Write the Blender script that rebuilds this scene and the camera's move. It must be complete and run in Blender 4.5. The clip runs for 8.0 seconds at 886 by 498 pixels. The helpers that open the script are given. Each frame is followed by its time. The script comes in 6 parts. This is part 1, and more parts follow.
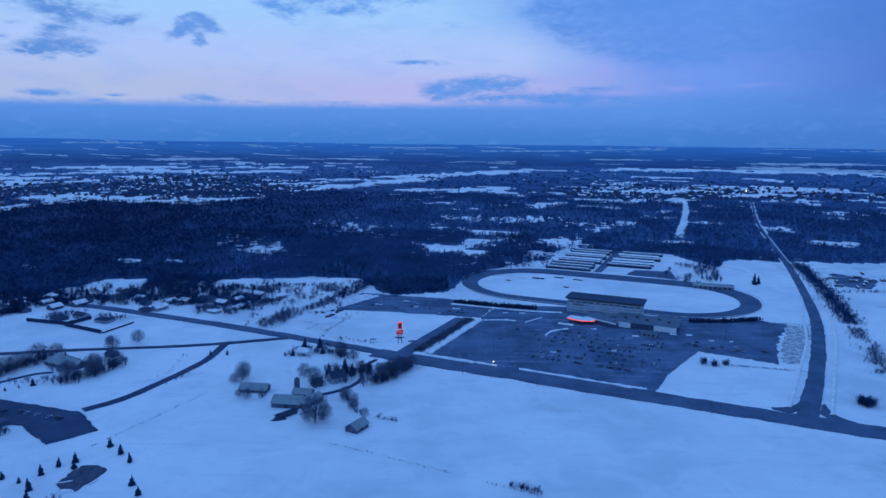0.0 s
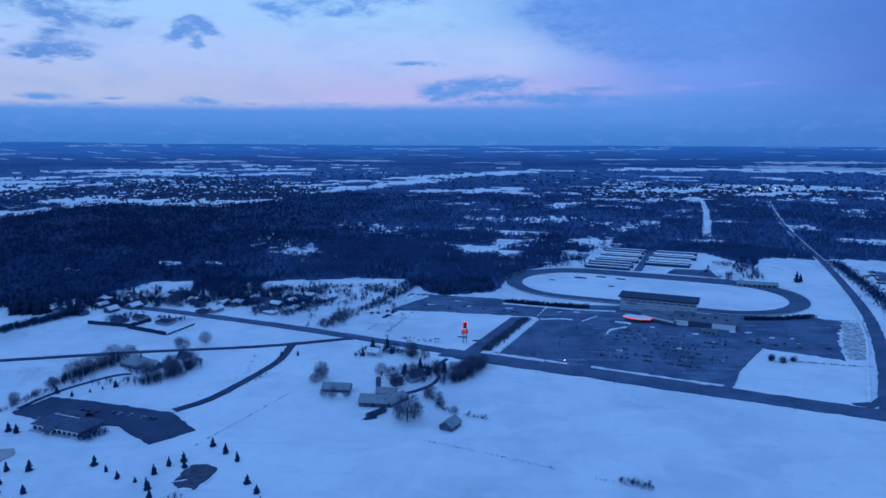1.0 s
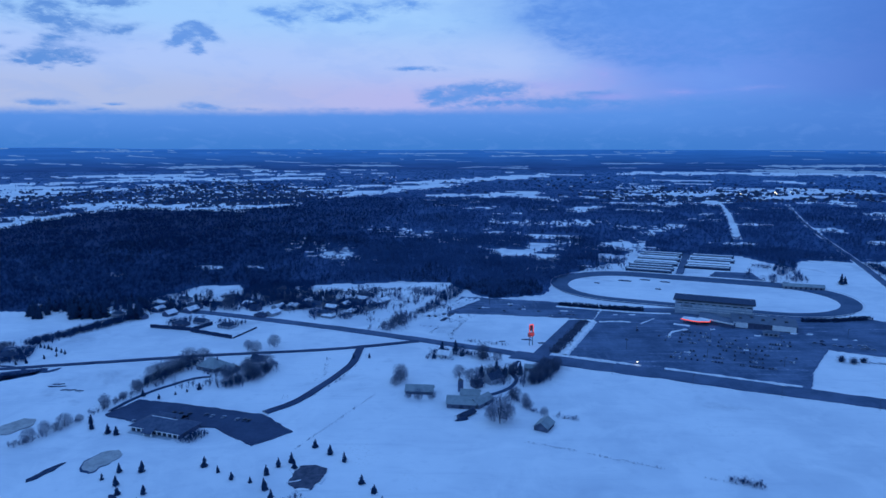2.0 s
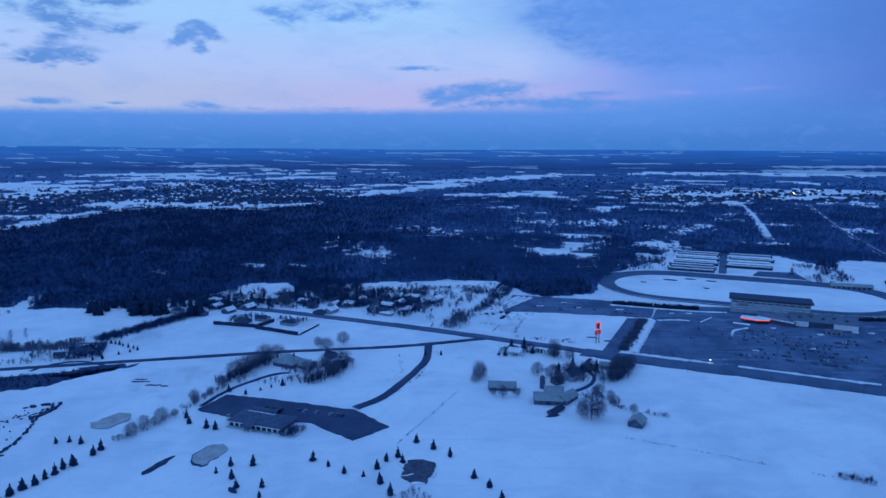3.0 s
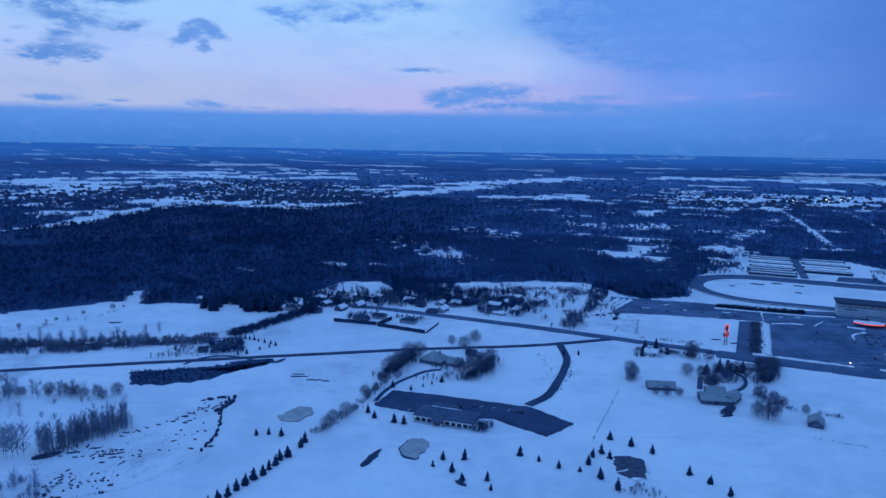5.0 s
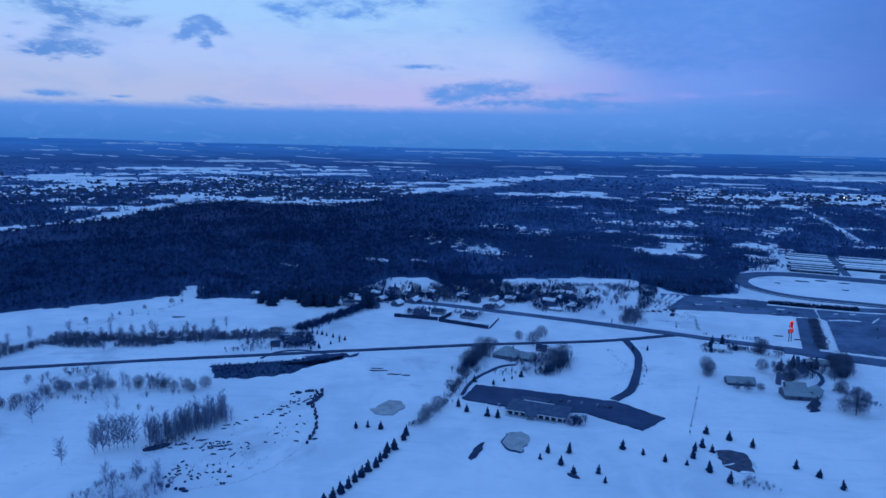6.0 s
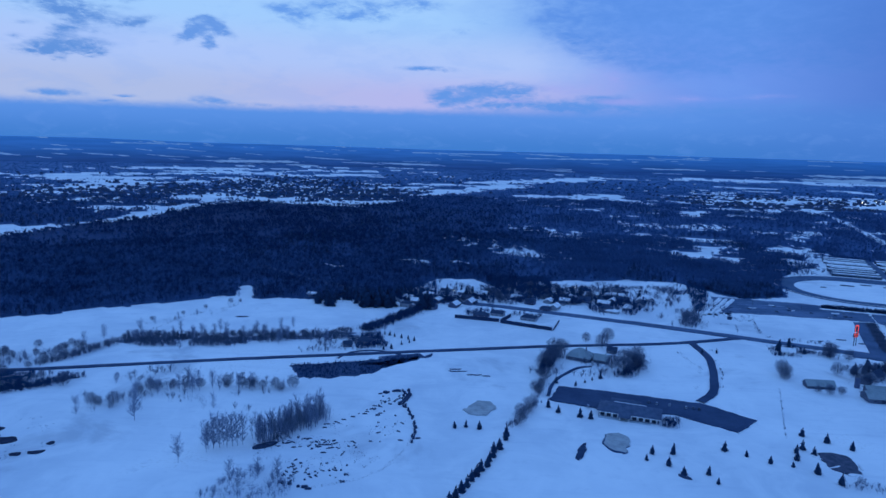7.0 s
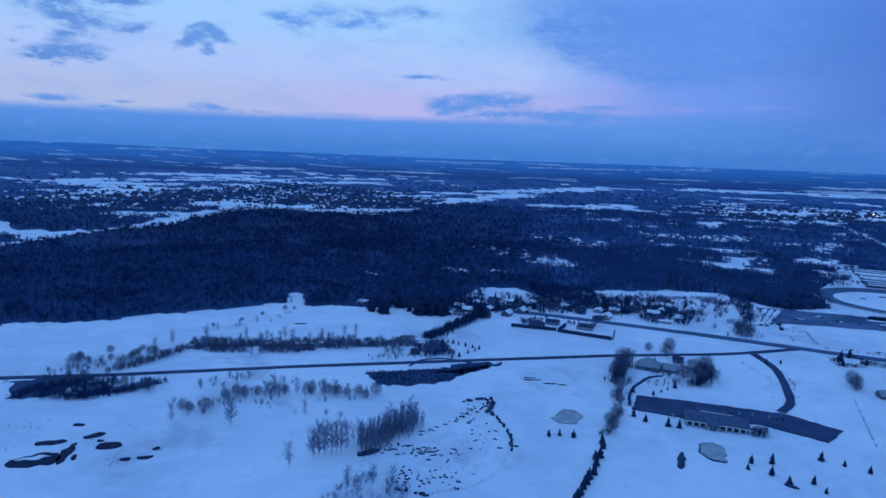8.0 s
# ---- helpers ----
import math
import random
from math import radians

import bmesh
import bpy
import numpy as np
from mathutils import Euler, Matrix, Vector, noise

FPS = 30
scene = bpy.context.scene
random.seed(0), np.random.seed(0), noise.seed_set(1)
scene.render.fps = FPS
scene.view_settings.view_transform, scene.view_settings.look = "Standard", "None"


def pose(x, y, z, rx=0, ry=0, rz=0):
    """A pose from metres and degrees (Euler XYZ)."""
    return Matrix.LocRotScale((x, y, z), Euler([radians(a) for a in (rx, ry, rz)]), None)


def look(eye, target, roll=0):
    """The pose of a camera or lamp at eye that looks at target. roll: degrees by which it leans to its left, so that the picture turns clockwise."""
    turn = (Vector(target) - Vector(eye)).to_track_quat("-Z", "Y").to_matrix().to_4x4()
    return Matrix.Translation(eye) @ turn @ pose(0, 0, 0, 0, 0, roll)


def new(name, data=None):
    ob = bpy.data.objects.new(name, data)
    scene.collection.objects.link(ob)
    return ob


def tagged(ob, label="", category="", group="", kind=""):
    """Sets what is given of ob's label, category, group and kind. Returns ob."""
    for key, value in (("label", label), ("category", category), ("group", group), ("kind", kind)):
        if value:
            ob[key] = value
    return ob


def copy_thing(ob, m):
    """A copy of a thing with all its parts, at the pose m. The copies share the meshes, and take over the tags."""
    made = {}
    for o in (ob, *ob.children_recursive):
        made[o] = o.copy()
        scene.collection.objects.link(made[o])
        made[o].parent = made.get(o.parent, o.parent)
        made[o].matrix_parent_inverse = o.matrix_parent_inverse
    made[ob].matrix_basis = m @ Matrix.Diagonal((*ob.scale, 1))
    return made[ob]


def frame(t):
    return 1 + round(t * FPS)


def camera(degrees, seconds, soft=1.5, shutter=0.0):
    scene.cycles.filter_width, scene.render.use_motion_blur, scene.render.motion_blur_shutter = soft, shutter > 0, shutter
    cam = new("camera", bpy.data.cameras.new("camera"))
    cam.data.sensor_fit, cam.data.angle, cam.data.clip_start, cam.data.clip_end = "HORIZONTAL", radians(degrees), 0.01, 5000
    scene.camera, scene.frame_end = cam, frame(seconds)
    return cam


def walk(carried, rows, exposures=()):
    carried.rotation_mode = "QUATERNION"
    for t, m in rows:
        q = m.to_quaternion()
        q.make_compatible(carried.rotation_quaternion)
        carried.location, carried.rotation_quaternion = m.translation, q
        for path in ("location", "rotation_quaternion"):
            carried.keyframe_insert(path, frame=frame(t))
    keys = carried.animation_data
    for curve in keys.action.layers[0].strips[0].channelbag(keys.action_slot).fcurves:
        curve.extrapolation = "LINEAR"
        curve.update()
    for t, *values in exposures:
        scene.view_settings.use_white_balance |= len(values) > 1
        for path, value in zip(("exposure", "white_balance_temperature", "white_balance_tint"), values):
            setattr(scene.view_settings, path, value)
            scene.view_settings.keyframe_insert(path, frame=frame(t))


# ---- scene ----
cam = camera(68.0, 8.0)
PATH = [
    (0, (-5.21, 3.52, 107.74), (-8.01, 200.92, 75.34), 0.50),
    (0.5, (-22.74, 1.74, 107.68), (-25.64, 199.04, 74.78), 0.40),
    (1, (-40.40, -0.01, 107.60), (-42.90, 197.39, 75.50), 0.10),
    (1.5, (-58.22, -1.63, 107.51), (-60.82, 195.97, 76.81), -0.10),
    (3, (-112.22, -6.17, 106.68), (-115.42, 191.33, 75.88), 0.10),
    (3.5, (-130.32, -7.59, 106.50), (-133.52, 190.10, 76.59), 0.30),
    (4, (-148.44, -8.94, 106.28), (-151.64, 188.86, 76.29), 0.40),
    (4.5, (-166.56, -10.27, 106.03), (-169.77, 187.44, 76.13), 0.70),
    (6, (-220.81, -14.24, 104.49), (-224.51, 183.26, 73.39), 1.10),
    (6.5, (-239.00, -15.67, 104.22), (-242.99, 181.93, 73.42), 1.20),
    (7, (-257.42, -17.27, 103.99), (-261.62, 180.33, 73.39), 1.50),
    (7.5, (-276.04, -18.99, 103.79), (-279.64, 178.81, 74.49), 1.80),
    (8, (-294.81, -20.75, 103.63), (-298.11, 177.25, 75.53), 2.00),
]
walk(cam, [(t, look(eye, target, roll)) for t, eye, target, roll in PATH])

# ---------------------------------------------------------------- light
def lin(r, g, b):
    return tuple(((c / 255 + 0.055) / 1.055) ** 2.4 if c > 10 else c / 3295 for c in (r, g, b)) + (1.0,)


OVERHEAD = (0.212, 0.492, 1.085, 1.0)


class Nodes:
    """Short hand for wiring node trees."""

    def __init__(self, tree):
        self.tree = tree
        tree.nodes.clear()

    def add(self, kind, inputs=(), **props):
        node = self.tree.nodes.new(kind)
        for key, value in props.items():
            setattr(node, key, value)
        for key, value in dict(inputs).items():
            if isinstance(value, bpy.types.NodeSocket):
                self.tree.links.new(value, node.inputs[key])
            else:
                node.inputs[key].default_value = value
        return node

    def math(self, op, a, b=0.0, c=0.0, clamp=False):
        return self.add("ShaderNodeMath", {0: a, 1: b, 2: c}, operation=op, use_clamp=clamp).outputs[0]

    def mix(self, fac, a, b, blend="MIX"):
        node = self.add("ShaderNodeMix", {0: fac, 6: a, 7: b}, data_type="RGBA", blend_type=blend)
        return node.outputs[2]

    def step(self, value, low, high):
        node = self.add("ShaderNodeMapRange", {0: value, 1: low, 2: high, 3: 0.0, 4: 1.0}, interpolation_type="SMOOTHSTEP")
        return node.outputs[0]

    def noise(self, vector, scale, detail=4.0, rough=0.55, distortion=0.0):
        node = self.add("ShaderNodeTexNoise", {"Vector": vector, "Scale": scale, "Detail": detail, "Roughness": rough, "Distortion": distortion})
        return node.outputs["Fac"]


world = bpy.data.worlds.new("dusk_sky")
scene.world = world
world.use_nodes = True
w = Nodes(world.node_tree)
way = w.add("ShaderNodeTexCoord").outputs["Generated"]
xyz = w.add("ShaderNodeSeparateXYZ", {0: way})
DEG = 57.29578
azimuth = w.math("MULTIPLY", w.math("ARCTAN2", xyz.outputs[0], xyz.outputs[1]), DEG)
height = w.math("MULTIPLY", w.math("ARCSINE", xyz.outputs[2]), DEG)
plane = w.add("ShaderNodeCombineXYZ", {0: w.math("MULTIPLY", azimuth, 0.05), 1: w.math("MULTIPLY", height, 0.13), 2: 0.0}).outputs[0]
puff = w.noise(plane, 3.2, 7.0, 0.62, 0.3)
wisp = w.noise(plane, 9.0, 6.0, 0.62, 0.4)
drift = w.noise(w.add("ShaderNodeVectorMath", {0: plane, 1: (7.3, 2.1, 0.0)}, operation="ADD").outputs[0], 5.0, 5.0, 0.6, 0.2)
thread = w.noise(plane, 26.0, 5.0, 0.6, 0.5)
shred = w.math("MULTIPLY_ADD", w.math("SUBTRACT", wisp, 0.5), 2.2, w.math("MULTIPLY", w.math("SUBTRACT", puff, 0.5), 1.6))
shred = w.math("MULTIPLY_ADD", w.math("SUBTRACT", thread, 0.5), 1.6, shred)
bent = w.math("ADD", azimuth, w.math("MULTIPLY", w.math("SUBTRACT", drift, 0.5), 2.6))
sway = w.math("ADD", height, w.math("MULTIPLY", w.math("SUBTRACT", wisp, 0.5), 0.7))
spot = w.add("ShaderNodeCombineXYZ", {0: bent, 1: sway, 2: 0.0}).outputs[0]

# clear sky: pink low down, paler blue above, deeper overhead
base = w.mix(w.step(azimuth, 22.0, 2.0), lin(106, 150, 236), lin(180, 184, 238))
base = w.mix(w.step(azimuth, -2.0, -26.0), base, lin(174, 190, 232))
middle = w.mix(w.step(azimuth, 18.0, 4.0), lin(110, 152, 238), lin(172, 198, 250))
paler = w.mix(w.step(azimuth, 16.0, -4.0), lin(100, 152, 238), lin(160, 204, 254))
sky = w.mix(w.step(height, 4.0, 7.2), base, middle)
sky = w.mix(w.step(height, 7.0, 10.5), sky, paler)
sky = w.mix(w.math("MULTIPLY", w.step(puff, 0.46, 0.62), 0.16), sky, lin(120, 168, 244))
sky = w.mix(w.step(height, 12.5, 34.0), sky, OVERHEAD)


def clouds(sky, colour, lobes, soft=0.9, ragged=0.8, thick=0.9):
    """Cloud masses of merging ragged lobes: azimuth, height, half width, half depth, tilt, strength."""
    field = 0.0
    for az, el, wide, tall, tilt, strength in lobes:
        at = w.add("ShaderNodeMapping", {"Vector": spot, "Location": (az, el, 0), "Rotation": (0, 0, radians(tilt)), "Scale": (wide, tall, 1)}, vector_type="TEXTURE").outputs[0]
        far = w.add("ShaderNodeVectorMath", {0: at}, operation="LENGTH").outputs["Value"]
        mass = w.math("MULTIPLY", w.math("MAXIMUM", w.math("SUBTRACT", 1.6, far), 0.0), strength)
        field = w.math("ADD", field, mass)
    body = w.math("MINIMUM", field, 1.4)
    body = w.math("MULTIPLY", body, w.math("MULTIPLY_ADD", shred, ragged, 1.0))
    depth = w.math("MULTIPLY", w.math("MULTIPLY_ADD", wisp, 1.1, 0.42, clamp=True), thick)
    return w.mix(w.math("MULTIPLY", w.step(body, 0.18, 0.18 + soft), depth), sky, colour)


WEST_CLOUDS = [
    (-33.1, 9.82, 2.04, 0.99, 7, 0.55), (-30.7, 9.61, 1.05, 1.14, 7, 0.70), (-28.6, 8.93, 2.51, 0.72, -9, 0.80), (-27.4, 9.70, 1.67, 0.32, 5, 0.40), (-25.4, 9.02, 1.44, 0.33, 14, 0.55),
    (-26.4, 10.74, 2.15, 0.44, 4, 0.85), (-30.6, 7.89, 1.26, 0.48, 19, 0.70), (-28.6, 7.85, 0.81, 0.20, -3, 0.40), (-30.2, 6.82, 2.30, 0.56, 2, 1.00), (-32.2, 6.28, 2.10, 0.44, 3, 0.85),
    (-28.5, 6.25, 1.04, 0.33, -3, 0.75), (-31.1, 5.72, 0.58, 0.20, 3, 0.70), (-33.1, 8.05, 1.09, 0.23, 5, 0.50), (-33.7, 7.12, 0.68, 0.23, 5, 0.50), (-28.8, 10.42, 2.22, 0.47, 6, 0.40),
]
LONE_CLOUD = [(-21.0, 8.30, 1.10, 0.62, 3, 0.75), 
    (-21.0, 9.29, 1.09, 0.50, 3, 0.95), (-22.1, 8.43, 1.30, 0.46, 45, 0.95), (-20.6, 8.39, 0.56, 1.03, 3, 0.85), (-19.7, 8.78, 1.29, 0.42, -28, 0.90), (-20.3, 7.47, 0.84, 0.26, 3, 0.85),
    (-25.0, 7.45, 0.80, 0.16, 4, 0.40), (-25.1, 8.15, 0.48, 0.13, 3, 0.30),
]
HIGH_CLOUDS = [
    (-14.9, 10.74, 1.67, 0.60, -3, 0.75), (-13.6, 9.90, 1.35, 0.64, -17, 0.60), (-11.1, 11.34, 2.52, 0.95, 3, 0.65), (-7.0, 11.04, 3.10, 0.86, 5, 0.75), (-3.2, 11.72, 2.11, 0.60, 1, 0.55),
    (-7.2, 9.32, 1.88, 0.31, 1, 0.40), (-9.5, 10.36, 3.29, 0.35, 1, 0.40), (1.1, 10.35, 1.44, 0.18, 0, 0.45), (0.2, 9.64, 1.30, 0.32, 0, 0.45),
]
LOW_CLOUDS = [
    (-3.1, 6.50, 2.30, 0.23, 0, 0.85), (3.3, 4.81, 3.17, 0.80, 0, 1.00), (-0.3, 4.52, 2.35, 0.55, 1, 0.85), (-1.8, 3.95, 1.44, 0.38, 1, 0.60), (3.3, 3.55, 5.28, 0.38, 0, 0.70),
    (9.5, 3.76, 3.76, 0.60, 0, 0.75), (12.5, 4.38, 1.98, 0.28, -1, 0.70), (20.2, 3.45, 9.24, 0.70, 1, 0.60), (-31.7, 3.29, 1.89, 0.29, 0, 0.85), (-26.8, 3.26, 0.94, 0.17, -5, 0.75),
    (-28.4, 2.91, 0.68, 0.12, 3, 0.60), (-20.7, 3.23, 1.68, 0.36, -2, 0.85), (-17.0, 3.04, 1.62, 0.18, 1, 0.60), (-32.6, 2.53, 2.10, 0.16, 2, 0.50), (-9.2, 3.22, 4.32, 0.19, 1, 0.40),
]
BLUSH = [
    (4.0, 4.02, 2.35, 0.14, 0, 0.70), (13.5, 4.05, 2.07, 0.32, -1, 0.75), (18.6, 4.32, 2.10, 0.35, -1, 0.60), (24.0, 4.48, 2.34, 0.25, 2, 0.45), (12.4, 5.92, 2.70, 1.53, -1, 0.50),
    (7.6, 5.07, 2.35, 0.55, 0, 0.50), (2.8, 2.89, 5.88, 0.19, 0, 0.50),
]
VEILS = [
    (18.5, 10.37, 14.70, 3.11, -4, 1.00), (12.9, 9.26, 6.30, 2.20, -23, 0.70), (23.5, 8.83, 11.70, 2.46, -3, 0.90),
]
sky = clouds(sky, lin(90, 144, 230), VEILS, 1.9, 0.5, 1.0)
sky = w.mix(w.math("MULTIPLY", w.step(azimuth, 20.0, 36.0), 0.85), sky, lin(72, 118, 206))
sky = clouds(sky, lin(104, 158, 236), HIGH_CLOUDS, 1.5, 1.0, 1.0)
sky = clouds(sky, lin(98, 148, 222), WEST_CLOUDS, 1.35, 1.0, 1.0)
sky = clouds(sky, lin(104, 154, 230), LONE_CLOUD, 1.4, 0.8, 1.0)
sky = clouds(sky, lin(94, 150, 230), LOW_CLOUDS, 1.15, 0.8, 0.95)
sky = clouds(sky, lin(160, 166, 240), BLUSH, 1.3, 0.6, 0.7)
# even bank of cloud over the horizon
edge = w.math("ADD", height, w.math("MULTIPLY", shred, -0.16))
edge = w.math("ADD", edge, w.math("MULTIPLY", azimuth, -0.010))
haze = w.mix(w.step(height, -0.3, 2.8), lin(64, 126, 208), lin(90, 146, 230))
haze = w.mix(w.math("MULTIPLY", w.step(azimuth, 14.0, 36.0), 0.6), haze, lin(70, 120, 206))
haze = w.mix(w.math("MULTIPLY", w.step(wisp, 0.5, 0.68), 0.18), haze, lin(108, 156, 236))
cut = w.step(azimuth, -4.0, 10.0)
sky = w.mix(w.step(edge, w.math("MULTIPLY_ADD", cut, 0.8, 3.5), w.math("MULTIPLY_ADD", cut, -0.2, 2.6)), sky, haze)
# behind, away from the afterglow, the sky is deeper blue
sky = w.mix(w.step(xyz.outputs[1], 0.35, -0.25), sky, (0.172, 0.415, 0.98, 1.0))
sky = w.mix(w.step(height, -0.2, -1.5), sky, lin(24, 52, 122))
shade = w.add("ShaderNodeBackground", {"Color": sky, "Strength": 1.0})
w.add("ShaderNodeOutputWorld", {"Surface": shade.outputs[0]})


# ---------------------------------------------------------------- materials
def material(name, dark, light, scale=1.0, rough=0.8, bump=0.2, grain=8.0, metal=0.0, spread=(0.35, 0.65), vary=0.0, gloss=0.06, through_light=0.0):
    """Two tones mixed by coarse and fine noise, with relief."""
    m = bpy.data.materials.new(name)
    m.use_nodes = True
    n = Nodes(m.node_tree)
    at = n.add("ShaderNodeNewGeometry").outputs["Position"]
    big = n.noise(at, scale, 5.0, 0.6)
    fine = n.noise(at, scale * grain, 4.0, 0.6)
    both = n.math("ADD", n.math("MULTIPLY", big, 0.65), n.math("MULTIPLY", fine, 0.35))
    colour = n.mix(n.step(both, *spread), (*dark, 1), (*light, 1))
    if vary:
        rnd = n.add("ShaderNodeObjectInfo").outputs["Random"]
        colour = n.mix(n.math("MULTIPLY", rnd, vary), colour, (*[c * 0.45 for c in dark], 1))
    relief = n.add("ShaderNodeBump", {"Strength": bump, "Distance": 0.1, "Height": fine})
    rr = n.math("ADD", n.math("MULTIPLY", fine, 0.25), rough - 0.12, clamp=True)
    s = n.add("ShaderNodeBsdfPrincipled", {"Base Color": colour, "Roughness": rr, "Metallic": metal, "Specular IOR Level": gloss, "Normal": relief.outputs[0]})
    if through_light:
        thin = n.add("ShaderNodeBsdfTranslucent", {"Color": colour})
        s = n.add("ShaderNodeMixShader", {0: through_light, 1: s.outputs[0], 2: thin.outputs[0]})
    n.add("ShaderNodeOutputMaterial", {"Surface": s.outputs[0]})
    return m


def glow(name, colour, strength):
    m = bpy.data.materials.new(name)
    m.use_nodes = True
    n = Nodes(m.node_tree)
    s = n.add("ShaderNodeEmission", {"Color": (*colour, 1), "Strength": strength})
    n.add("ShaderNodeOutputMaterial", {"Surface": s.outputs[0]})
    return m


def ground_material():
    m = bpy.data.materials.new("snow_fields_and_woodland_floor")
    m.use_nodes = True
    n = Nodes(m.node_tree)
    at = n.add("ShaderNodeNewGeometry").outputs["Position"]
    cover = n.add("ShaderNodeAttribute", attribute_name="cover").outputs["Fac"]
    drift = n.noise(at, 0.012, 5.0, 0.6)
    crust = n.noise(at, 0.15, 6.0, 0.65)
    speck = n.noise(at, 0.9, 4.0, 0.6)
    ripple = n.noise(at, 0.04, 6.0, 0.62, 0.8)
    along = n.add("ShaderNodeMapping", {"Vector": at, "Rotation": (0, 0, 0.6), "Scale": (0.03, 0.22, 1.0)}).outputs[0]
    blown = n.noise(along, 1.0, 6.0, 0.65, 0.6)
    snow = n.mix(n.step(drift, 0.32, 0.68), (0.60, 0.65, 0.72, 1), (0.80, 0.83, 0.87, 1))
    snow = n.mix(n.math("MULTIPLY", n.step(blown, 0.50, 0.70), 0.35), snow, (0.56, 0.61, 0.69, 1))
    snow = n.mix(n.math("MULTIPLY", n.step(ripple, 0.42, 0.66), 0.55), snow, (0.84, 0.86, 0.89, 1))
    snow = n.mix(n.math("MULTIPLY", n.step(crust, 0.54, 0.72), 0.30), snow, (0.52, 0.57, 0.65, 1))
    # stubble and grass that shows through thin snow here and there
    thin = n.math("MULTIPLY", n.step(drift, 0.58, 0.68), n.step(speck, 0.52, 0.68))
    snow = n.mix(n.math("MULTIPLY", thin, 0.30), snow, (0.18, 0.17, 0.16, 1))
    smear = n.math("MULTIPLY", n.step(n.noise(at, 0.022, 5.0, 0.6, 0.5), 0.58, 0.70), 0.45)
    snow = n.mix(smear, snow, (0.34, 0.38, 0.45, 1))
    thin_to_hazed = n.add("ShaderNodeAttribute", attribute_name="grove").outputs["Fac"]
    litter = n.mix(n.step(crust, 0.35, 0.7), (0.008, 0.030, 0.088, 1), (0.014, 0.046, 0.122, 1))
    litter = n.mix(thin_to_hazed, litter, n.mix(n.step(crust, 0.35, 0.7), (0.032, 0.082, 0.190, 1), (0.056, 0.124, 0.262, 1)))
    # Above 1 the floor fades to pale blue, painting haze over far woods.
    litter = n.mix(n.math("SUBTRACT", thin_to_hazed, 1.0, clamp=True), litter, (0.070, 0.175, 0.345, 1))
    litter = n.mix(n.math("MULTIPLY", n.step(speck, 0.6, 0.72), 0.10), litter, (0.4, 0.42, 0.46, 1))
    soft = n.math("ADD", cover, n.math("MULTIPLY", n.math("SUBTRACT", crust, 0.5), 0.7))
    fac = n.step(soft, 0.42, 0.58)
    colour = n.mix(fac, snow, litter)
    relief = n.add("ShaderNodeBump", {"Strength": 0.35, "Distance": 0.5, "Height": crust})
    s = n.add("ShaderNodeBsdfPrincipled", {"Base Color": colour, "Roughness": 0.85, "Specular IOR Level": 0.05, "Normal": relief.outputs[0]})
    n.add("ShaderNodeOutputMaterial", {"Surface": s.outputs[0]})
    return m


GROUND = ground_material()
def lot_material():
    """Worn asphalt with tyre-swept streaks and remains of ploughed snow."""
    m = bpy.data.materials.new("worn_asphalt")
    m.use_nodes = True
    n = Nodes(m.node_tree)
    at = n.add("ShaderNodeNewGeometry").outputs["Position"]
    big = n.noise(at, 0.045, 5.0, 0.6)
    fine = n.noise(at, 0.7, 4.0, 0.6)
    lanes = n.add("ShaderNodeMapping", {"Vector": at, "Rotation": (0, 0, radians(24.5)), "Scale": (0.035, 0.30, 1.0)}).outputs[0]
    streak = n.noise(lanes, 1.0, 5.0, 0.6, 0.5)
    rows = n.add("ShaderNodeMapping", {"Vector": at, "Rotation": (0, 0, radians(24.5)), "Scale": (0.5, 0.05, 1.0)}).outputs[0]
    bays = n.noise(rows, 1.0, 4.0, 0.6, 0.3)
    tone = n.math("ADD", n.math("MULTIPLY", big, 0.5), n.math("ADD", n.math("MULTIPLY", streak, 0.3), n.math("MULTIPLY", fine, 0.2)))
    colour = n.mix(n.step(tone, 0.38, 0.62), (0.050, 0.090, 0.165, 1), (0.118, 0.178, 0.290, 1))
    colour = n.mix(n.math("MULTIPLY", n.step(bays, 0.56, 0.70), 0.35), colour, (0.17, 0.23, 0.34, 1))
    dust = n.math("MULTIPLY", n.step(streak, 0.58, 0.70), n.step(fine, 0.45, 0.62))
    colour = n.mix(n.math("MULTIPLY", dust, 0.55), colour, (0.42, 0.48, 0.58, 1))
    relief = n.add("ShaderNodeBump", {"Strength": 0.1, "Distance": 0.1, "Height": fine})
    s = n.add("ShaderNodeBsdfPrincipled", {"Base Color": colour, "Roughness": 0.85, "Specular IOR Level": 0.06, "Normal": relief.outputs[0]})
    n.add("ShaderNodeOutputMaterial", {"Surface": s.outputs[0]})
    return m


ASPHALT = lot_material()
ROAD = material("salted_road_asphalt", (0.052, 0.092, 0.165), (0.092, 0.142, 0.240), 0.07, 0.75, 0.1, 10)
DARK_ASPHALT = material("dark_wet_asphalt", (0.022, 0.046, 0.105), (0.044, 0.078, 0.150), 0.08, 0.7, 0.1, 12)
TRACK = material("stone_dust_track", (0.050, 0.092, 0.165), (0.090, 0.142, 0.230), 0.04, 0.9, 0.1, 14)
SNOW = material("ploughed_snow", (0.620, 0.650, 0.700), (0.840, 0.860, 0.900), 0.3, 0.85, 0.5, 6)
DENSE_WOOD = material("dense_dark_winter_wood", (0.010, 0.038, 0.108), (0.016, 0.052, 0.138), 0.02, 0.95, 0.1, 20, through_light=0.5)
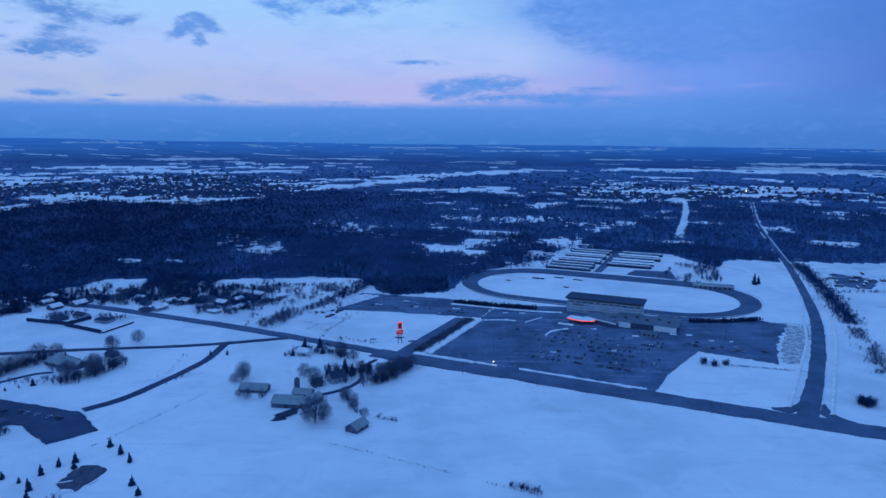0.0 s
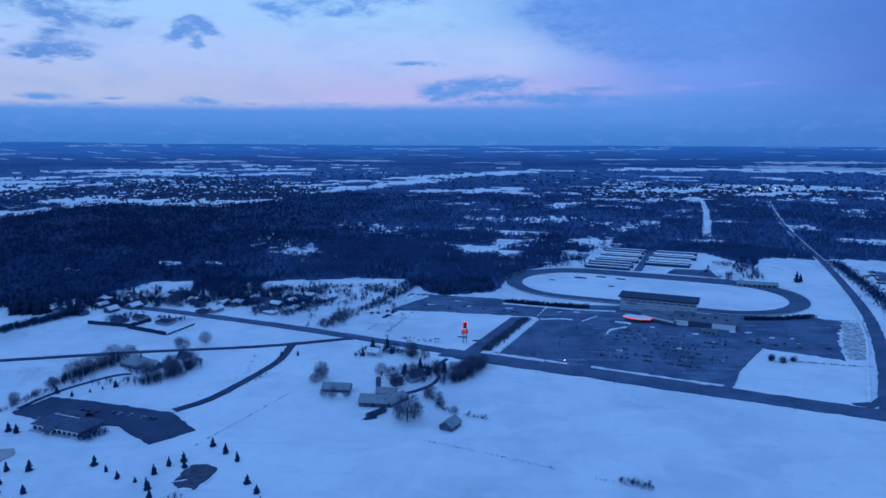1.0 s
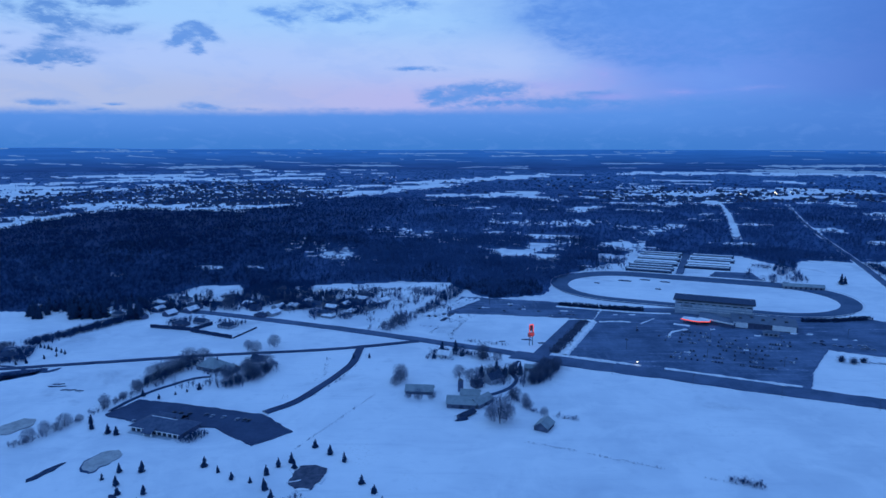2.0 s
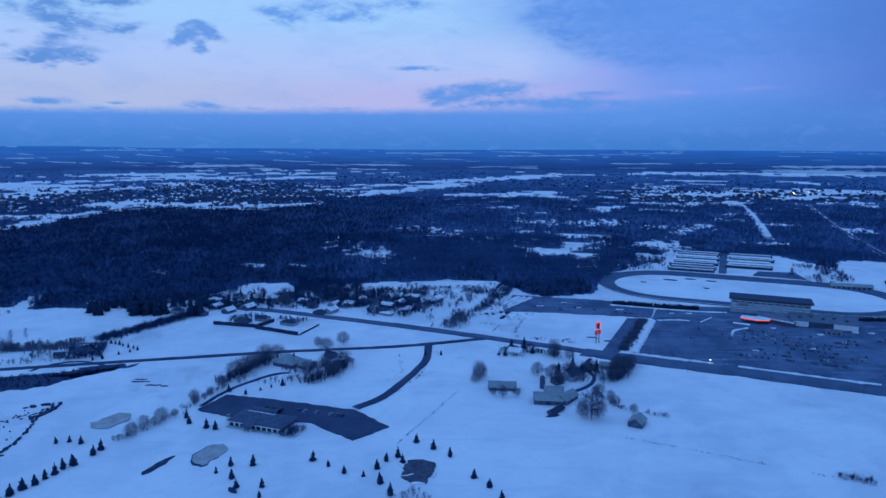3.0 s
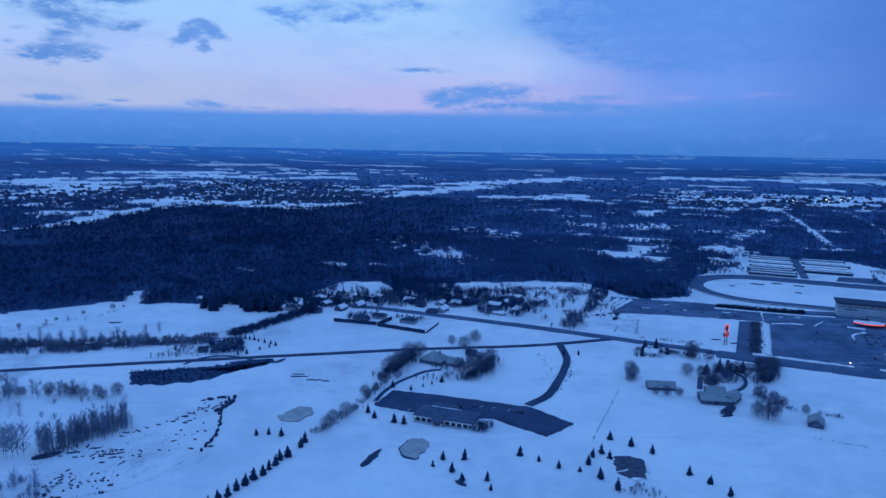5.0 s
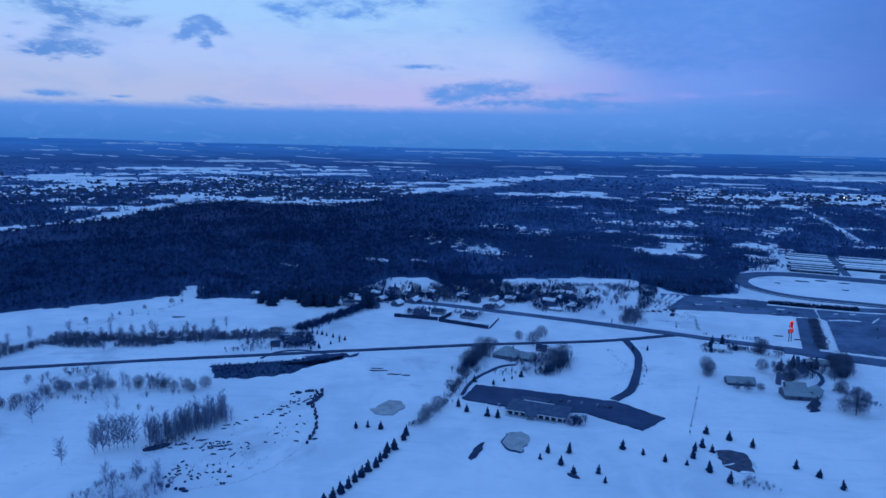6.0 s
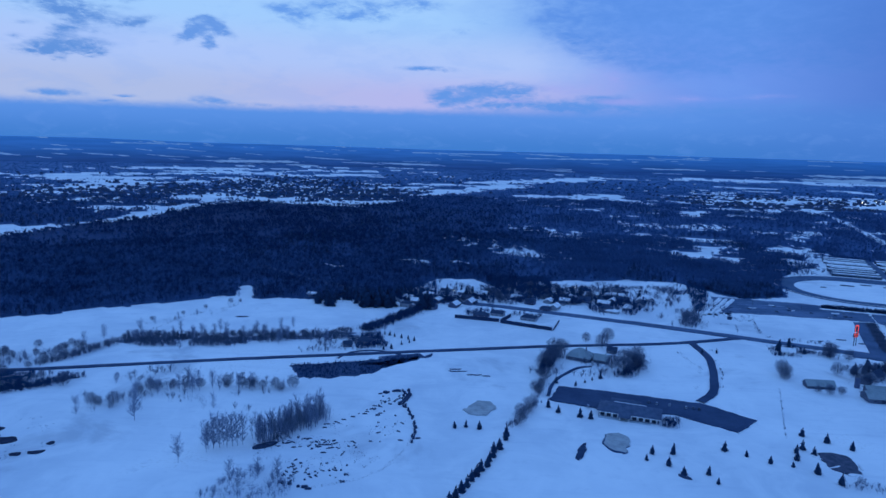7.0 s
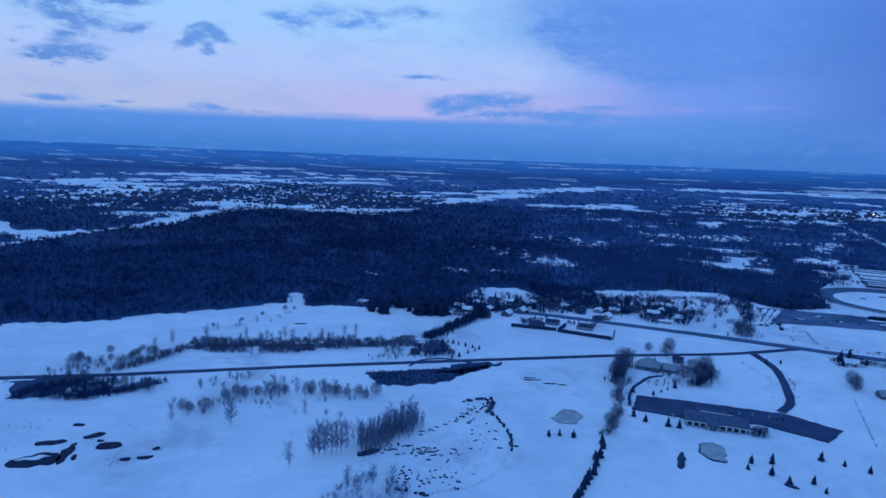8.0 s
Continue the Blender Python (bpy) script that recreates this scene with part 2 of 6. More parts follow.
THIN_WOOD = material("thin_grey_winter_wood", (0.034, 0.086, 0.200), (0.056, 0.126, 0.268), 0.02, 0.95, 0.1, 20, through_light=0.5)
# Far trees have haze painted in: paler and bluer than nearer woods.
HAZED_WOOD = material("hazed_far_wood", (0.046, 0.120, 0.260), (0.078, 0.175, 0.350), 0.02, 0.95, 0.1, 20, through_light=0.5)
BARK = material("bare_winter_twigs", (0.014, 0.050, 0.132), (0.030, 0.084, 0.200), 0.02, 0.95, 0.1, 20, through_light=0.5)
TWIGS = material("grey_brown_twigs", (0.078, 0.116, 0.195), (0.135, 0.178, 0.270), 0.2, 0.95, 0.1, 20, through_light=0.5)
FINE_TWIGS = material("pale_poplar_twigs", (0.175, 0.235, 0.350), (0.260, 0.325, 0.450), 0.2, 0.95, 0.1, 20, through_light=0.5)
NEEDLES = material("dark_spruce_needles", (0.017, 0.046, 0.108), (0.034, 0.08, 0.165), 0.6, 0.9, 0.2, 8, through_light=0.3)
POPLAR = material("grey_poplar_bark", (0.110, 0.155, 0.245), (0.175, 0.225, 0.325), 1.0, 0.95, 0.3, 6)
TRUNK = material("dark_bark", (0.022, 0.034, 0.072), (0.060, 0.076, 0.124), 2.0, 0.95, 0.4, 6)
SHINGLE = material("dark_asphalt_shingles", (0.028, 0.052, 0.105), (0.056, 0.088, 0.150), 0.6, 0.9, 0.3, 10, vary=0.4)
BROWN_ROOF = material("brown_weathered_shingles", (0.052, 0.080, 0.140), (0.092, 0.126, 0.200), 0.5, 0.9, 0.3, 10)
GREEN_ROOF = material("faded_green_metal_roof", (0.200, 0.250, 0.285), (0.290, 0.345, 0.375), 0.3, 0.55, 0.1, 8)
GREY_ROOF = material("grey_metal_roof", (0.090, 0.130, 0.190), (0.150, 0.195, 0.270), 0.3, 0.6, 0.1, 8, vary=0.3)
SIDING = material("pale_siding", (0.24, 0.27, 0.33), (0.38, 0.41, 0.47), 0.4, 0.75, 0.15, 9, vary=0.5)
BRICK = material("brown_brick_wall", (0.07, 0.095, 0.165), (0.13, 0.16, 0.25), 0.8, 0.9, 0.3, 9, vary=0.4)
BOARDS = material("weathered_barn_boards", (0.070, 0.090, 0.140), (0.140, 0.165, 0.230), 0.5, 0.9, 0.3, 9)
CONCRETE = material("grey_concrete_panels", (0.31, 0.38, 0.46), (0.44, 0.50, 0.58), 0.15, 0.8, 0.15, 12)
GLASS = material("dark_window_glass", (0.012, 0.024, 0.045), (0.028, 0.044, 0.075), 0.5, 0.3, 0.02, 4, gloss=0.2)
WHITE = material("white_painted_trim", (0.680, 0.680, 0.680), (0.800, 0.800, 0.800), 0.8, 0.6, 0.1, 6)
FENCE = material("dark_board_fence", (0.016, 0.034, 0.08), (0.032, 0.056, 0.11), 0.6, 0.9, 0.3, 6)
STEEL = material("dark_steel", (0.057, 0.068, 0.099), (0.114, 0.128, 0.159), 1.0, 0.5, 0.1, 6, metal=0.6)
WATER_ICE = material("dark_meltwater_and_mud", (0.008, 0.020, 0.050), (0.020, 0.036, 0.075), 0.3, 0.7, 0.1, 6, gloss=0.04)
GREEN_TURF = material("bare_dull_turf", (0.040, 0.056, 0.095), (0.095, 0.112, 0.165), 0.5, 0.9, 0.3, 6)
GREY_ICE = material("grey_pond_ice", (0.250, 0.275, 0.300), (0.400, 0.425, 0.450), 0.25, 0.5, 0.1, 6)
EARTH = material("dark_bare_earth", (0.018, 0.038, 0.086), (0.044, 0.072, 0.130), 0.5, 0.95, 0.5, 6)
DIRTY_SNOW = material("dirty_ploughed_snow", (0.22, 0.25, 0.30), (0.62, 0.65, 0.70), 0.35, 0.9, 0.6, 4, spread=(0.42, 0.58))
BRUSH = material("brown_grey_brush_floor", (0.070, 0.115, 0.200), (0.150, 0.205, 0.310), 0.25, 0.95, 0.4, 8)
STUBBLE = material("brown_weed_thicket", (0.024, 0.056, 0.125), (0.056, 0.096, 0.175), 0.1, 0.95, 0.3, 12)
TYRE = material("black_rubber", (0.014, 0.023, 0.049), (0.028, 0.038, 0.064), 3.0, 0.9, 0.1, 4)
PAINT = [material("car_paint_" + k, [c * 0.85 for c in v], v, 2.0, 0.5, 0.02, 4, gloss=0.15) for k, v in
         (("black", (0.034, 0.054, 0.096)), ("silver", (0.28, 0.35, 0.46)), ("white", (0.52, 0.58, 0.68)), ("grey", (0.085, 0.125, 0.2)), ("blue", (0.03, 0.06, 0.14)))]
RED_GLOW = glow("red_neon", (1.0, 0.11, 0.09), 1.15)
LAMP_GLOW = glow("warm_lamp_glow", (1.0, 0.86, 0.55), 4.0)


# ---------------------------------------------------------------- mesh helpers
class Shape:
    """Collects vertices and faces of one mesh."""

    def __init__(self):
        self.v, self.f = [], []

    def poly(self, *points):
        n = len(self.v)
        self.v += [tuple(p) for p in points]
        self.f.append(tuple(range(n, n + len(points))))
        return self

    def prism(self, ring, z0, z1, taper=1.0):
        """A closed prism over a ring of (x, y), counter-clockwise."""
        cx, cy = sum(p[0] for p in ring) / len(ring), sum(p[1] for p in ring) / len(ring)
        n, k = len(self.v), len(ring)
        self.v += [(x, y, z0) for x, y in ring] + [(cx + (x - cx) * taper, cy + (y - cy) * taper, z1) for x, y in ring]
        self.f += [tuple(n + i for i in reversed(range(k))), tuple(n + k + i for i in range(k))]
        self.f += [(n + i, n + (i + 1) % k, n + k + (i + 1) % k, n + k + i) for i in range(k)]
        return self

    def box(self, x0, x1, y0, y1, z0, z1):
        return self.prism([(x0, y0), (x1, y0), (x1, y1), (x0, y1)], z0, z1)

    def tube(self, a, b, ra, rb, sides=5):
        a, b = Vector(a), Vector(b)
        d = (b - a).normalized()
        s = d.orthogonal().normalized()
        t = d.cross(s)
        n = len(self.v)
        for p, r in ((a, ra), (b, rb)):
            self.v += [tuple(p + r * (math.cos(6.2832 * i / sides) * s + math.sin(6.2832 * i / sides) * t)) for i in range(sides)]
        self.f += [(n + i, n + (i + 1) % sides, n + sides + (i + 1) % sides, n + sides + i) for i in range(sides)]
        self.f += [tuple(n + i for i in reversed(range(sides))), tuple(n + sides + i for i in range(sides))]
        return self

    def gable(self, x0, x1, y0, y1, z, rise, over=0.3, thick=0.15):
        """A gable roof with its ridge along x."""
        y, h = (y0 + y1) / 2, z + rise
        drop = rise * over / ((y1 - y0) / 2)
        for ya, yb in ((y0 - over, y), (y1 + over, y)):
            za, zb = z - drop, h
            top = [(x0 - over, ya, za + thick), (x1 + over, ya, za + thick), (x1 + over, yb, zb + thick), (x0 - over, yb, zb + thick)]
            low_side = [(a, b, c - thick) for a, b, c in top]
            if ya > yb:
                top, low_side = top[::-1], low_side[::-1]
            n = len(self.v)
            self.v += top + low_side
            self.f += [(n, n + 1, n + 2, n + 3), (n + 7, n + 6, n + 5, n + 4)]
            self.f += [(n + i, n + 4 + i, n + 4 + (i + 1) % 4, n + (i + 1) % 4) for i in range(4)]
        return self

    def hip(self, x0, x1, y0, y1, z, rise, over=0.3):
        x0, x1, y0, y1 = x0 - over, x1 + over, y0 - over, y1 + over
        w2, y = min((y1 - y0), (x1 - x0)) / 2, (y0 + y1) / 2
        n = len(self.v)
        self.v += [(x0, y0, z), (x1, y0, z), (x1, y1, z), (x0, y1, z), (x0 + w2, y, z + rise), (x1 - w2, y, z + rise)]
        self.f += [(n, n + 1, n + 5, n + 4), (n + 1, n + 2, n + 5), (n + 2, n + 3, n + 4, n + 5), (n + 3, n, n + 4), (n + 3, n + 2, n + 1, n)]
        return self

    def mesh(self, name, mat):
        me = bpy.data.meshes.new(name)
        me.from_pydata(self.v, [], self.f)
        me.materials.append(mat)
        me.update()
        return me


def part(name, shape, mat, parent, label=""):
    ob = new(name, shape.mesh(name, mat))
    ob.parent = parent
    return tagged(ob, label)


def thing(name, label, category, x=0.0, y=0.0, z=0.0, turn=0.0, group="", kind=""):
    ob = new(name)
    ob.empty_display_size = 0.5
    ob.matrix_basis = pose(x, y, z, 0, 0, turn)
    return tagged(ob, label, category, group, kind)


def big_mesh(name, verts, faces, mat):
    """A mesh from numpy arrays of vertices and triangles or quads."""
    me = bpy.data.meshes.new(name)
    k = faces.shape[1]
    me.vertices.add(len(verts))
    me.vertices.foreach_set("co", verts.astype(np.float32).ravel())
    me.loops.add(faces.size)
    me.loops.foreach_set("vertex_index", faces.astype(np.int32).ravel())
    me.polygons.add(len(faces))
    me.polygons.foreach_set("loop_start", np.arange(0, faces.size, k, dtype=np.int32))
    me.materials.append(mat)
    me.update(calc_edges=True)
    return me


# ---------------------------------------------------------------- the plan
EYE_HEIGHT, HUB = 105.0, (-150.0, -9.0)      # the middle of the flight, over which the far country is laid out
FAR_START, FAR_END, FAR_TRUE, HILLS = 2500.0, 4850.0, 24000.0, 3000.0


def gz(x, y):
    """Height of the land: flat, rising to far hills, which stand a little higher in the west."""
    x, y = np.asarray(x, float), np.asarray(y, float)
    r = np.hypot(x - HUB[0], y - HUB[1])
    k = np.clip((r - FAR_START) / (FAR_END - FAR_START), 0, 1)
    inverse = (1 - k) / FAR_START + k / FAR_TRUE
    west = np.clip((np.degrees(np.arctan2(HUB[0] - x, y - HUB[1])) - 6) / 24, 0, 1)
    return np.where(r > FAR_START, EYE_HEIGHT * (1 - r * inverse) + 20.0 * k * west, 0.0)


def at_ground(x, y):
    return float(gz(x, y))


def hashed(i, j, seed):
    h = (i * 374761393 + j * 668265263 + seed * 1442695041) & 0x7FFFFFFF
    h = ((h ^ (h >> 13)) * 1274126177) & 0x7FFFFFFF
    return ((h ^ (h >> 16)) & 0xFFFF) / 65535.0


def value_noise(x, y, seed=0):
    i, j = np.floor(x).astype(np.int64), np.floor(y).astype(np.int64)
    fx, fy = x - i, y - j
    fx, fy = fx * fx * (3 - 2 * fx), fy * fy * (3 - 2 * fy)
    a, b = hashed(i, j, seed), hashed(i + 1, j, seed)
    c, d = hashed(i, j + 1, seed), hashed(i + 1, j + 1, seed)
    return (a * (1 - fx) + b * fx) * (1 - fy) + (c * (1 - fx) + d * fx) * fy


def fbm(x, y, size, seed=0, octaves=4):
    total, amp, norm = 0.0, 1.0, 0.0
    for o in range(octaves):
        total = total + amp * value_noise(x / size * 2 ** o, y / size * 2 ** o, seed + o * 17)
        norm, amp = norm + amp, amp * 0.55
    return total / norm


# the raceway's own axes: along the main road, and away from it
AXIS = radians(-24.5)
COS, SIN = math.cos(AXIS), math.sin(AXIS)
CROSS = (-15.0, 322.8)


def site(u, v):
    return (CROSS[0] + u * COS - v * SIN, CROSS[1] + u * SIN + v * COS)


NEAR_EDGE = [(-1500, 60), (-900, 230), (-555, 367), (-501, 393), (-473, 413), (-416, 446), (-349, 440), (-302, 455), (-272, 492), (-262, 508), (-232, 512), (-218, 490), (-200, 500), (-147, 517),
             (-66, 508), (-50, 470), (-36, 452), (2, 474), (20, 520), (60, 575), (95, 600), (120, 650), (215, 640), (238, 575), (262, 611), (330, 600), (420, 604), (560, 560), (1500, 300)]
FAR_EDGE = [(-3000, 200), (-1100, 250), (-735, 640), (-684, 800), (-668, 892), (-640, 1040), (-600, 1100), (-361, 1130), (-300, 1290), (-150, 1413), (60, 1440), (240, 1330), (300, 1200), (520, 1230), (900, 1200), (1600, 1000)]
# snow-covered clearings in the woods and long far fields: two ends and half depth
CLEARINGS = [(-400, 440, -405, 478, 7), (15, 926, 119, 912, 29), (-6, 825, 23, 795, 19), (177, 864, 203, 837, 26), (-145, 852, -99, 799, 23), (-100, 769, -25, 735, 12), (-25, 735, 46, 704, 11),
             (-231, 738, -200, 698, 19), (-288, 593, -233, 588, 7), (-186, 654, -147, 627, 15), (-362, 567, -347, 561, 5), (32, 684, 52, 681, 8), (75, 705, 77, 667, 12), (12, 575, 66, 586, 8),
             (154, 1080, 199, 1163, 16), (154, 752, 127, 651, 11), (966, 2014, 951, 1923, 54), (20, 1043, 56, 1046, 14), (293, 965, 320, 952, 12)]
TOWN_FIELDS = [(-685, 1159, -518, 1159, 57), (-500, 1118, -420, 1094, 27), (-429, 1145, -352, 1184, 24), (-679, 806, -673, 865, 17), (-673, 865, -667, 948, 24), (-667, 948, -650, 1087, 20), (-1320, 2370, -1062, 2415, 120),
               (-1264, 3047, -1060, 3205, 99), (-1275, 1673, -1075, 1694, 116), (-1038, 1437, -873, 1617, 57), (-1036, 1318, -954, 1426, 38), (-762, 950, -688, 978, 33), (-1325, 1747, -1287, 1838, 83), (-1179, 1913, -1043, 2032, 75),
               (-1072, 2185, -842, 2134, 85), (-732, 2072, -553, 2258, 82), (-732, 2520, -585, 2544, 102), (-421, 1555, -298, 1656, 33), (-294, 1385, -206, 1518, 27)]
MIDDLE_FIELDS = [(-311, 1779, -68, 1755, 53), (-244, 1514, -49, 1866, 47), (-112, 1948, 231, 2371, 77), (-67, 1424, 120, 1495, 54), (115, 1393, 150, 1335, 32), (130, 2189, 256, 2470, 68), (775, 2624, 1212, 2595, 119),
                 (1160, 2473, 1322, 2477, 91), (1524, 3077, 1883, 3012, 89), (1411, 2711, 1527, 2473, 199), (622, 2073, 702, 2049, 56)]
EAST_FIELDS = [(332, 1446, 426, 1456, 46), (261, 1238, 329, 1196, 33), (230, 1104, 281, 1089, 16), (446, 1457, 574, 1503, 39), (364, 1234, 454, 1254, 28), (620, 1603, 751, 1615, 48), (570, 1343, 699, 1383, 35),
               (711, 1515, 878, 1494, 55), (615, 1241, 705, 1248, 22), (-476, 3387, -330, 3358, 78), (-435, 4476, 57, 4530, 52), (295, 4232, 822, 4214, 51), (830, 3471, 1028, 3458, 50), (-2281, 4024, -1931, 4255, 47),
               (-2292, 3316, -2225, 3351, 44), (329, 2529, 417, 2493, 77), (151, 1128, 186, 1152, 17)]
STRIPS = CLEARINGS + TOWN_FIELDS + MIDDLE_FIELDS + EAST_FIELDS
SIDE_ROAD = [(143, 252), (172, 298), (207, 359), (241, 428), (298, 567), (368, 755), (444, 945), (560, 1205)]
RIDE = [(268, 756), (330, 915), (392, 1080), (459, 1272)]


def away_from(x, y, line):
    """Distance from a line of points."""
    best = np.full(np.shape(x), 1e9)
    for (ax, ay), (bx, by) in zip(line, line[1:]):
        dx, dy = bx - ax, by - ay
        t = np.clip(((x - ax) * dx + (y - ay) * dy) / (dx * dx + dy * dy), 0, 1)
        best = np.minimum(best, np.hypot(x - ax - t * dx, y - ay - t * dy))
    return best


def open_strips(x, y):
    wob = (fbm(x, y, 30.0, 37, 4) - 0.5) * 2.4
    rough = (fbm(x, y, 11.0, 39, 3) - 0.5) * 5.5
    best = np.full(np.shape(x), -9.0)
    for ax, ay, bx, by, half in STRIPS:
        in_woods = half < 30 and ay < 1000 and ax > -395
        best = np.maximum(best, (0.38 if in_woods else 0.85) - away_from(x, y, [(ax, ay), (bx, by)]) / half + (rough if in_woods else wob))
    return best


def suburb(x, y):
    """How built-up the far country is: a town in the west, a smaller one in the east."""
    west = 1.25 - np.hypot((x + 560 + (y - 1500) * 0.35) / 260, (y - 1480) / 420)
    outer = 0.9 - np.hypot((x + 900) / 330, (y - 1350) / 420)
    east = 1.2 - np.hypot((x - 560 - (y - 1400) * 0.35) / 330, (y - 1400) / 260)
    return np.clip(np.maximum(np.maximum(west, outer), east), 0, 1)


def grove(x, y):
    """0 in the dark dense woods of the west, 1 in the thin grey woods elsewhere, up to 1.75 where far woods are painted
    with haze.
    """
    x, y = np.asarray(x, float), np.asarray(y, float)
    far = np.interp(x, *zip(*FAR_EDGE))
    tone = np.clip((x + 340 + 0.10 * (y - 600) + (fbm(x, y, 150.0, 29, 3) - 0.5) * 260) / 240, 0, 1)
    tone = np.maximum(tone, np.clip((780 - y) / 420, 0, 0.55))
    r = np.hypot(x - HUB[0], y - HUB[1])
    # Past the big woods the value climbs with distance to drive painted haze.
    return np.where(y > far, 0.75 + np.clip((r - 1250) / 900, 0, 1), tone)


def plots(x, y, wide, deep, seed):
    """Random value per rectangular farm plot, along the roads of the country."""
    u, v = (x * COS + y * SIN) / wide, (-x * SIN + y * COS) / deep
    row = np.floor(v).astype(np.int64)
    u = u + hashed(row, row * 0 + 3, seed)
    return hashed(np.floor(u).astype(np.int64), row, seed + 5)


def cover_at(x, y):
    """1 where woodland stands, 0 on open snow."""
    x, y = np.asarray(x, float), np.asarray(y, float)
    wob = (fbm(x, y, 26.0, 7, 3) - 0.5)
    edge = np.interp(x, *zip(*NEAR_EDGE)) + wob * 22
    far = np.interp(x, *zip(*FAR_EDGE)) + wob * 30
    woods = (y > edge).astype(float)
    # scrubby and broken woods towards the east
    broken = fbm(x, y, 60.0, 21, 4)
    east = np.clip((x + 330) / 250, 0, 1) * np.clip((y - 560) / 80, 0, 1)
    woods = np.where((broken > 0.72 - 0.05 * east) & (y < far), woods * (1 - east * 0.8), woods)
    # beyond the big woods: towns, villages and farm plots
    town = suburb(x, y)
    bx, by = x + (fbm(x, y, 160.0, 81, 3) - 0.5) * 160, y + (fbm(x, y, 90.0, 82, 3) - 0.5) * 90
    lot = plots(bx, by, 110.0, 46.0, 40)
    yards = plots(bx, by, 14.0, 24.0, 60)
    beyond = np.where(lot < 0.05 + 0.10 * (town > 0) + 0.05 * (x > 200), 0.0, 1.0)
    beyond = np.where((town > 0) & (yards < 0.05 + 0.12 * town), 0.0, beyond)
    woods = np.where(y > far, beyond, woods)
    r = np.hypot(x - HUB[0], y - HUB[1])
    stripes = np.where(fbm(x, y, 120.0, 44, 3) > 0.42, plots(bx, by, 300.0, 46.0, 77), 1.0)
    woods = np.where(r > 2100, np.where((stripes < 0.05) | (plots(bx, by, 130.0, 30.0, 19) < 0.02), 0.0, 1.0), woods)
    woods = np.where(open_strips(x, y) > 0, 0.0, woods)
    road = away_from(x, y, SIDE_ROAD)
    woods = np.where((road < np.where(y > 590, 3.2, 7.0)) | (away_from(x, y, RIDE) < 5), 0.0, woods)
    # white road along the back of the woods
    woods = np.where((np.abs(y - far - 12) < 14) & (x < -330), 0.0, woods)
    return woods


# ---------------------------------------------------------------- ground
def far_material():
    """Far hills: woods painted paler and bluer with distance as haze, with streaks of open field."""
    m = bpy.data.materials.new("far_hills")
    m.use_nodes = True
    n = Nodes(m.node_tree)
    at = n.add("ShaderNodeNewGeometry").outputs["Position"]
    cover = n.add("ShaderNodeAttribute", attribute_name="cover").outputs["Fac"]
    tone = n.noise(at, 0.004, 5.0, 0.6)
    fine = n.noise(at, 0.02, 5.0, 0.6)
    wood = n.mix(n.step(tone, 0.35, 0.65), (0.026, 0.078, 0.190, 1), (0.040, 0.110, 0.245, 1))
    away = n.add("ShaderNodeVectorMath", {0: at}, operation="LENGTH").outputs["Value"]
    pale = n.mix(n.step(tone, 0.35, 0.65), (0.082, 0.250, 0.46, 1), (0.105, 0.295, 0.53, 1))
    # Haze in the base colour: the farther off, the paler the woods.
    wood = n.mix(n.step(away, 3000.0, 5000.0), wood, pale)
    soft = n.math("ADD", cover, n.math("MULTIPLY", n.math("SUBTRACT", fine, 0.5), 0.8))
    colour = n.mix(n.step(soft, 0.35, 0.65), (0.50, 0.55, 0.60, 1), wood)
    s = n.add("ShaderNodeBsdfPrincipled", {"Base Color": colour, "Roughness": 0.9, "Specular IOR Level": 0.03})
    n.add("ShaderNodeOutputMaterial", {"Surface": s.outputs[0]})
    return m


def build_ground():
    front = np.radians(np.concatenate([np.arange(-180, -60, 6.0), np.arange(-60, 60, 0.19), np.arange(60, 180, 6.0)]))
    near = np.concatenate([[0.02, 12.0, 40.0, 75.0], 1.0 / np.linspace(1 / 110.0, 1 / HILLS, 620)])
    hills = 1.0 / np.linspace(1 / HILLS, 1 / FAR_END, 60)
    for name, rings, mat, label in (("ground", near, GROUND, "snow-covered fields with dark leafless woodland floor"), ("backdrop", hills, far_material(), "far wooded hills in painted blue haze with streaks of snowy field")):
        a, r = np.meshgrid(front, rings)
        x, y = HUB[0] + r * np.sin(a), HUB[1] + r * np.cos(a)
        z = gz(x, y) + (fbm(x, y, 55.0, 3, 3) - 0.5) * 0.5 * np.clip(1 - r / 900, 0, 1)
        z = z + (fbm(x, y, 900.0, 8, 3) - 0.5) * 14 * np.clip((r - 3600) / 1200, 0, 1)
        rows, cols = a.shape
        i = np.arange(rows * cols).reshape(rows, cols)
        right = np.roll(i, -1, axis=1)
        quads = np.stack([i[:-1], i[1:], right[1:], right[:-1]], axis=-1).reshape(-1, 4)[:, ::-1]
        verts = np.stack([x, y, z], axis=-1).reshape(-1, 3)
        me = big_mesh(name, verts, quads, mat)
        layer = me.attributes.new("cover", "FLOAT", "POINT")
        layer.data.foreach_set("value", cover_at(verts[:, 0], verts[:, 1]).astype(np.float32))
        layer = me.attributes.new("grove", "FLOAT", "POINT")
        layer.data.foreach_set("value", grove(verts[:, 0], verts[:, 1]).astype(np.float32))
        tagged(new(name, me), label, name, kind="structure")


build_ground()


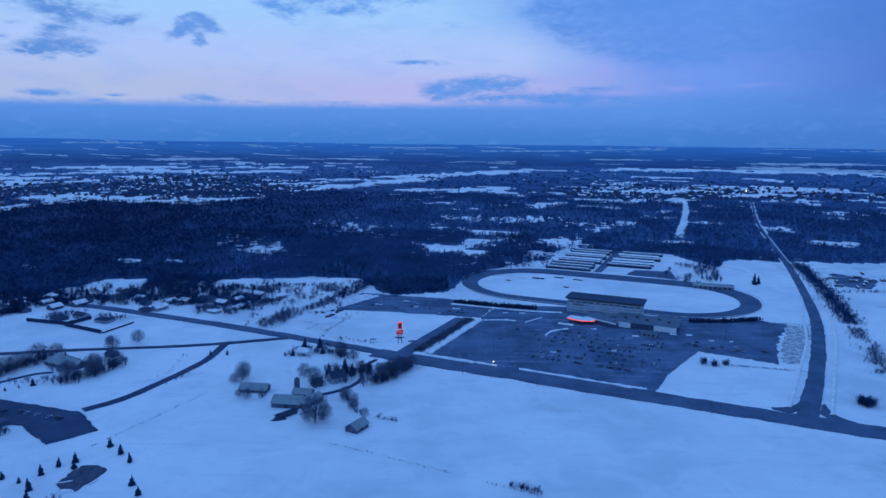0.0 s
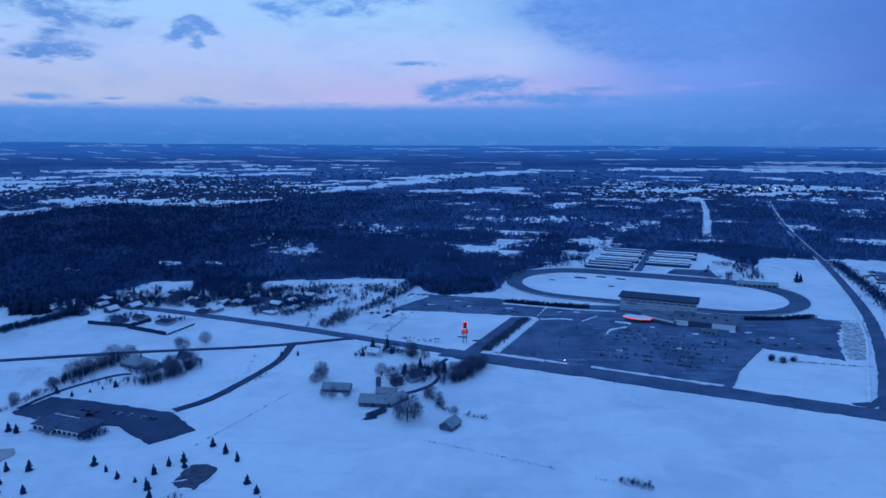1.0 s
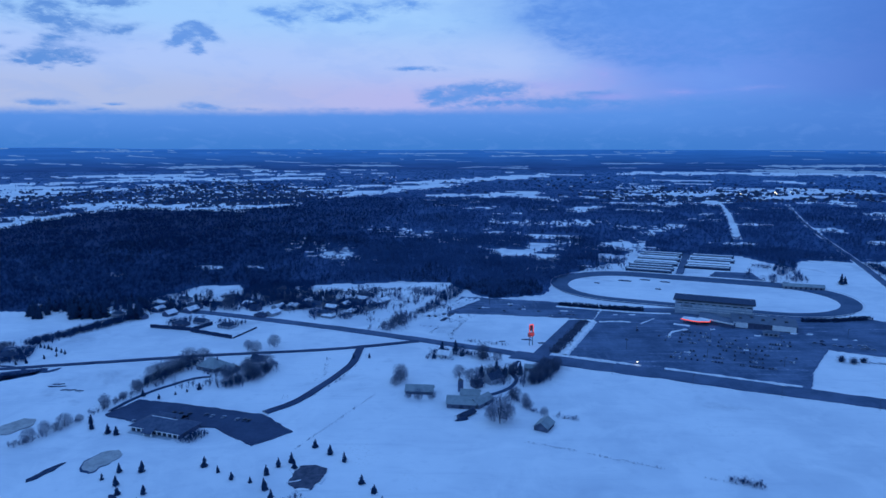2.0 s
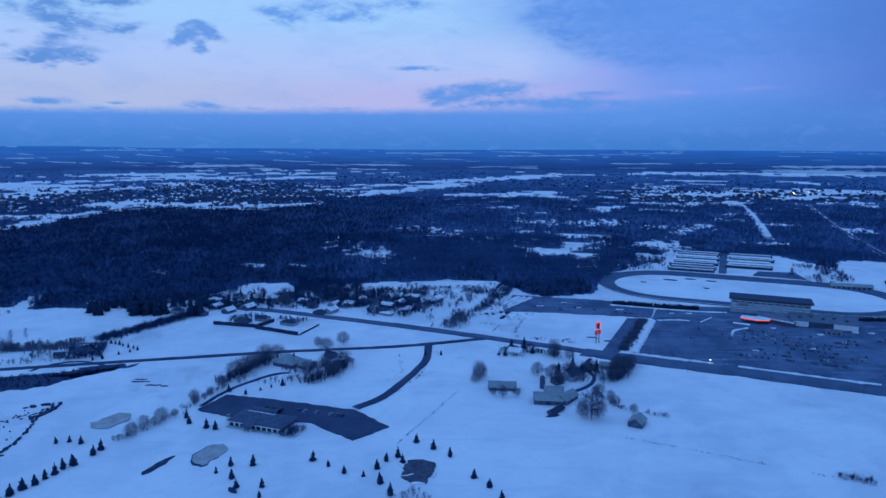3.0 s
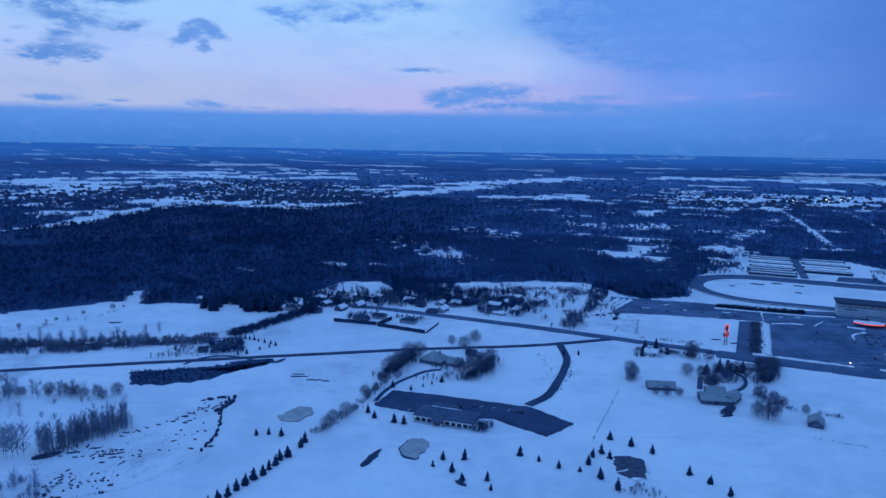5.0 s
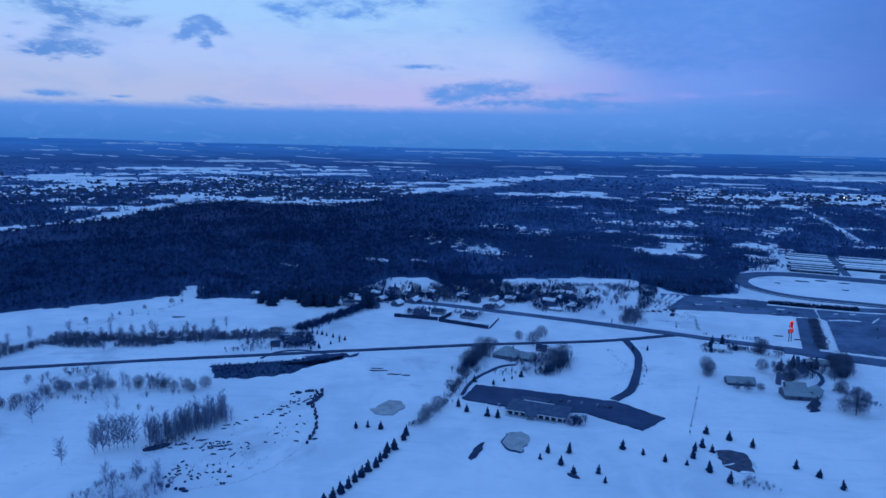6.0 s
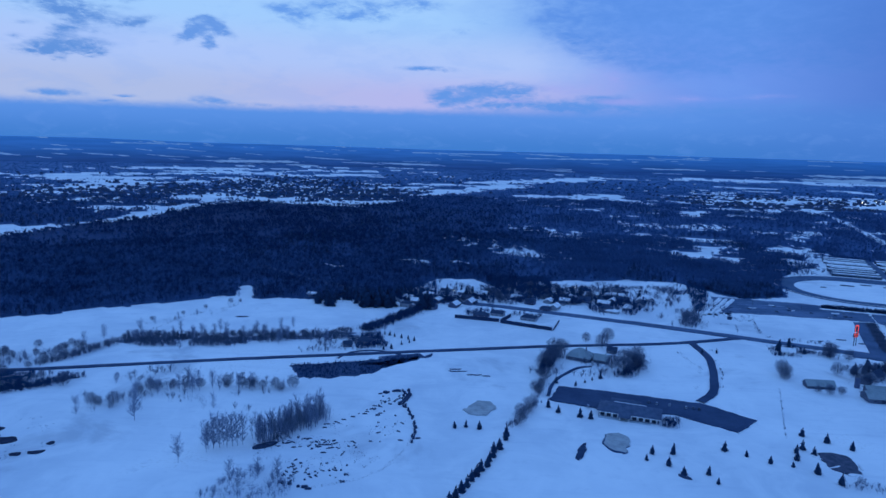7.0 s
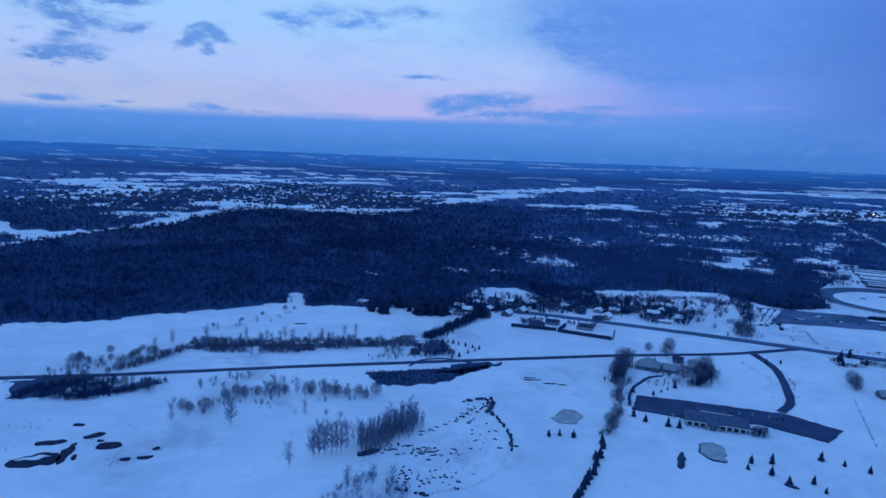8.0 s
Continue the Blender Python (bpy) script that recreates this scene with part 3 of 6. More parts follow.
def curve_points(points, step=4.0):
    """A smooth line through points."""
    p = [Vector(q) for q in points]
    p = [2 * p[0] - p[1]] + p + [2 * p[-1] - p[-2]]
    out = []
    for a, b, c, d in zip(p, p[1:], p[2:], p[3:]):
        n = max(2, int((c - b).length / step))
        for k in range(n):
            t = k / n
            out.append(0.5 * (2 * b + (c - a) * t + (2 * a - 5 * b + 4 * c - d) * t * t + (3 * b - a - 3 * c + d) * t ** 3))
    return out + [p[-2]]


def ribbon(name, points, width, mat, label, category="road", lift=0.42, rag=0.0, kind="structure", closed=False):
    line = curve_points(points)
    s, n = Shape(), len(line)
    for i, p in enumerate(line):
        d = (line[min(i + 1, n - 1)] - line[max(i - 1, 0)]).normalized()
        side = Vector((-d.y, d.x))
        half = (width if isinstance(width, float) else width[0] + (width[1] - width[0]) * min(1.0, 1.6 * i / n)) / 2
        w2 = half * (1 + rag * (noise.noise((p.x * 0.15, p.y * 0.15, 1.0))))
        w3 = half * (1 + rag * (noise.noise((p.x * 0.15, p.y * 0.15, 9.0))))
        l, r = p + side * w2, p - side * w3
        zl, zr = at_ground(*l) + lift, at_ground(*r) + lift
        s.v += [(l.x, l.y, zl), (r.x, r.y, zr), (l.x, l.y, zl - 0.9), (r.x, r.y, zr - 0.9)]
        if i:
            k = 4 * i
            s.f += [(k - 4, k - 3, k + 1, k), (k - 2, k - 4, k, k + 2), (k - 3, k - 1, k + 3, k + 1)]
    return tagged(new(name, s.mesh(name, mat)), label, category, kind=kind)


def patch(name, ring, mat, label, category, lift=0.40, rag=0.0, kind="structure", seed=0.0, step=2.5, cut=0):
    """A thin slab over the land, with a slightly uneven outline; cut rounds its corners."""
    pts = []
    for _ in range(cut):
        ring = [(a[0] + (c[0] - a[0]) * f, a[1] + (c[1] - a[1]) * f) for a, c in zip(ring, ring[1:] + ring[:1]) for f in (0.25, 0.75)]
    for (ax, ay), (bx, by) in zip(ring, ring[1:] + ring[:1]):
        n = max(1, int(math.hypot(bx - ax, by - ay) / step))
        for k in range(n):
            t = k / n
            x, y = ax + (bx - ax) * t, ay + (by - ay) * t
            e = rag
            pts.append((x + e * noise.noise((x * 0.3, y * 0.3, seed)), y + e * noise.noise((x * 0.3, y * 0.3, seed + 7))))
    bm = bmesh.new()
    top = [bm.verts.new((x, y, at_ground(x, y) + lift)) for x, y in pts]
    low_ring = [bm.verts.new((x, y, at_ground(x, y) - 0.5)) for x, y in pts]
    bm.faces.new(top)
    for i in range(len(pts)):
        bm.faces.new((top[i - 1], low_ring[i - 1], low_ring[i], top[i]))
    bmesh.ops.recalc_face_normals(bm, faces=bm.faces[:])
    bmesh.ops.triangulate(bm, faces=[f for f in bm.faces if len(f.verts) > 4])
    me = bpy.data.meshes.new(name)
    bm.to_mesh(me)
    bm.free()
    me.materials.append(mat)
    return tagged(new(name, me), label, category, kind=kind)


ribbon("road", [(-420, 560), (-330, 480), (-262, 442), (-222, 426), (-157, 394), (-122, 376), (-88, 357), (-50, 338), (-20, 322)], 7.0, ROAD, "grey salted country road between snow fields", rag=0.22)
ribbon("road", [site(-22, -3), site(0, -4), site(60, -4), site(120, -5), site(190, -5), site(290, -4), site(420, -2)], 12.5, ROAD, "wide grey salted main road with snowy verges", rag=0.22, lift=0.46)
ribbon("road", [(-86, 353), (-116, 345), (-143, 340), (-194, 335.5), (-225, 331), (-317, 316), (-379, 305), (-499, 280), (-640, 250)], 3.6, DARK_ASPHALT, "narrow dark country lane between snow fields", rag=0.22, lift=0.44)
ribbon("road", SIDE_ROAD, (7.6, 3.2), ROAD, "grey side road running straight towards the far woods", rag=0.22)
ribbon("road", [(-117, 343), (-117.3, 330), (-118.5, 315), (-127, 289), (-136, 268), (-146, 257)], 3.8, DARK_ASPHALT, "dark curved driveway through snow to the clubhouse", rag=0.22)
ribbon("road", [(-35, 318), (-39.5, 309), (-41, 301), (-39, 292), (-43, 281.5), (-50, 274.5), (-58, 270)], 1.7, DARK_ASPHALT, "narrow dark curved farm driveway in snow")
ribbon("road", [(-211, 262), (-207, 276), (-200, 289), (-190, 300), (-183, 302)], 1.3, DARK_ASPHALT, "narrow dark driveway leading to a house", rag=0.9)

patch("parking_lot", [site(*p) for p in ((4.8, 6), (40, 2), (50, 2), (111, 2), (114.5, 2), (115.6, 10), (117, 26), (120.5, 42), (127.5, 70), (128, 80), (119, 100), (118, 128), (46, 134), (2, 118), (2, 84), (5.2, 78))], ASPHALT, "large worn asphalt parking lot before the grandstand", "parking lot", rag=0.8)
patch("parking_lot", [site(*p) for p in ((-88, 62), (-50, 73), (1, 84), (1, 117), (-35, 119), (-97, 108))], ASPHALT, "grey asphalt overflow parking lot beside a snow field", "parking lot", rag=2.0, lift=0.41)
patch("parking_lot", [(124, 351), (128, 336), (150, 323), (163, 315), (175, 342), (190, 366), (203, 386), (192, 396), (160, 398), (132, 405), (114, 372)], ASPHALT, "grey asphalt lot at the end of the raceway", "parking lot", rag=2.5, lift=0.41)
patch("road_corner", [(130, 260), (141, 253.5), (153, 274), (147.5, 266), (140.5, 260.5)], ROAD, "rounded asphalt corner where two roads meet", "road", lift=0.44, cut=1)
patch("road_corner", [(147, 251), (160, 244), (155.5, 249.5), (154.5, 256), (158, 267)], ROAD, "rounded asphalt corner where two roads meet", "road", lift=0.44, cut=1)
patch("driveway", [site(*p) for p in ((-13, 2), (-5, 2), (-3, 80), (-12, 76))], ROAD, "grey asphalt entrance drive beside a hedge", "driveway", lift=0.44)
patch("parking_lot", [(-211, 258), (-204, 274), (-183, 268), (-153, 257), (-145, 254), (-130.5, 237.5), (-143, 226), (-162, 243), (-190, 248)], DARK_ASPHALT, "dark wet asphalt parking lot of the clubhouse", "parking lot", rag=1.0, lift=0.42, step=1.2)
patch("turf", [(-122.1, 209.3), (-117.1, 209.9), (-112.5, 207.3), (-113.1, 201.9), (-115.9, 194.2), (-120.2, 193.8), (-122.8, 196.8), (-123.9, 200.8)], GREEN_TURF, "bare brown turf green melted out of the snow", "golf green", rag=1.1, step=0.5)
for x, y, a, c, t in ((-124, 206.5, 2.6, 0.5, -62), (-118.3, 193.5, 2.4, 0.6, 0), (-121.8, 199, 2.2, 0.35, 20), (-112.8, 199, 2.0, 0.4, 78)):
    ct, st = math.cos(radians(t)), math.sin(radians(t))
    patch("snow_island", [(x + a * math.cos(k / 2) * ct - c * math.sin(k / 2) * st, y + a * math.cos(k / 2) * st + c * math.sin(k / 2) * ct) for k in range(12)], SNOW, "snow left on a thawed golf green", "snow", rag=0.9, step=0.4, lift=0.44)
POND = [(-195.0, 224.1), (-190.2, 225.2), (-186.6, 221.8), (-188.8, 213.3), (-191.4, 208.3), (-195.3, 210.4), (-197.6, 214.5)]
patch("pond_rim", [(-192.4 + (x - -192.1) * 1.04, 216.4 + (y - 216.8) * 1.06) for x, y in POND], STUBBLE, "dark reedy rim of a frozen pond", "pond bank", rag=1.3, step=0.6, lift=0.34)
patch("pond", POND, GREY_ICE, "grey frozen golf pond edged with reeds", "pond", rag=1.2, step=0.6)
patch("pond", [(-249, 243), (-245.5, 251), (-241, 256.5), (-234, 252.5), (-236.5, 244), (-241, 239.5)], GREY_ICE, "pale grey frozen pond in snow", "pond", rag=1.2, step=0.6, cut=1)


def stadium(cx, cy, half, radius, n=40):
    ring = []
    for k in range(n + 1):
        a = -math.pi / 2 + math.pi * k / n
        ring.append(site(cx + half + radius * math.cos(a), cy + radius * math.sin(a)))
    for k in range(n + 1):
        a = math.pi / 2 + math.pi * k / n
        ring.append(site(cx - half + radius * math.cos(a), cy + radius * math.sin(a)))
    return ring


def race_track():
    outer, inner = stadium(53.5, 196, 48, 58), stadium(53.5, 192.5, 50, 43)
    s, n = Shape(), len(outer)
    for (ox, oy), (ix, iy) in zip(outer, inner):
        s.v += [(ox, oy, 0.42), (ix, iy, 0.42), (ox, oy, -0.5), (ix, iy, -0.5)]
    for i in range(n):
        a, b = 4 * i, 4 * ((i + 1) % n)
        s.f += [(a, b, b + 1, a + 1), (a + 2, b + 2, b, a), (a + 1, b + 1, b + 3, a + 3)]
    tagged(new("race_track", s.mesh("race_track", TRACK)), "dark oval stone-dust harness racing track round snow", "race track", kind="structure")


race_track()


# ---------------------------------------------------------------- woods
def tuft(rng, spikes, width, conifer=False, upright=False):
    """Triangles of one small leafless (or needled) tree of height 1."""
    tris = [[(-0.03, 0, 0), (0.03, 0, 0), (0, 0, 0.8)]]
    for _ in range(spikes):
        a = rng.uniform(0, 6.283)
        if conifer:
            z = rng.uniform(0.08, 0.85)
            reach = 0.26 * (1.02 - z)
            tip = (reach * math.cos(a), reach * math.sin(a), z - 0.05)
            root = (0, 0, z + 0.16)
            half = width * (1.1 - z) * 1.4
        else:
            z = rng.uniform(0.0, 0.25) if upright else rng.uniform(0.2, 0.6)
            reach, rise = (rng.uniform(0.04, 0.26), rng.uniform(0.45, 0.8)) if upright else (rng.uniform(0.12, 0.38), rng.uniform(0.15, 0.45))
            tip = (reach * math.cos(a), reach * math.sin(a), min(1.0, z + rise))
            root = (reach * 0.25 * math.cos(a), reach * 0.25 * math.sin(a), z)
            half = width * rng.uniform(0.6, 1.3)
        b = a + 1.57 + rng.uniform(-0.5, 0.5)
        sx, sy = half * math.cos(b), half * math.sin(b)
        if conifer:
            tris.append([(tip[0] - sx, tip[1] - sy, tip[2]), (tip[0] + sx, tip[1] + sy, tip[2]), root])
        else:
            tris.append([(root[0] - sx * 0.4, root[1] - sy * 0.4, root[2]), (tip[0] + sx, tip[1] + sy, tip[2]), (tip[0] - sx, tip[1] - sy, tip[2] - 0.04)])
    return np.array(tris, float)


def plant(name, xs, ys, heights, widths, templates, mat, label, category, rng, sink=0.1):
    """One object of many small trees."""
    chunks = []
    which = rng.integers(0, len(templates), len(xs))
    turn = rng.uniform(0, 6.283, len(xs))
    zs = gz(xs, ys) - sink
    for k, t in enumerate(templates):
        m = which == k
        if not m.any():
            continue
        c, s = np.cos(turn[m])[:, None, None], np.sin(turn[m])[:, None, None]
        wdt, hgt = (widths[m] * heights[m])[:, None, None], heights[m][:, None, None]
        x = (t[None, :, :, 0] * c - t[None, :, :, 1] * s) * wdt + xs[m][:, None, None]
        y = (t[None, :, :, 0] * s + t[None, :, :, 1] * c) * wdt + ys[m][:, None, None]
        z = t[None, :, :, 2] * hgt + zs[m][:, None, None]
        chunks.append(np.stack([x, y, z], axis=-1).reshape(-1, 3))
    verts = np.concatenate(chunks)
    faces = np.arange(len(verts)).reshape(-1, 3)
    return tagged(new(name, big_mesh(name, verts, faces, mat)), label, category, kind="stuff")


def scatter_polar(rng, r0, r1, spacing, spread=43.0):
    area = radians(2 * spread) / 2 * (r1 * r1 - r0 * r0)
    n = int(area / spacing ** 2)
    r = np.sqrt(rng.uniform(r0 * r0, r1 * r1, n))
    a = np.radians(rng.uniform(-spread, spread, n))
    return HUB[0] + r * np.sin(a), HUB[1] + r * np.cos(a)


def woods():
    rng = np.random.default_rng(5)
    bare = [tuft(rng, 18, 0.036) for _ in range(12)]
    mid = [tuft(rng, 13, 0.056) for _ in range(10)]
    thick = [tuft(rng, 12, 0.10) for _ in range(8)]
    spruce = [tuft(rng, 22, 0.09, True) for _ in range(5)]
    zones = (("near", 330, 800, 2.8, bare, 6.5, 1.0, 50.0), ("middle", 800, 1350, 5.0, mid, 6.5, 1.2, 46.0),
             ("distant", 1350, 2100, 9.0, thick, 3.8, 2.4, 44.0), ("remote", 2100, 3000, 18.0, thick, 3.6, 4.4, 43.0))
    for zone, r0, r1, spacing, kinds, tall, wide, spread in zones:
        x, y = scatter_polar(rng, r0, r1, spacing, spread)
        keep = cover_at(x, y) > 0.5
        # villages keep only some trees
        x, y = x[keep], y[keep]
        thin = fbm(x, y, 45.0, 11, 3)
        keep = rng.uniform(0, 1, len(x)) < np.clip((thin - 0.22) * 4.5, 0.25, 1)
        x, y = x[keep], y[keep]
        h = tall * (0.55 + 0.55 * fbm(x, y, 30.0, 71, 2)) * rng.uniform(0.75, 1.2, len(x))
        ever = (fbm(x, y, 80.0, 51, 3) > 0.60) & (rng.uniform(0, 1, len(x)) < (0.22 if r0 < 1300 else 0.10))
        lone = ~ever
        grey = lone & (rng.uniform(0, 1, len(x)) < grove(x, y))
        dense = lone & ~grey
        # Distant and remote zones take the bark colour with haze painted in.
        plant("woodland", x[grey], y[grey], h[grey], np.full(grey.sum(), wide), kinds, HAZED_WOOD if zone in ("distant", "remote") else THIN_WOOD, zone + " thin leafless winter woods in grey", "woods", rng)
        if dense.any():
            plant("woodland", x[dense], y[dense], h[dense], np.full(dense.sum(), wide), kinds, DENSE_WOOD, zone + " dense leafless woods, nearly black in winter", "woods", rng)
        plant("woodland", x[ever], y[ever], h[ever] * 1.1, np.full(ever.sum(), wide), spruce, NEEDLES, zone + " dark evergreen trees among leafless woods", "woods", rng)


woods()


# ---------------------------------------------------------------- trees and shrubs
def bough_crown(seed, tiers=13, boughs=11):
    """Drooping spruce boughs in tiers, height 1."""
    rng = random.Random(seed)
    s = Shape()
    for k in range(tiers):
        z = 0.06 + 0.88 * k / (tiers - 1)
        reach = (0.32 * (1.0 - z) ** 0.7 + 0.02) * rng.uniform(0.82, 1.15)
        for j in range(boughs if z < 0.7 else 6):
            a = 6.2832 * (j + rng.random()) / boughs
            r = reach * rng.uniform(0.6, 1.25)
            droop = rng.uniform(0.05, 0.09)
            half = r * 0.42
            c, n = math.cos(a), math.sin(a)
            tip = (r * c, r * n, z - droop)
            root = (0.0, 0.0, z + 0.07)
            l = (r * 0.55 * c - half * n, r * 0.55 * n + half * c, z - droop * 0.2)
            m = (r * 0.55 * c + half * n, r * 0.55 * n - half * c, z - droop * 0.2)
            s.poly(root, l, tip)
            s.poly(root, tip, m)
    return s


def spruce(seed, label):
    t = thing("spruce_tree", label, "tree", group="spruce trees")
    part("trunk", Shape().tube((0, 0, -0.05), (0, 0, 0.9), 0.022, 0.004, 6), TRUNK, t)
    part("crown", bough_crown(seed), NEEDLES, t)
    return t


def spray(crown, rng, root, d, reach, half):
    """A few thin twigs from one point."""
    for _ in range(3):
        out = (d * 1.1 + Vector((rng.uniform(-1, 1), rng.uniform(-1, 1), rng.uniform(-0.5, 0.9)))).normalized() * reach * rng.uniform(0.6, 1.2)
        wide = out.cross(Vector((rng.uniform(-1, 1), rng.uniform(-1, 1), 0.3))).normalized() * half
        crown.poly(root - wide, root + wide, root + out)


def broad_limbs(seed, limbs_n=20, sprays=1150, half=0.0036):
    """Trunk and dense twiggy round crown of a leafless tree of height 1."""
    rng = random.Random(seed)
    trunk, crown = Shape(), Shape()
    trunk.tube((0, 0, -0.04), (0.01, 0, 0.3), 0.018, 0.012, 6).tube((0.01, 0, 0.3), (0, 0.02, 0.7), 0.012, 0.003, 5)

    def rim(a, e, r):
        k = 1 + 0.28 * noise.noise((2.2 * math.cos(a) * math.cos(e), 2.2 * math.sin(a) * math.cos(e), 2.2 * math.sin(e) + seed * 3.7))
        return Vector((0.45 * r * k * math.cos(a) * math.cos(e), 0.45 * r * k * math.sin(a) * math.cos(e), 0.50 + 0.44 * r * k * math.sin(e)))

    for k in range(limbs_n):
        a, e = 6.2832 * (k * 0.618 + 0.1 * rng.random()), rng.uniform(-0.7, 1.4)
        root, tip = Vector((0, 0, rng.uniform(0.05, 0.36))), rim(a, e, rng.uniform(0.6, 0.85))
        trunk.tube(root, tip, 0.006, 0.002, 4)
        for _ in range(4):
            fork = root.lerp(tip, rng.uniform(0.35, 0.95))
            trunk.tube(fork, rim(a + rng.uniform(-0.8, 0.8), e + rng.uniform(-0.6, 0.6), rng.uniform(0.7, 0.95)), 0.0026, 0.0012, 3)
    middle = Vector((0, 0, 0.40))
    for _ in range(sprays):
        p = rim(rng.uniform(0, 6.2832), math.asin(rng.uniform(-0.92, 1.0)), rng.uniform(0.25, 1.0) ** 0.6)
        spray(crown, rng, p, (p - middle).normalized(), 0.085, half)
    return trunk, crown


def slim_limbs(seed, branches=50, spread=0.23, half=0.0026):
    """Leader with steep side branches from low down, as poplars have."""
    rng = random.Random(seed)
    trunk, crown = Shape(), Shape()
    trunk.tube((0, 0, -0.04), (0, 0, 0.5), 0.0075, 0.005, 5).tube((0, 0, 0.5), (0.01, 0, 1.0), 0.005, 0.0015, 4)
    for _ in range(branches):
        z, a = rng.uniform(0.10, 0.9), rng.uniform(0, 6.2832)
        reach = spread * (0.45 + 0.9 * (1 - abs(z - 0.45))) * rng.uniform(0.5, 1.0)
        root = Vector((0, 0, z))
        tip = root + Vector((reach * math.cos(a), reach * math.sin(a), rng.uniform(0.12, 0.28)))
        trunk.tube(root, tip, 0.0035, 0.0012, 3)
        for _ in range(9):
            spray(crown, rng, root.lerp(tip, rng.uniform(0.1, 1.05)), Vector((0, 0, 0.7)), 0.085, half)
    return trunk, crown


def bare_tree(seed, kind, label, group="leafless trees"):
    t = thing("bare_tree", label, "tree", group=group)
    trunk, crown = broad_limbs(seed) if kind == "broad" else slim_limbs(seed) if kind == "slim" else slim_limbs(seed, 26, 0.13, 0.0018)
    part("trunk", trunk, TRUNK if kind == "broad" else POPLAR, t)
    part("crown", crown, TWIGS if kind == "broad" else FINE_TWIGS, t)
    return t


def set_out(protos, spots, rng):
    """Copies of the prototypes at (x, y, height); the prototypes take the first spots."""
    for i, (x, y, h) in enumerate(spots):
        p = protos[i % len(protos)]
        m = pose(x, y, at_ground(x, y), rng.uniform(-3, 3), rng.uniform(-3, 3), rng.uniform(0, 360)) @ Matrix.Diagonal((h * rng.uniform(0.85, 1.15), h * rng.uniform(0.85, 1.15), h, 1))
        if i < len(protos):
            p.matrix_basis = m
        else:
            copy = copy_thing(p, Matrix.Identity(4))
            copy.matrix_basis = m


def golf_spruces():
    rng = random.Random(3)
    protos = [spruce(k, "small dark green spruce standing in snow") for k in (1, 2, 3)]
    row = [(-252.3, 228.6, 2.8), (-247.9, 229.5, 2.8), (-242.7, 227.9, 3.4), (-233.5, 218.2, 4.0), (-232.8, 222.5, 4.2), (-236.3, 210.7, 4.4), (-238.6, 208.4, 4.0), (-239.2, 204.5, 4.2),
           (-240.5, 201.3, 3.6), (-241.6, 197.5, 3.8), (-244.0, 194.9, 4.2), (-245.6, 191.0, 4.0), (-247.3, 187.6, 4.2), (-249.0, 184.0, 4.0), (-250.8, 180.5, 4.2), (-252.6, 177.0, 4.0), (-254.5, 173.0, 4.2)]
    lawn = [(-212.7, 250.3, 3.8), (-209.4, 244.5, 3.4), (-201.3, 240.4, 3.9), (-197.3, 238.7, 3.7), (-182.1, 208.3, 3.6), (-185.5, 203.5, 2.4), (-174.6, 208.2, 4.2), (-179.1, 199.4, 3.6),
            (-175.9, 193.6, 3.0), (-167.7, 193.4, 3.4), (-167.0, 187.3, 2.4), (-154.9, 211.2, 3.8), (-148.9, 206.8, 2.6), (-142.9, 201.8, 3.0), (-136.2, 199.3, 2.2), (-132.3, 204.4, 3.8)]
    east = [(-129.6, 209.8, 3.6), (-125.7, 212.8, 4.0), (-130.4, 194.6, 4.2), (-126.6, 187.2, 4.4), (-119.8, 224.2, 3.6), (-113.4, 218.4, 3.8), (-107.7, 212.4, 3.8), (-100.1, 197.0, 3.4),
            (-95.6, 191.0, 3.2), (-92.3, 183.2, 3.4), (-123.9, 208.4, 3.4), (-204.6, 279.1, 3.4), (-196.3, 275.4, 2.6), (-182.5, 285.8, 3.6), (-118.6, 325.0, 3.2), (-110.5, 325.5, 3.0), (-191, 280, 1.6), (-187, 283, 1.8)]
    set_out(protos, row + lawn + east, rng)
    farm = [spruce(k, "tall dark spruce beside a farmhouse") for k in (11, 12)]
    set_out(farm, [(-73.5, 333, 6.5), (-66.1, 337, 6), (-77.4, 324, 4), (-48, 299, 7.5), (-44, 296, 6), (-55, 297, 6), (-50.5, 294, 5.5), (-36.5, 299, 6.5), (-63, 327, 4),
                   (-336, 424, 11), (-333, 423, 9), (-312, 424, 13), (-309, 422, 14), (-306, 425, 13), (-302, 422, 14), (-299, 424, 13), (-296, 421, 12), (-292, 424, 12), (-272, 418, 12), (-269, 420, 13), (-266, 417, 11),
                   (-345, 437, 9), (-326, 447, 10), (-320, 445, 10), (-286, 449, 10), (-281, 452, 10), (-274, 444, 9), (-255, 440, 9), (-241, 447, 9)]
            + [(-350 + 70 * rng.random(), 428 + 26 * rng.random(), rng.uniform(6, 9.5)) for _ in range(26)]
            + [(-270 + 160 * rng.random(), 436 + 40 * rng.random(), rng.uniform(4, 7)) for _ in range(34)], rng)
    yard = [spruce(k, "clipped small spruce in a snowy yard") for k in (21,)]
    set_out(yard, [(-294, 357, 2.6), (-291, 355.5, 2.4), (-288, 354, 2.8), (-285, 351.5, 2.2), (-281, 349, 2.6), (-277, 346.5, 2.4), (-273.5, 343.5, 2.6), (-276, 340, 2.2), (-280, 336, 2.4), (-285, 329, 3.0),
                   (-289, 327, 2.6), (-302, 345, 2.2)], rng)
    far = [spruce(k, "tall lone spruce beside the race track") for k in (31,)]
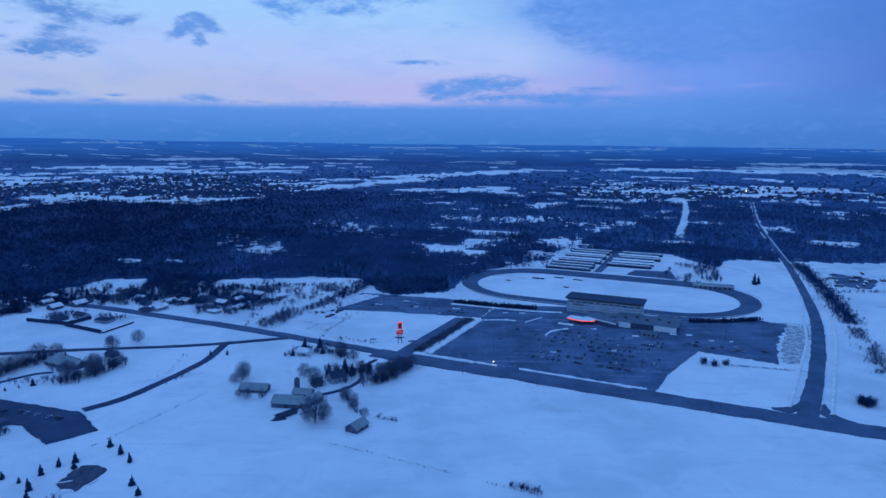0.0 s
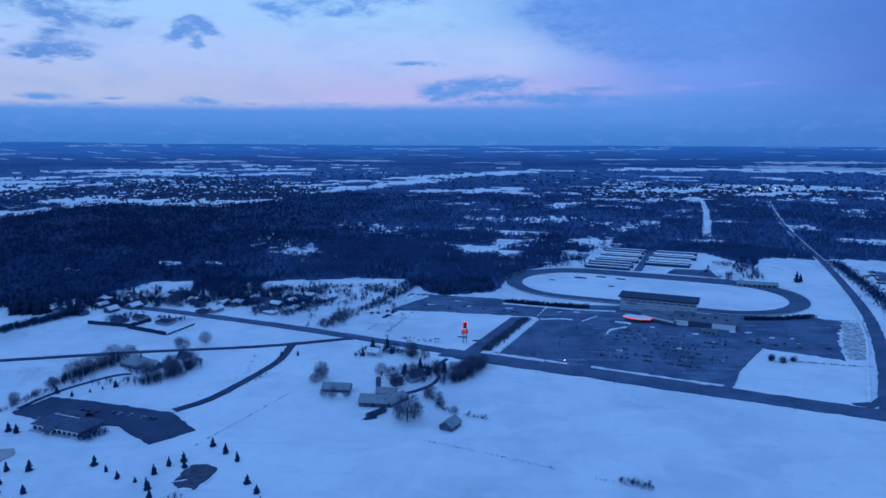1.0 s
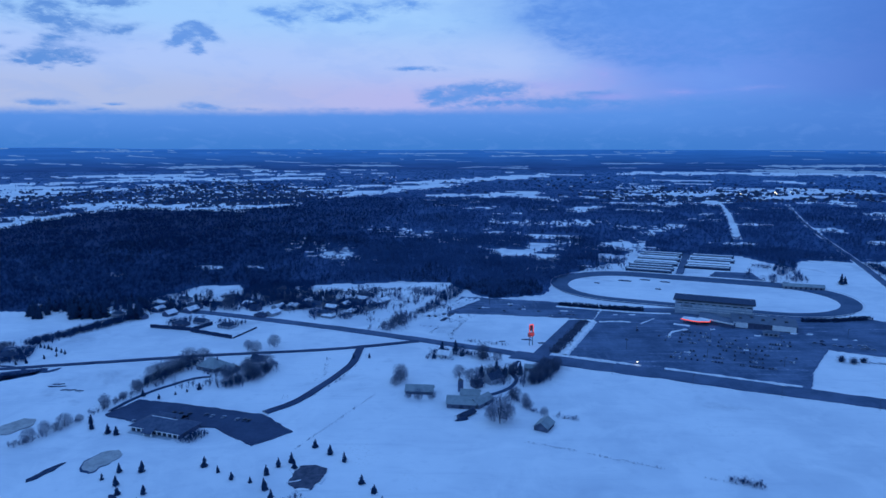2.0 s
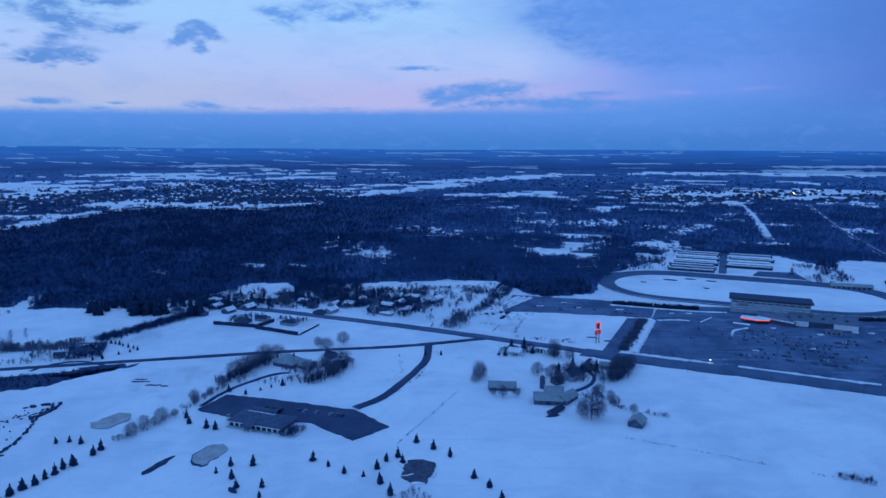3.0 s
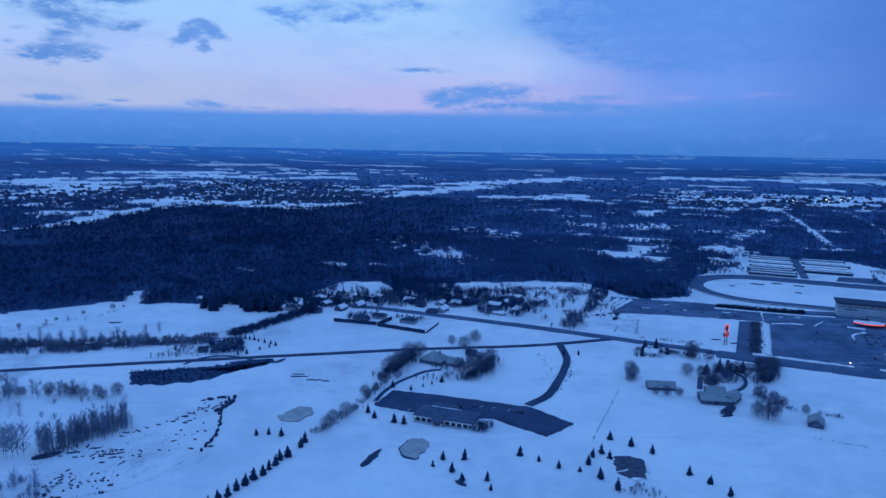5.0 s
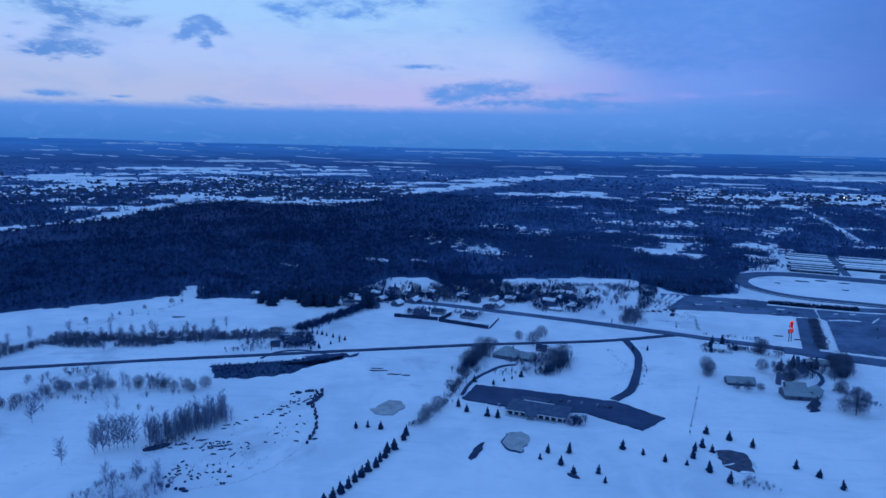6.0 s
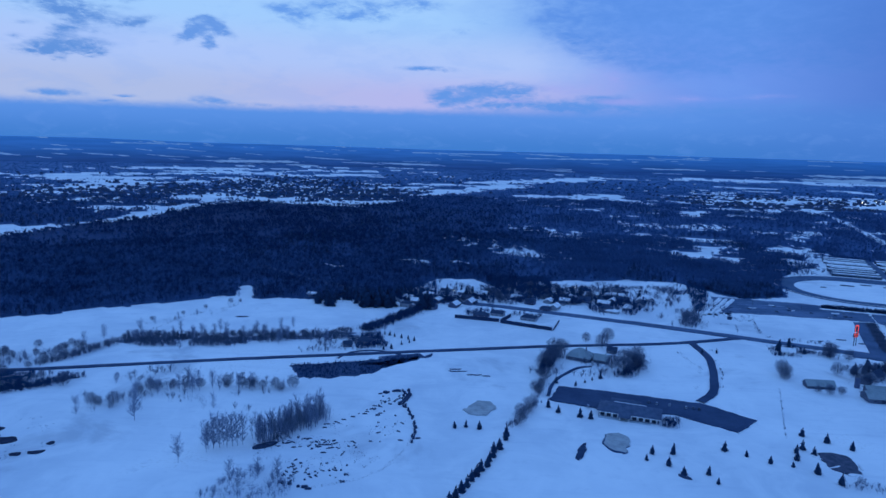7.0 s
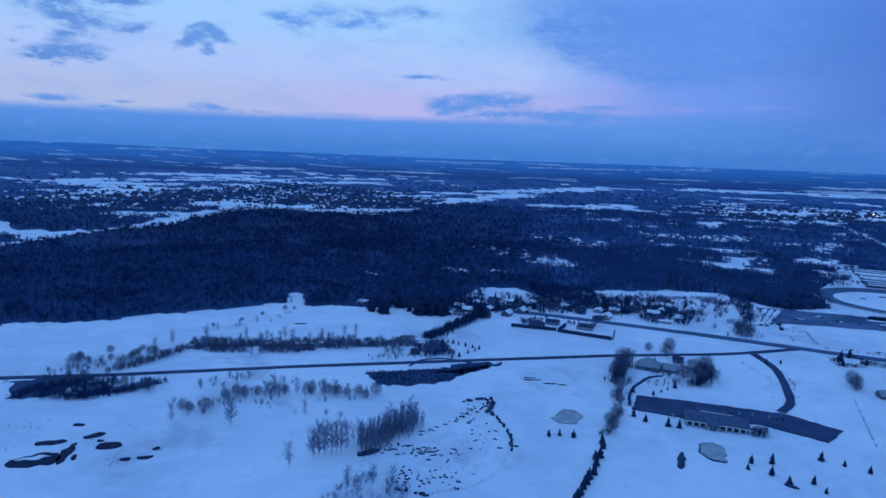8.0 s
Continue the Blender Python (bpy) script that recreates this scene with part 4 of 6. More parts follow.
    set_out(far, [(*site(155, 268), 9.0), (*site(158, 272), 6.5)], rng)


golf_spruces()


def leafless_trees():
    rng = random.Random(8)
    round_kind = [bare_tree(k, "broad", "broad leafless tree with fine grey-brown twigs") for k in (1, 2, 3)]
    set_out(round_kind, [(-51.4, 243.0, 12.5), (-58, 280, 7), (-84, 267, 5.5), (-92.5, 289, 7), (-44, 268, 5), (-38.5, 257, 5), (-53, 321, 9.5), (-92.5, 292, 8.5), (-65.6, 293, 7.5), (-28.3, 293, 8), (-26.5, 297, 7.5), (-52.4, 322, 8), (-40, 297, 7.5), (-51.3, 292, 8), (-42.9, 267, 6.5), (-38.7, 263, 5.0),
                         (-33.2, 249, 4.5), (-60, 287, 8), (-20, 303, 7), (-54.5, 245.5, 7), (-48.5, 245.5, 7.5), (-95, 285, 5), (-78, 268, 4), (-88, 269, 4), (-46, 316, 7), (-33, 285.5, 6), (-29, 288, 6.5), (-24.5, 294, 7), (-21, 299, 7), (-18.5, 304, 7), (-22, 305, 6.5), (-26, 302, 7), (-30, 292, 7), (-17, 309, 6), (-23.5, 309, 6)], rng)
    set_out([bare_tree(k, "broad", "broad leafless tree round a country house") for k in (4, 5)],
            [(-207.7, 298, 9), (-199, 319, 10), (-158.8, 309, 10), (-169.6, 292, 9), (-170.4, 333, 9), (-164, 347, 8), (-203, 308, 9), (-163, 300, 10), (-194, 325, 8), (-205, 303, 9),
             (-161, 296, 8), (-166, 305, 9), (-201, 312, 8), (-174, 298, 8), (-177, 344, 6), (-212, 276, 3.6), (-216.0, 268, 5.8), (-214.5, 265, 4.5), (-225.3, 241, 5.5), (-221.0, 247, 6),
             (-226.8, 233, 6.5), (-218.0, 252, 3.4), (-209, 284, 6), (-210.5, 287, 5), (-223, 244, 3.5)], rng)
    slim = [bare_tree(k, "slim", "slender leafless poplar standing in snow", "leafless poplars") for k in (6, 7, 8)]
    set_out(slim, [(-383.5, 237, 10), (-377.3, 232, 10), (-381, 240, 9), (-379.7, 259, 7), (-346.5, 197.5, 9), (-402.5, 236.5, 7), (-403.9, 271.8, 5), (-372, 263, 8), (-369, 266.4, 9), (-359, 267, 8),
                   (-341.8, 268, 7), (-351, 245, 6), (-328, 268.5, 4), (-364, 265, 9), (-347, 266, 7), (-366, 262, 8), (-355, 264, 7), (-338.4, 208.7, 11.5), (-330.7, 211.3, 11.5), (-334, 210, 11), (-336.5, 209.5, 10.5), (-332.3, 211, 11), (-340, 208, 10), (-329, 212, 10.5)], rng)
    set_out(slim[:1], [(-338.4, 208.7, 9.5)] + [(x, y, h) for x, y, h in ((-324.5, 183, 8), (-316.8, 187, 7), (-310.3, 187, 7), (-321, 180, 7), (-449.2, 330, 7), (-444.5, 341, 8), (-470.5, 286, 8), (-407.8, 355, 7),
                   (-395.5, 323, 5), (-388, 256, 7), (-384, 262, 7), (-340, 206, 9), (-336, 212, 9), (-470, 292, 6), (-462, 300, 6), (-430, 372, 5), (-420, 382, 5), (-412, 391, 5), (-393, 452, 6), (-403, 446, 5),
                   (-352, 362, 7), (-346, 366, 7), (-386, 358, 7), (-330, 352, 5), (-322, 338, 6), (-318, 330, 5))], rng)
    band = [bare_tree(k, "slim", "leafless tree rising from a band of brush", "leafless poplars") for k in (14, 15)]
    set_out(band, [(rng.uniform(-430, -312), rng.uniform(334, 356), rng.uniform(4.5, 8.0)) for _ in range(34)], rng)
    set_out([bare_tree(16, "broad", "small round leafless tree on a field boundary")],
            [(-438 + 40 * f + rng.gauss(0, 1.5), 372 + 62 * f + rng.gauss(0, 1.5), rng.uniform(2.5, 4.2)) for f in (0.1, 0.38, 0.62, 0.9, 0.98)]
            + [(rng.uniform(-250, -110), rng.uniform(432, 490), rng.uniform(4.5, 7.5)) for _ in range(22)]
            + [(rng.uniform(-480, -425), rng.uniform(262, 330), rng.uniform(3.5, 6.5)) for _ in range(22)]
            + [(rng.gauss(cx, 3.5), rng.gauss(cy, 2.2), rng.uniform(4, 7)) for cx, cy in ((-384, 262), (-366, 268), (-352, 270), (-340, 268), (-392, 246), (-330, 266)) for _ in range(3)], rng)
    # stand of tall saplings beside the old pit
    stand = [bare_tree(k, "sapling", "tall thin sapling in a dense stand", "stand of saplings") for k in (9, 10)]
    spots = []
    for k in range(72):
        t, o = rng.random(), rng.gauss(0, 2.4)
        spots.append((-324.5 + 20 * t + 0.6 * o, 213 + 24 * t - 0.8 * o, rng.uniform(7.5, 10.5)))
    set_out(stand, spots, rng)


leafless_trees()


def inside(x, y, ring):
    hit = np.zeros(len(x), bool)
    for (ax, ay), (bx, by) in zip(ring, ring[1:] + ring[:1]):
        cross = (ay > y) != (by > y)
        with np.errstate(divide="ignore", invalid="ignore"):
            hit ^= cross & (x < (bx - ax) * (y - ay) / (by - ay) + ax)
    return hit


def bush(rng, slivers=40, half=0.0075):
    """Triangles of one fuzzy round leafless bush of height 1."""
    tris = []
    for _ in range(slivers):
        a, e, r = rng.uniform(0, 6.283), math.asin(rng.uniform(-0.9, 1.0)), rng.uniform(0.15, 1.0) ** 0.5
        p = np.array([0.36 * r * math.cos(a) * math.cos(e), 0.36 * r * math.sin(a) * math.cos(e), 0.50 + 0.46 * r * math.sin(e)])
        d = np.array([math.cos(a) * 0.6, math.sin(a) * 0.6, 0.5]) + rng.uniform(-0.8, 0.8, 3)
        d *= rng.uniform(0.12, 0.24) / np.linalg.norm(d)
        side = np.cross(d, rng.uniform(-1, 1, 3))
        side *= half / (np.linalg.norm(side) + 1e-6)
        tris.append([p - side, p + side, p + d])
    tris += [[(-0.012, 0, -0.05), (0.012, 0, -0.05), (0.05, 0.02, 0.6)], [(0, -0.012, -0.05), (0, 0.012, -0.05), (-0.04, 0.03, 0.6)]]
    return np.array(tris, float)


def shrub_kinds(rng):
    return [tuft(rng, 40, 0.0075, False, True) for _ in range(3)] + [bush(rng) for _ in range(5)]


def thicket(name, ring, spacing, tall, mat, label, seed, thin=0.0, wide=1.3, kinds=None):
    """Many leafless shrubs over an area."""
    rng = np.random.default_rng(seed)
    xs, ys = [p[0] for p in ring], [p[1] for p in ring]
    n = int((max(xs) - min(xs)) * (max(ys) - min(ys)) / spacing ** 2)
    x, y = rng.uniform(min(xs), max(xs), n), rng.uniform(min(ys), max(ys), n)
    keep = inside(x, y, ring) & (fbm(x, y, 9.0, seed, 3) > thin)
    x, y = x[keep], y[keep]
    kinds = kinds or shrub_kinds(rng)
    h = tall * rng.uniform(0.5, 1.2, len(x))
    return plant(name, x, y, h, np.full(len(x), wide), kinds, mat, label, "shrubs", rng)


def hedge_line(name, line, across, spacing, tall, mat, label, seed, thin=0.0, wide=1.2):
    """Shrubs along a line."""
    rng = np.random.default_rng(seed)
    xs, ys = [], []
    for (ax, ay), (bx, by) in zip(line, line[1:]):
        n = int(math.hypot(bx - ax, by - ay) * across / spacing ** 2) + 1
        t, o = rng.uniform(0, 1, n), rng.normal(0, across / 3, n)
        d = math.hypot(bx - ax, by - ay)
        xs.append(ax + (bx - ax) * t - (by - ay) / d * o)
        ys.append(ay + (by - ay) * t + (bx - ax) / d * o)
    x, y = np.concatenate(xs), np.concatenate(ys)
    keep = fbm(x, y, 8.0, seed, 3) > thin
    x, y = x[keep], y[keep]
    h = tall * rng.uniform(0.5, 1.2, len(x))
    return plant(name, x, y, h, np.full(len(x), wide), [tuft(rng, 26, 0.02, False, True) for _ in range(6)] if name == "hedge" else shrub_kinds(rng), mat, label, "shrubs", rng)


BAND = [(-436, 352), (-384, 353), (-346, 358), (-310, 363), (-309, 345), (-345, 341), (-373, 330), (-418, 328), (-434, 336)]
STRIP = [(-324, 282), (-332, 300), (-299, 307), (-268, 318), (-270, 313), (-288, 296), (-291, 289), (-311, 282)]
SLOPE = [(-480, 254), (-478, 271), (-454, 284), (-427, 288), (-430, 268), (-446, 257)]
rng_band = random.Random(77)
for k in range(26):
    f = k / 25
    bx, by = -432 + 120 * f + rng_band.gauss(0, 2), 340 + 11 * f + rng_band.gauss(0, 3.2)
    ba, bb = rng_band.uniform(4, 9), rng_band.uniform(1.2, 3.2)
    patch("brush_floor", [(bx + ba * math.cos(0.35 * q) * (1 + 0.25 * math.sin(q * 1.7 + k)), by + bb * math.sin(0.35 * q)) for q in range(18)], BRUSH, "brown grassy floor of a band of brush", "brush", lift=0.25, rag=1.6, step=0.8)
thicket("thicket", BAND, 0.95, 3.0, TWIGS, "brown band of leafless brush across a snowy slope", 2, 0.33)
patch("weed_bed", STRIP, STUBBLE, "dark brown bed of flattened weeds in snow", "weeds", lift=0.25, rag=2.6, step=1.6)
patch("weed_bed", [(-300, 302), (-268, 316), (-262, 321), (-262, 317), (-284, 300)], STUBBLE, "dark brown weedy verge of the lane", "weeds", lift=0.25, rag=2.0)
patch("weed_bed", [(-480, 256), (-490, 276), (-474, 284), (-461, 290), (-458, 284), (-463, 272), (-467, 258)], STUBBLE, "dark weedy bank below the lane", "weeds", lift=0.25, rag=4.0, step=0.9)
for bx, by, ba, bb, bt in ((-450, 262, 5, 2.0, 38), (-443, 266, 4, 2.2, 38), (-437, 271, 6, 1.6, 38), (-428, 278, 5, 1.0, 40), (-455, 277, 6, 1.6, 30)):
    patch("weed_bed", [(bx + ba * math.cos(k / 3) * math.cos(radians(bt)) - bb * math.sin(k / 3) * math.sin(radians(bt)), by + ba * math.cos(k / 3) * math.sin(radians(bt)) + bb * math.sin(k / 3) * math.cos(radians(bt))) for k in range(19)],
          STUBBLE, "dark weedy bank below the lane", "weeds", lift=0.25, rag=2.5, step=1.0)
hedge_line("thicket", [(-455, 296), (-444, 311), (-434, 335)], 5.0, 0.9, 3.4, TWIGS, "leafless hedge climbing a snow field beside a ditch", 63)
hedge_line("thicket", [(-434, 335), (-419, 393), (-395, 423)], 1.4, 0.9, 1.0, TWIGS, "weeds along a ditch in a snow field", 64, 0.2)
hedge_line("thicket", [(-450, 262), (-437, 271), (-423, 282)], 4.0, 0.8, 2.4, BARK, "dark leafless brush below the lane", 65, 0.2)
thicket("thicket", [(-311, 330), (-311, 344), (-296, 348), (-290, 340), (-296, 330)], 1.3, 2.6, BARK, "dark leafless bushes round a farmhouse", 66, 0.40)
thicket("thicket", [(-310, 346), (-296, 358), (-287, 332), (-303, 326)], 1.0, 3.2, BARK, "dark leafless trees round a farmhouse", 85, 0.36)
ribbon("road", [(-311, 311), (-306, 321), (-295, 325), (-286, 322), (-279, 318)], 1.2, DARK_ASPHALT, "narrow dark farm drive looping off the lane", rag=0.5)
patch("weed_bed", [(-290, 315), (-269, 321), (-267, 314), (-281, 304)], STUBBLE, "dark brown weedy verge of the lane", "weeds", lift=0.22, rag=2.0, step=1.4)
thicket("thicket", STRIP, 0.9, 1.6, BARK, "dark brown weed thicket along the lane", 3, 0.25)
thicket("thicket", SLOPE, 0.9, 3.0, BARK, "dark leafless brush below the lane", 4, 0.42)
thicket("thicket", [(-480, 275), (-440, 326), (-436, 338), (-450, 335), (-500, 270)], 1.8, 3.0, TWIGS, "leafless hedge climbing a snow field", 5, 0.45)
thicket("thicket", [(-420, 240), (-335, 240), (-325, 275), (-400, 300)], 2.6, 3.6, TWIGS, "scattered leafless saplings in snow", 6, 0.60)
thicket("thicket", [(-335, 320), (-300, 325), (-300, 345), (-345, 340)], 2.4, 3.4, TWIGS, "leafless saplings beside the lane", 7, 0.45)
thicket("thicket", [(-262, 500), (-300, 462), (-262, 430), (-230, 420), (-205, 428), (-150, 432), (-100, 425), (-100, 455), (-150, 480), (-205, 500)], 1.6, 4.6, BARK, "leafless garden trees round country houses", 8, 0.60)
thicket("thicket", [(-243, 398), (-229, 405), (-222, 413), (-243, 412)], 1.3, 3.4, BARK, "dark garden trees behind a tall fence", 101, 0.36)
thicket("thicket", [(-214, 396), (-196, 392), (-194, 399), (-212, 405)], 1.3, 3.0, BARK, "dark garden trees behind a tall fence", 102, 0.40)
thicket("thicket", [(-350, 440), (-300, 428), (-262, 440), (-262, 495), (-350, 460)], 1.9, 5.0, BARK, "leafless garden trees along the wood edge", 36, 0.50)
VILLAGE_WOODS = [
    ([(-296, 470), (-264, 464), (-239, 452), (-233, 430), (-260, 425), (-280, 432)], 1.5, 4.2, 0.48),
    ([(-242, 464), (-222, 466), (-201, 456), (-210, 439), (-233, 441)], 1.5, 4.2, 0.46),
    ([(-223, 514), (-169, 517), (-177, 463), (-197, 430), (-213, 448)], 1.5, 5.0, 0.30),
    ([(-182, 463), (-159, 456), (-159, 431), (-181, 426)], 1.5, 4.2, 0.42),
    ([(-160, 448), (-120, 450), (-117, 429), (-132, 403), (-158, 409)], 1.4, 4.0, 0.44),
    ([(-91, 409), (-81, 440), (-62, 501), (-47, 508), (-64, 454), (-82, 415)], 1.4, 4.0, 0.32)]
for k, (ring, gap, tall, thin) in enumerate(VILLAGE_WOODS):
    thicket("thicket", ring, gap, tall, BARK, "dark leafless trees crowded between country houses", 90 + k, thin)
thicket("thicket", [(-135, 482), (-76, 492), (-79, 465), (-132, 460)], 1.7, 3.0, TWIGS, "brown leafless hedgerow across a snow field", 97, 0.40)
thicket("thicket", [(-110, 386), (-98, 407), (-84, 415), (-98, 380), (-106, 370)], 1.3, 4.4, TWIGS, "pale leafless roadside thicket", 98, 0.34)
hedge_line("thicket", [(-87, 386), (-75, 382), (-80, 368)], 0.8, 0.5, 0.9, BARK, "low dark hedge round a corner of a field", 99)
thicket("thicket", [(-71, 402), (-52, 417), (-50, 408), (-56, 396), (-67, 385)], 1.3, 0.9, BARK, "brown weeds poking through snow beside a parking lot", 89, 0.42)
thicket("thicket", [(-135, 385), (-96, 370), (-84, 402), (-95, 440), (-125, 400)], 2.6, 4.0, TWIGS, "grey leafless shrubs beside the road", 9, 0.60)
thicket("thicket", [(-85, 408), (-60, 458), (-50, 450), (-76, 394)], 1.9, 1.3, TWIGS, "weeds poking through rough snow", 10, 0.4)
thicket("thicket", [(-35, 286), (-31, 284), (-24, 292), (-16, 307), (-16, 314), (-23, 315), (-28, 303)], 1.0, 3.6, BARK, "dense dark thicket beside the farm drive", 62, 0.30)
hedge_line("thicket", [(-231, 229), (-222, 243), (-214.5, 266), (-209, 287)], 3.4, 1.0, 2.3, TWIGS, "leafless bushes along the edge of a parking lot", 70, 0.42)
hedge_line("thicket", [(-210, 290), (-204, 306), (-196, 325)], 6.0, 1.0, 4.2, BARK, "dense leafless bushes round a country house", 71, 0.30)
hedge_line("thicket", [(-172, 287), (-161, 300), (-157, 316)], 6.0, 1.0, 4.0, BARK, "dense leafless bushes round a country house", 72, 0.30)
thicket("thicket", [(-82, 322), (-80, 334), (-62, 340), (-46, 326), (-50, 318), (-60, 322), (-66, 319)], 1.3, 2.6, BARK, "dark leafless bushes round a white cottage", 73, 0.40)
thicket("thicket", [(-50, 297), (-47, 307), (-35, 308), (-37, 297)], 1.0, 2.8, BARK, "dark leafless bushes beside the farmhouse", 80, 0.25)
hedge_line("thicket", [(-68, 329), (-50, 324)], 3.0, 0.8, 2.6, BARK, "dark dense bushes beside the cottage", 81)
thicket("thicket", [(-68, 282), (-66, 300), (-30, 306), (-22, 290), (-36, 282)], 2.0, 4.5, TWIGS, "leafless shrubs round the farmhouse", 12, 0.48)
thicket("thicket", [(-208, 290), (-204, 318), (-160, 326), (-155, 300), (-172, 284)], 2.0, 3.4, TWIGS, "leafless shrubs round a country house", 13, 0.52)
thicket("thicket", [(-332, 174), (-326, 192), (-316, 194), (-304, 186), (-306, 172)], 1.4, 2.6, FINE_TWIGS, "leafless brush at the pit's edge", 14, 0.4)
thicket("thicket", [(-327, 210), (-318, 221), (-312, 217), (-322, 206)], 0.9, 1.6, TWIGS, "low brush at the foot of saplings", 15, 0.3)
hedge_line("thicket", [(-324, 214), (-304, 237)], 6.0, 0.8, 6.5, FINE_TWIGS, "dense pale saplings growing in a stand", 84, 0.0, 0.5)
hedge_line("thicket", [(-304, 362), (-271, 418)], 8.0, 0.72, 3.6, BARK, "dense leafless hedgerow between snow fields", 16)
hedge_line("thicket", [(316, 590), (282, 488), (258, 425), (244, 388)], 10.0, 0.85, 2.8, BARK, "dark leafless hedgerow beside the side road", 17, 0.15)
hedge_line("thicket", [(240, 380), (218, 325), (206, 300)], 9.0, 0.9, 2.2, TWIGS, "leafless thicket beside a snow field", 18, 0.46)
hedge_line("thicket", [(172, 266), (176, 261)], 5.0, 0.6, 4.0, BARK, "dark round clump of bushes in snow", 87)
hedge_line("thicket", [(-438, 372), (-402, 398), (-395, 440)], 3.0, 2.0, 2.4, TWIGS, "thin leafless hedge on a field boundary", 19, 0.45)
hedge_line("thicket", [(-44, 271), (-40, 262), (-38, 255), (-30, 250), (-20, 245)], 2.2, 0.8, 2.0, BARK, "leafless bushes along a farm fence", 20, 0.3)
hedge_line("thicket", [(-44, 226), (-28, 219), (-3, 206), (28, 190)], 0.9, 0.6, 0.9, TWIGS, "dry weeds along a field boundary", 21, 0.38)
hedge_line("thicket", [(-102, 276), (-127, 222)], 0.6, 0.6, 1.0, BARK, "dry weeds along a field track", 22, 0.15)
hedge_line("thicket", [(19, 197), (24, 194), (28, 192)], 2.0, 0.6, 2.4, BARK, "small dark clump of bushes in snow", 23)
for k, (x, y) in enumerate(((126, 316), (130, 312), (136, 314))):
    hedge_line("thicket", [(x - 1, y), (x + 1.5, y - 0.5)], 2.4, 0.45, 3.4, NEEDLES, "dark clump of evergreen bushes in a snowy field", 24 + 100 * k)
patch("dirty_snow", [(203, 386), (215, 384), (206, 366), (196, 350), (184, 330), (175, 315), (166, 317), (176, 338), (190, 362)], DIRTY_SNOW, "rough brown-grey mounds of dirty ploughed snow", "dirty snow", lift=0.3, rag=1.8, step=1.6)
thicket("thicket", [(205, 384), (214, 382), (180, 320), (170, 320)], 2.0, 0.8, TWIGS, "weeds in dirty ploughed snow", 86, 0.45)
hedge_line("thicket", [site(-66, 8), site(-40, 9), site(-24, 12)], 3.0, 1.2, 2.0, TWIGS, "roadside bushes", 25, 0.45)
hedge_line("thicket", [(-132, 332), (-129, 300), (-142, 272)], 1.4, 1.3, 1.4, TWIGS, "small bushes lining the clubhouse drive", 26, 0.48)
hedge_line("thicket", [(-112, 330), (-122, 290), (-133, 268)], 1.4, 1.3, 1.4, TWIGS, "small bushes lining the clubhouse drive", 27, 0.48)


thicket("thicket", [(-262, 432), (-205, 428), (-160, 400), (-100, 385), (-66, 402), (-62, 500), (-200, 498)], 2.4, 4.2, TWIGS, "scattered leafless trees in snowy yards", 41, 0.645)
thicket("thicket", [(-150, 470), (-70, 462), (-62, 482), (-140, 492)], 1.6, 3.2, BARK, "leafless hedgerow across a snow field", 42, 0.40)
thicket("thicket", [(-316, 184), (-326, 212), (-300, 240), (-276, 262), (-270, 225), (-284, 190)], 1.3, 0.55, BARK, "weeds poking through snow in the old pit", 43, 0.50)
thicket("thicket", [(-470, 200), (-470, 235), (-395, 235), (-395, 195)], 2.8, 0.9, BARK, "weeds round meltwater pools", 44, 0.55)
thicket("thicket", [(-130, 185), (-131, 192), (-118, 190), (-112, 180)], 1.2, 2.2, TWIGS, "leafless bushes at the edge of the golf course", 45, 0.40)
hedge_line("thicket", [(137, 313), (171, 304)], 0.7, 0.36, 1.0, BARK, "thin dark field fence line with weeds", 46)
hedge_line("thicket", [(186, 392), (222, 386)], 0.7, 0.4, 0.9, BARK, "thin dark weedy line across snow", 47)
hedge_line("thicket", [site(-66, 15), site(-70, 50), site(-84, 60)], 2.0, 1.0, 1.4, TWIGS, "roadside weeds at the field's edge", 48, 0.35)


thicket("thicket", [site(86, 262), site(112, 246), site(132, 262), site(125, 330), site(92, 330)], 2.2, 4.6, BARK, "leafless trees beside the horse barns", 49, 0.50)
thicket("thicket", [site(160, 80), site(182, 84), site(186, 130), site(172, 128)], 2.2, 0.8, BARK, "weeds in rough ploughed snow", 50, 0.52)
thicket("thicket", [(30, 624), (61, 659), (90, 660), (129, 681), (90, 578), (57, 556), (33, 576)], 2.4, 3.0, BARK, "thin dark scrub between the track and the woods", 88, 0.46)
thicket("thicket", [site(-40, 240), site(-10, 262), site(20, 262), site(14, 280), site(-44, 262)], 2.2, 3.0, TWIGS, "leafless shrubs beyond the track", 51, 0.5)


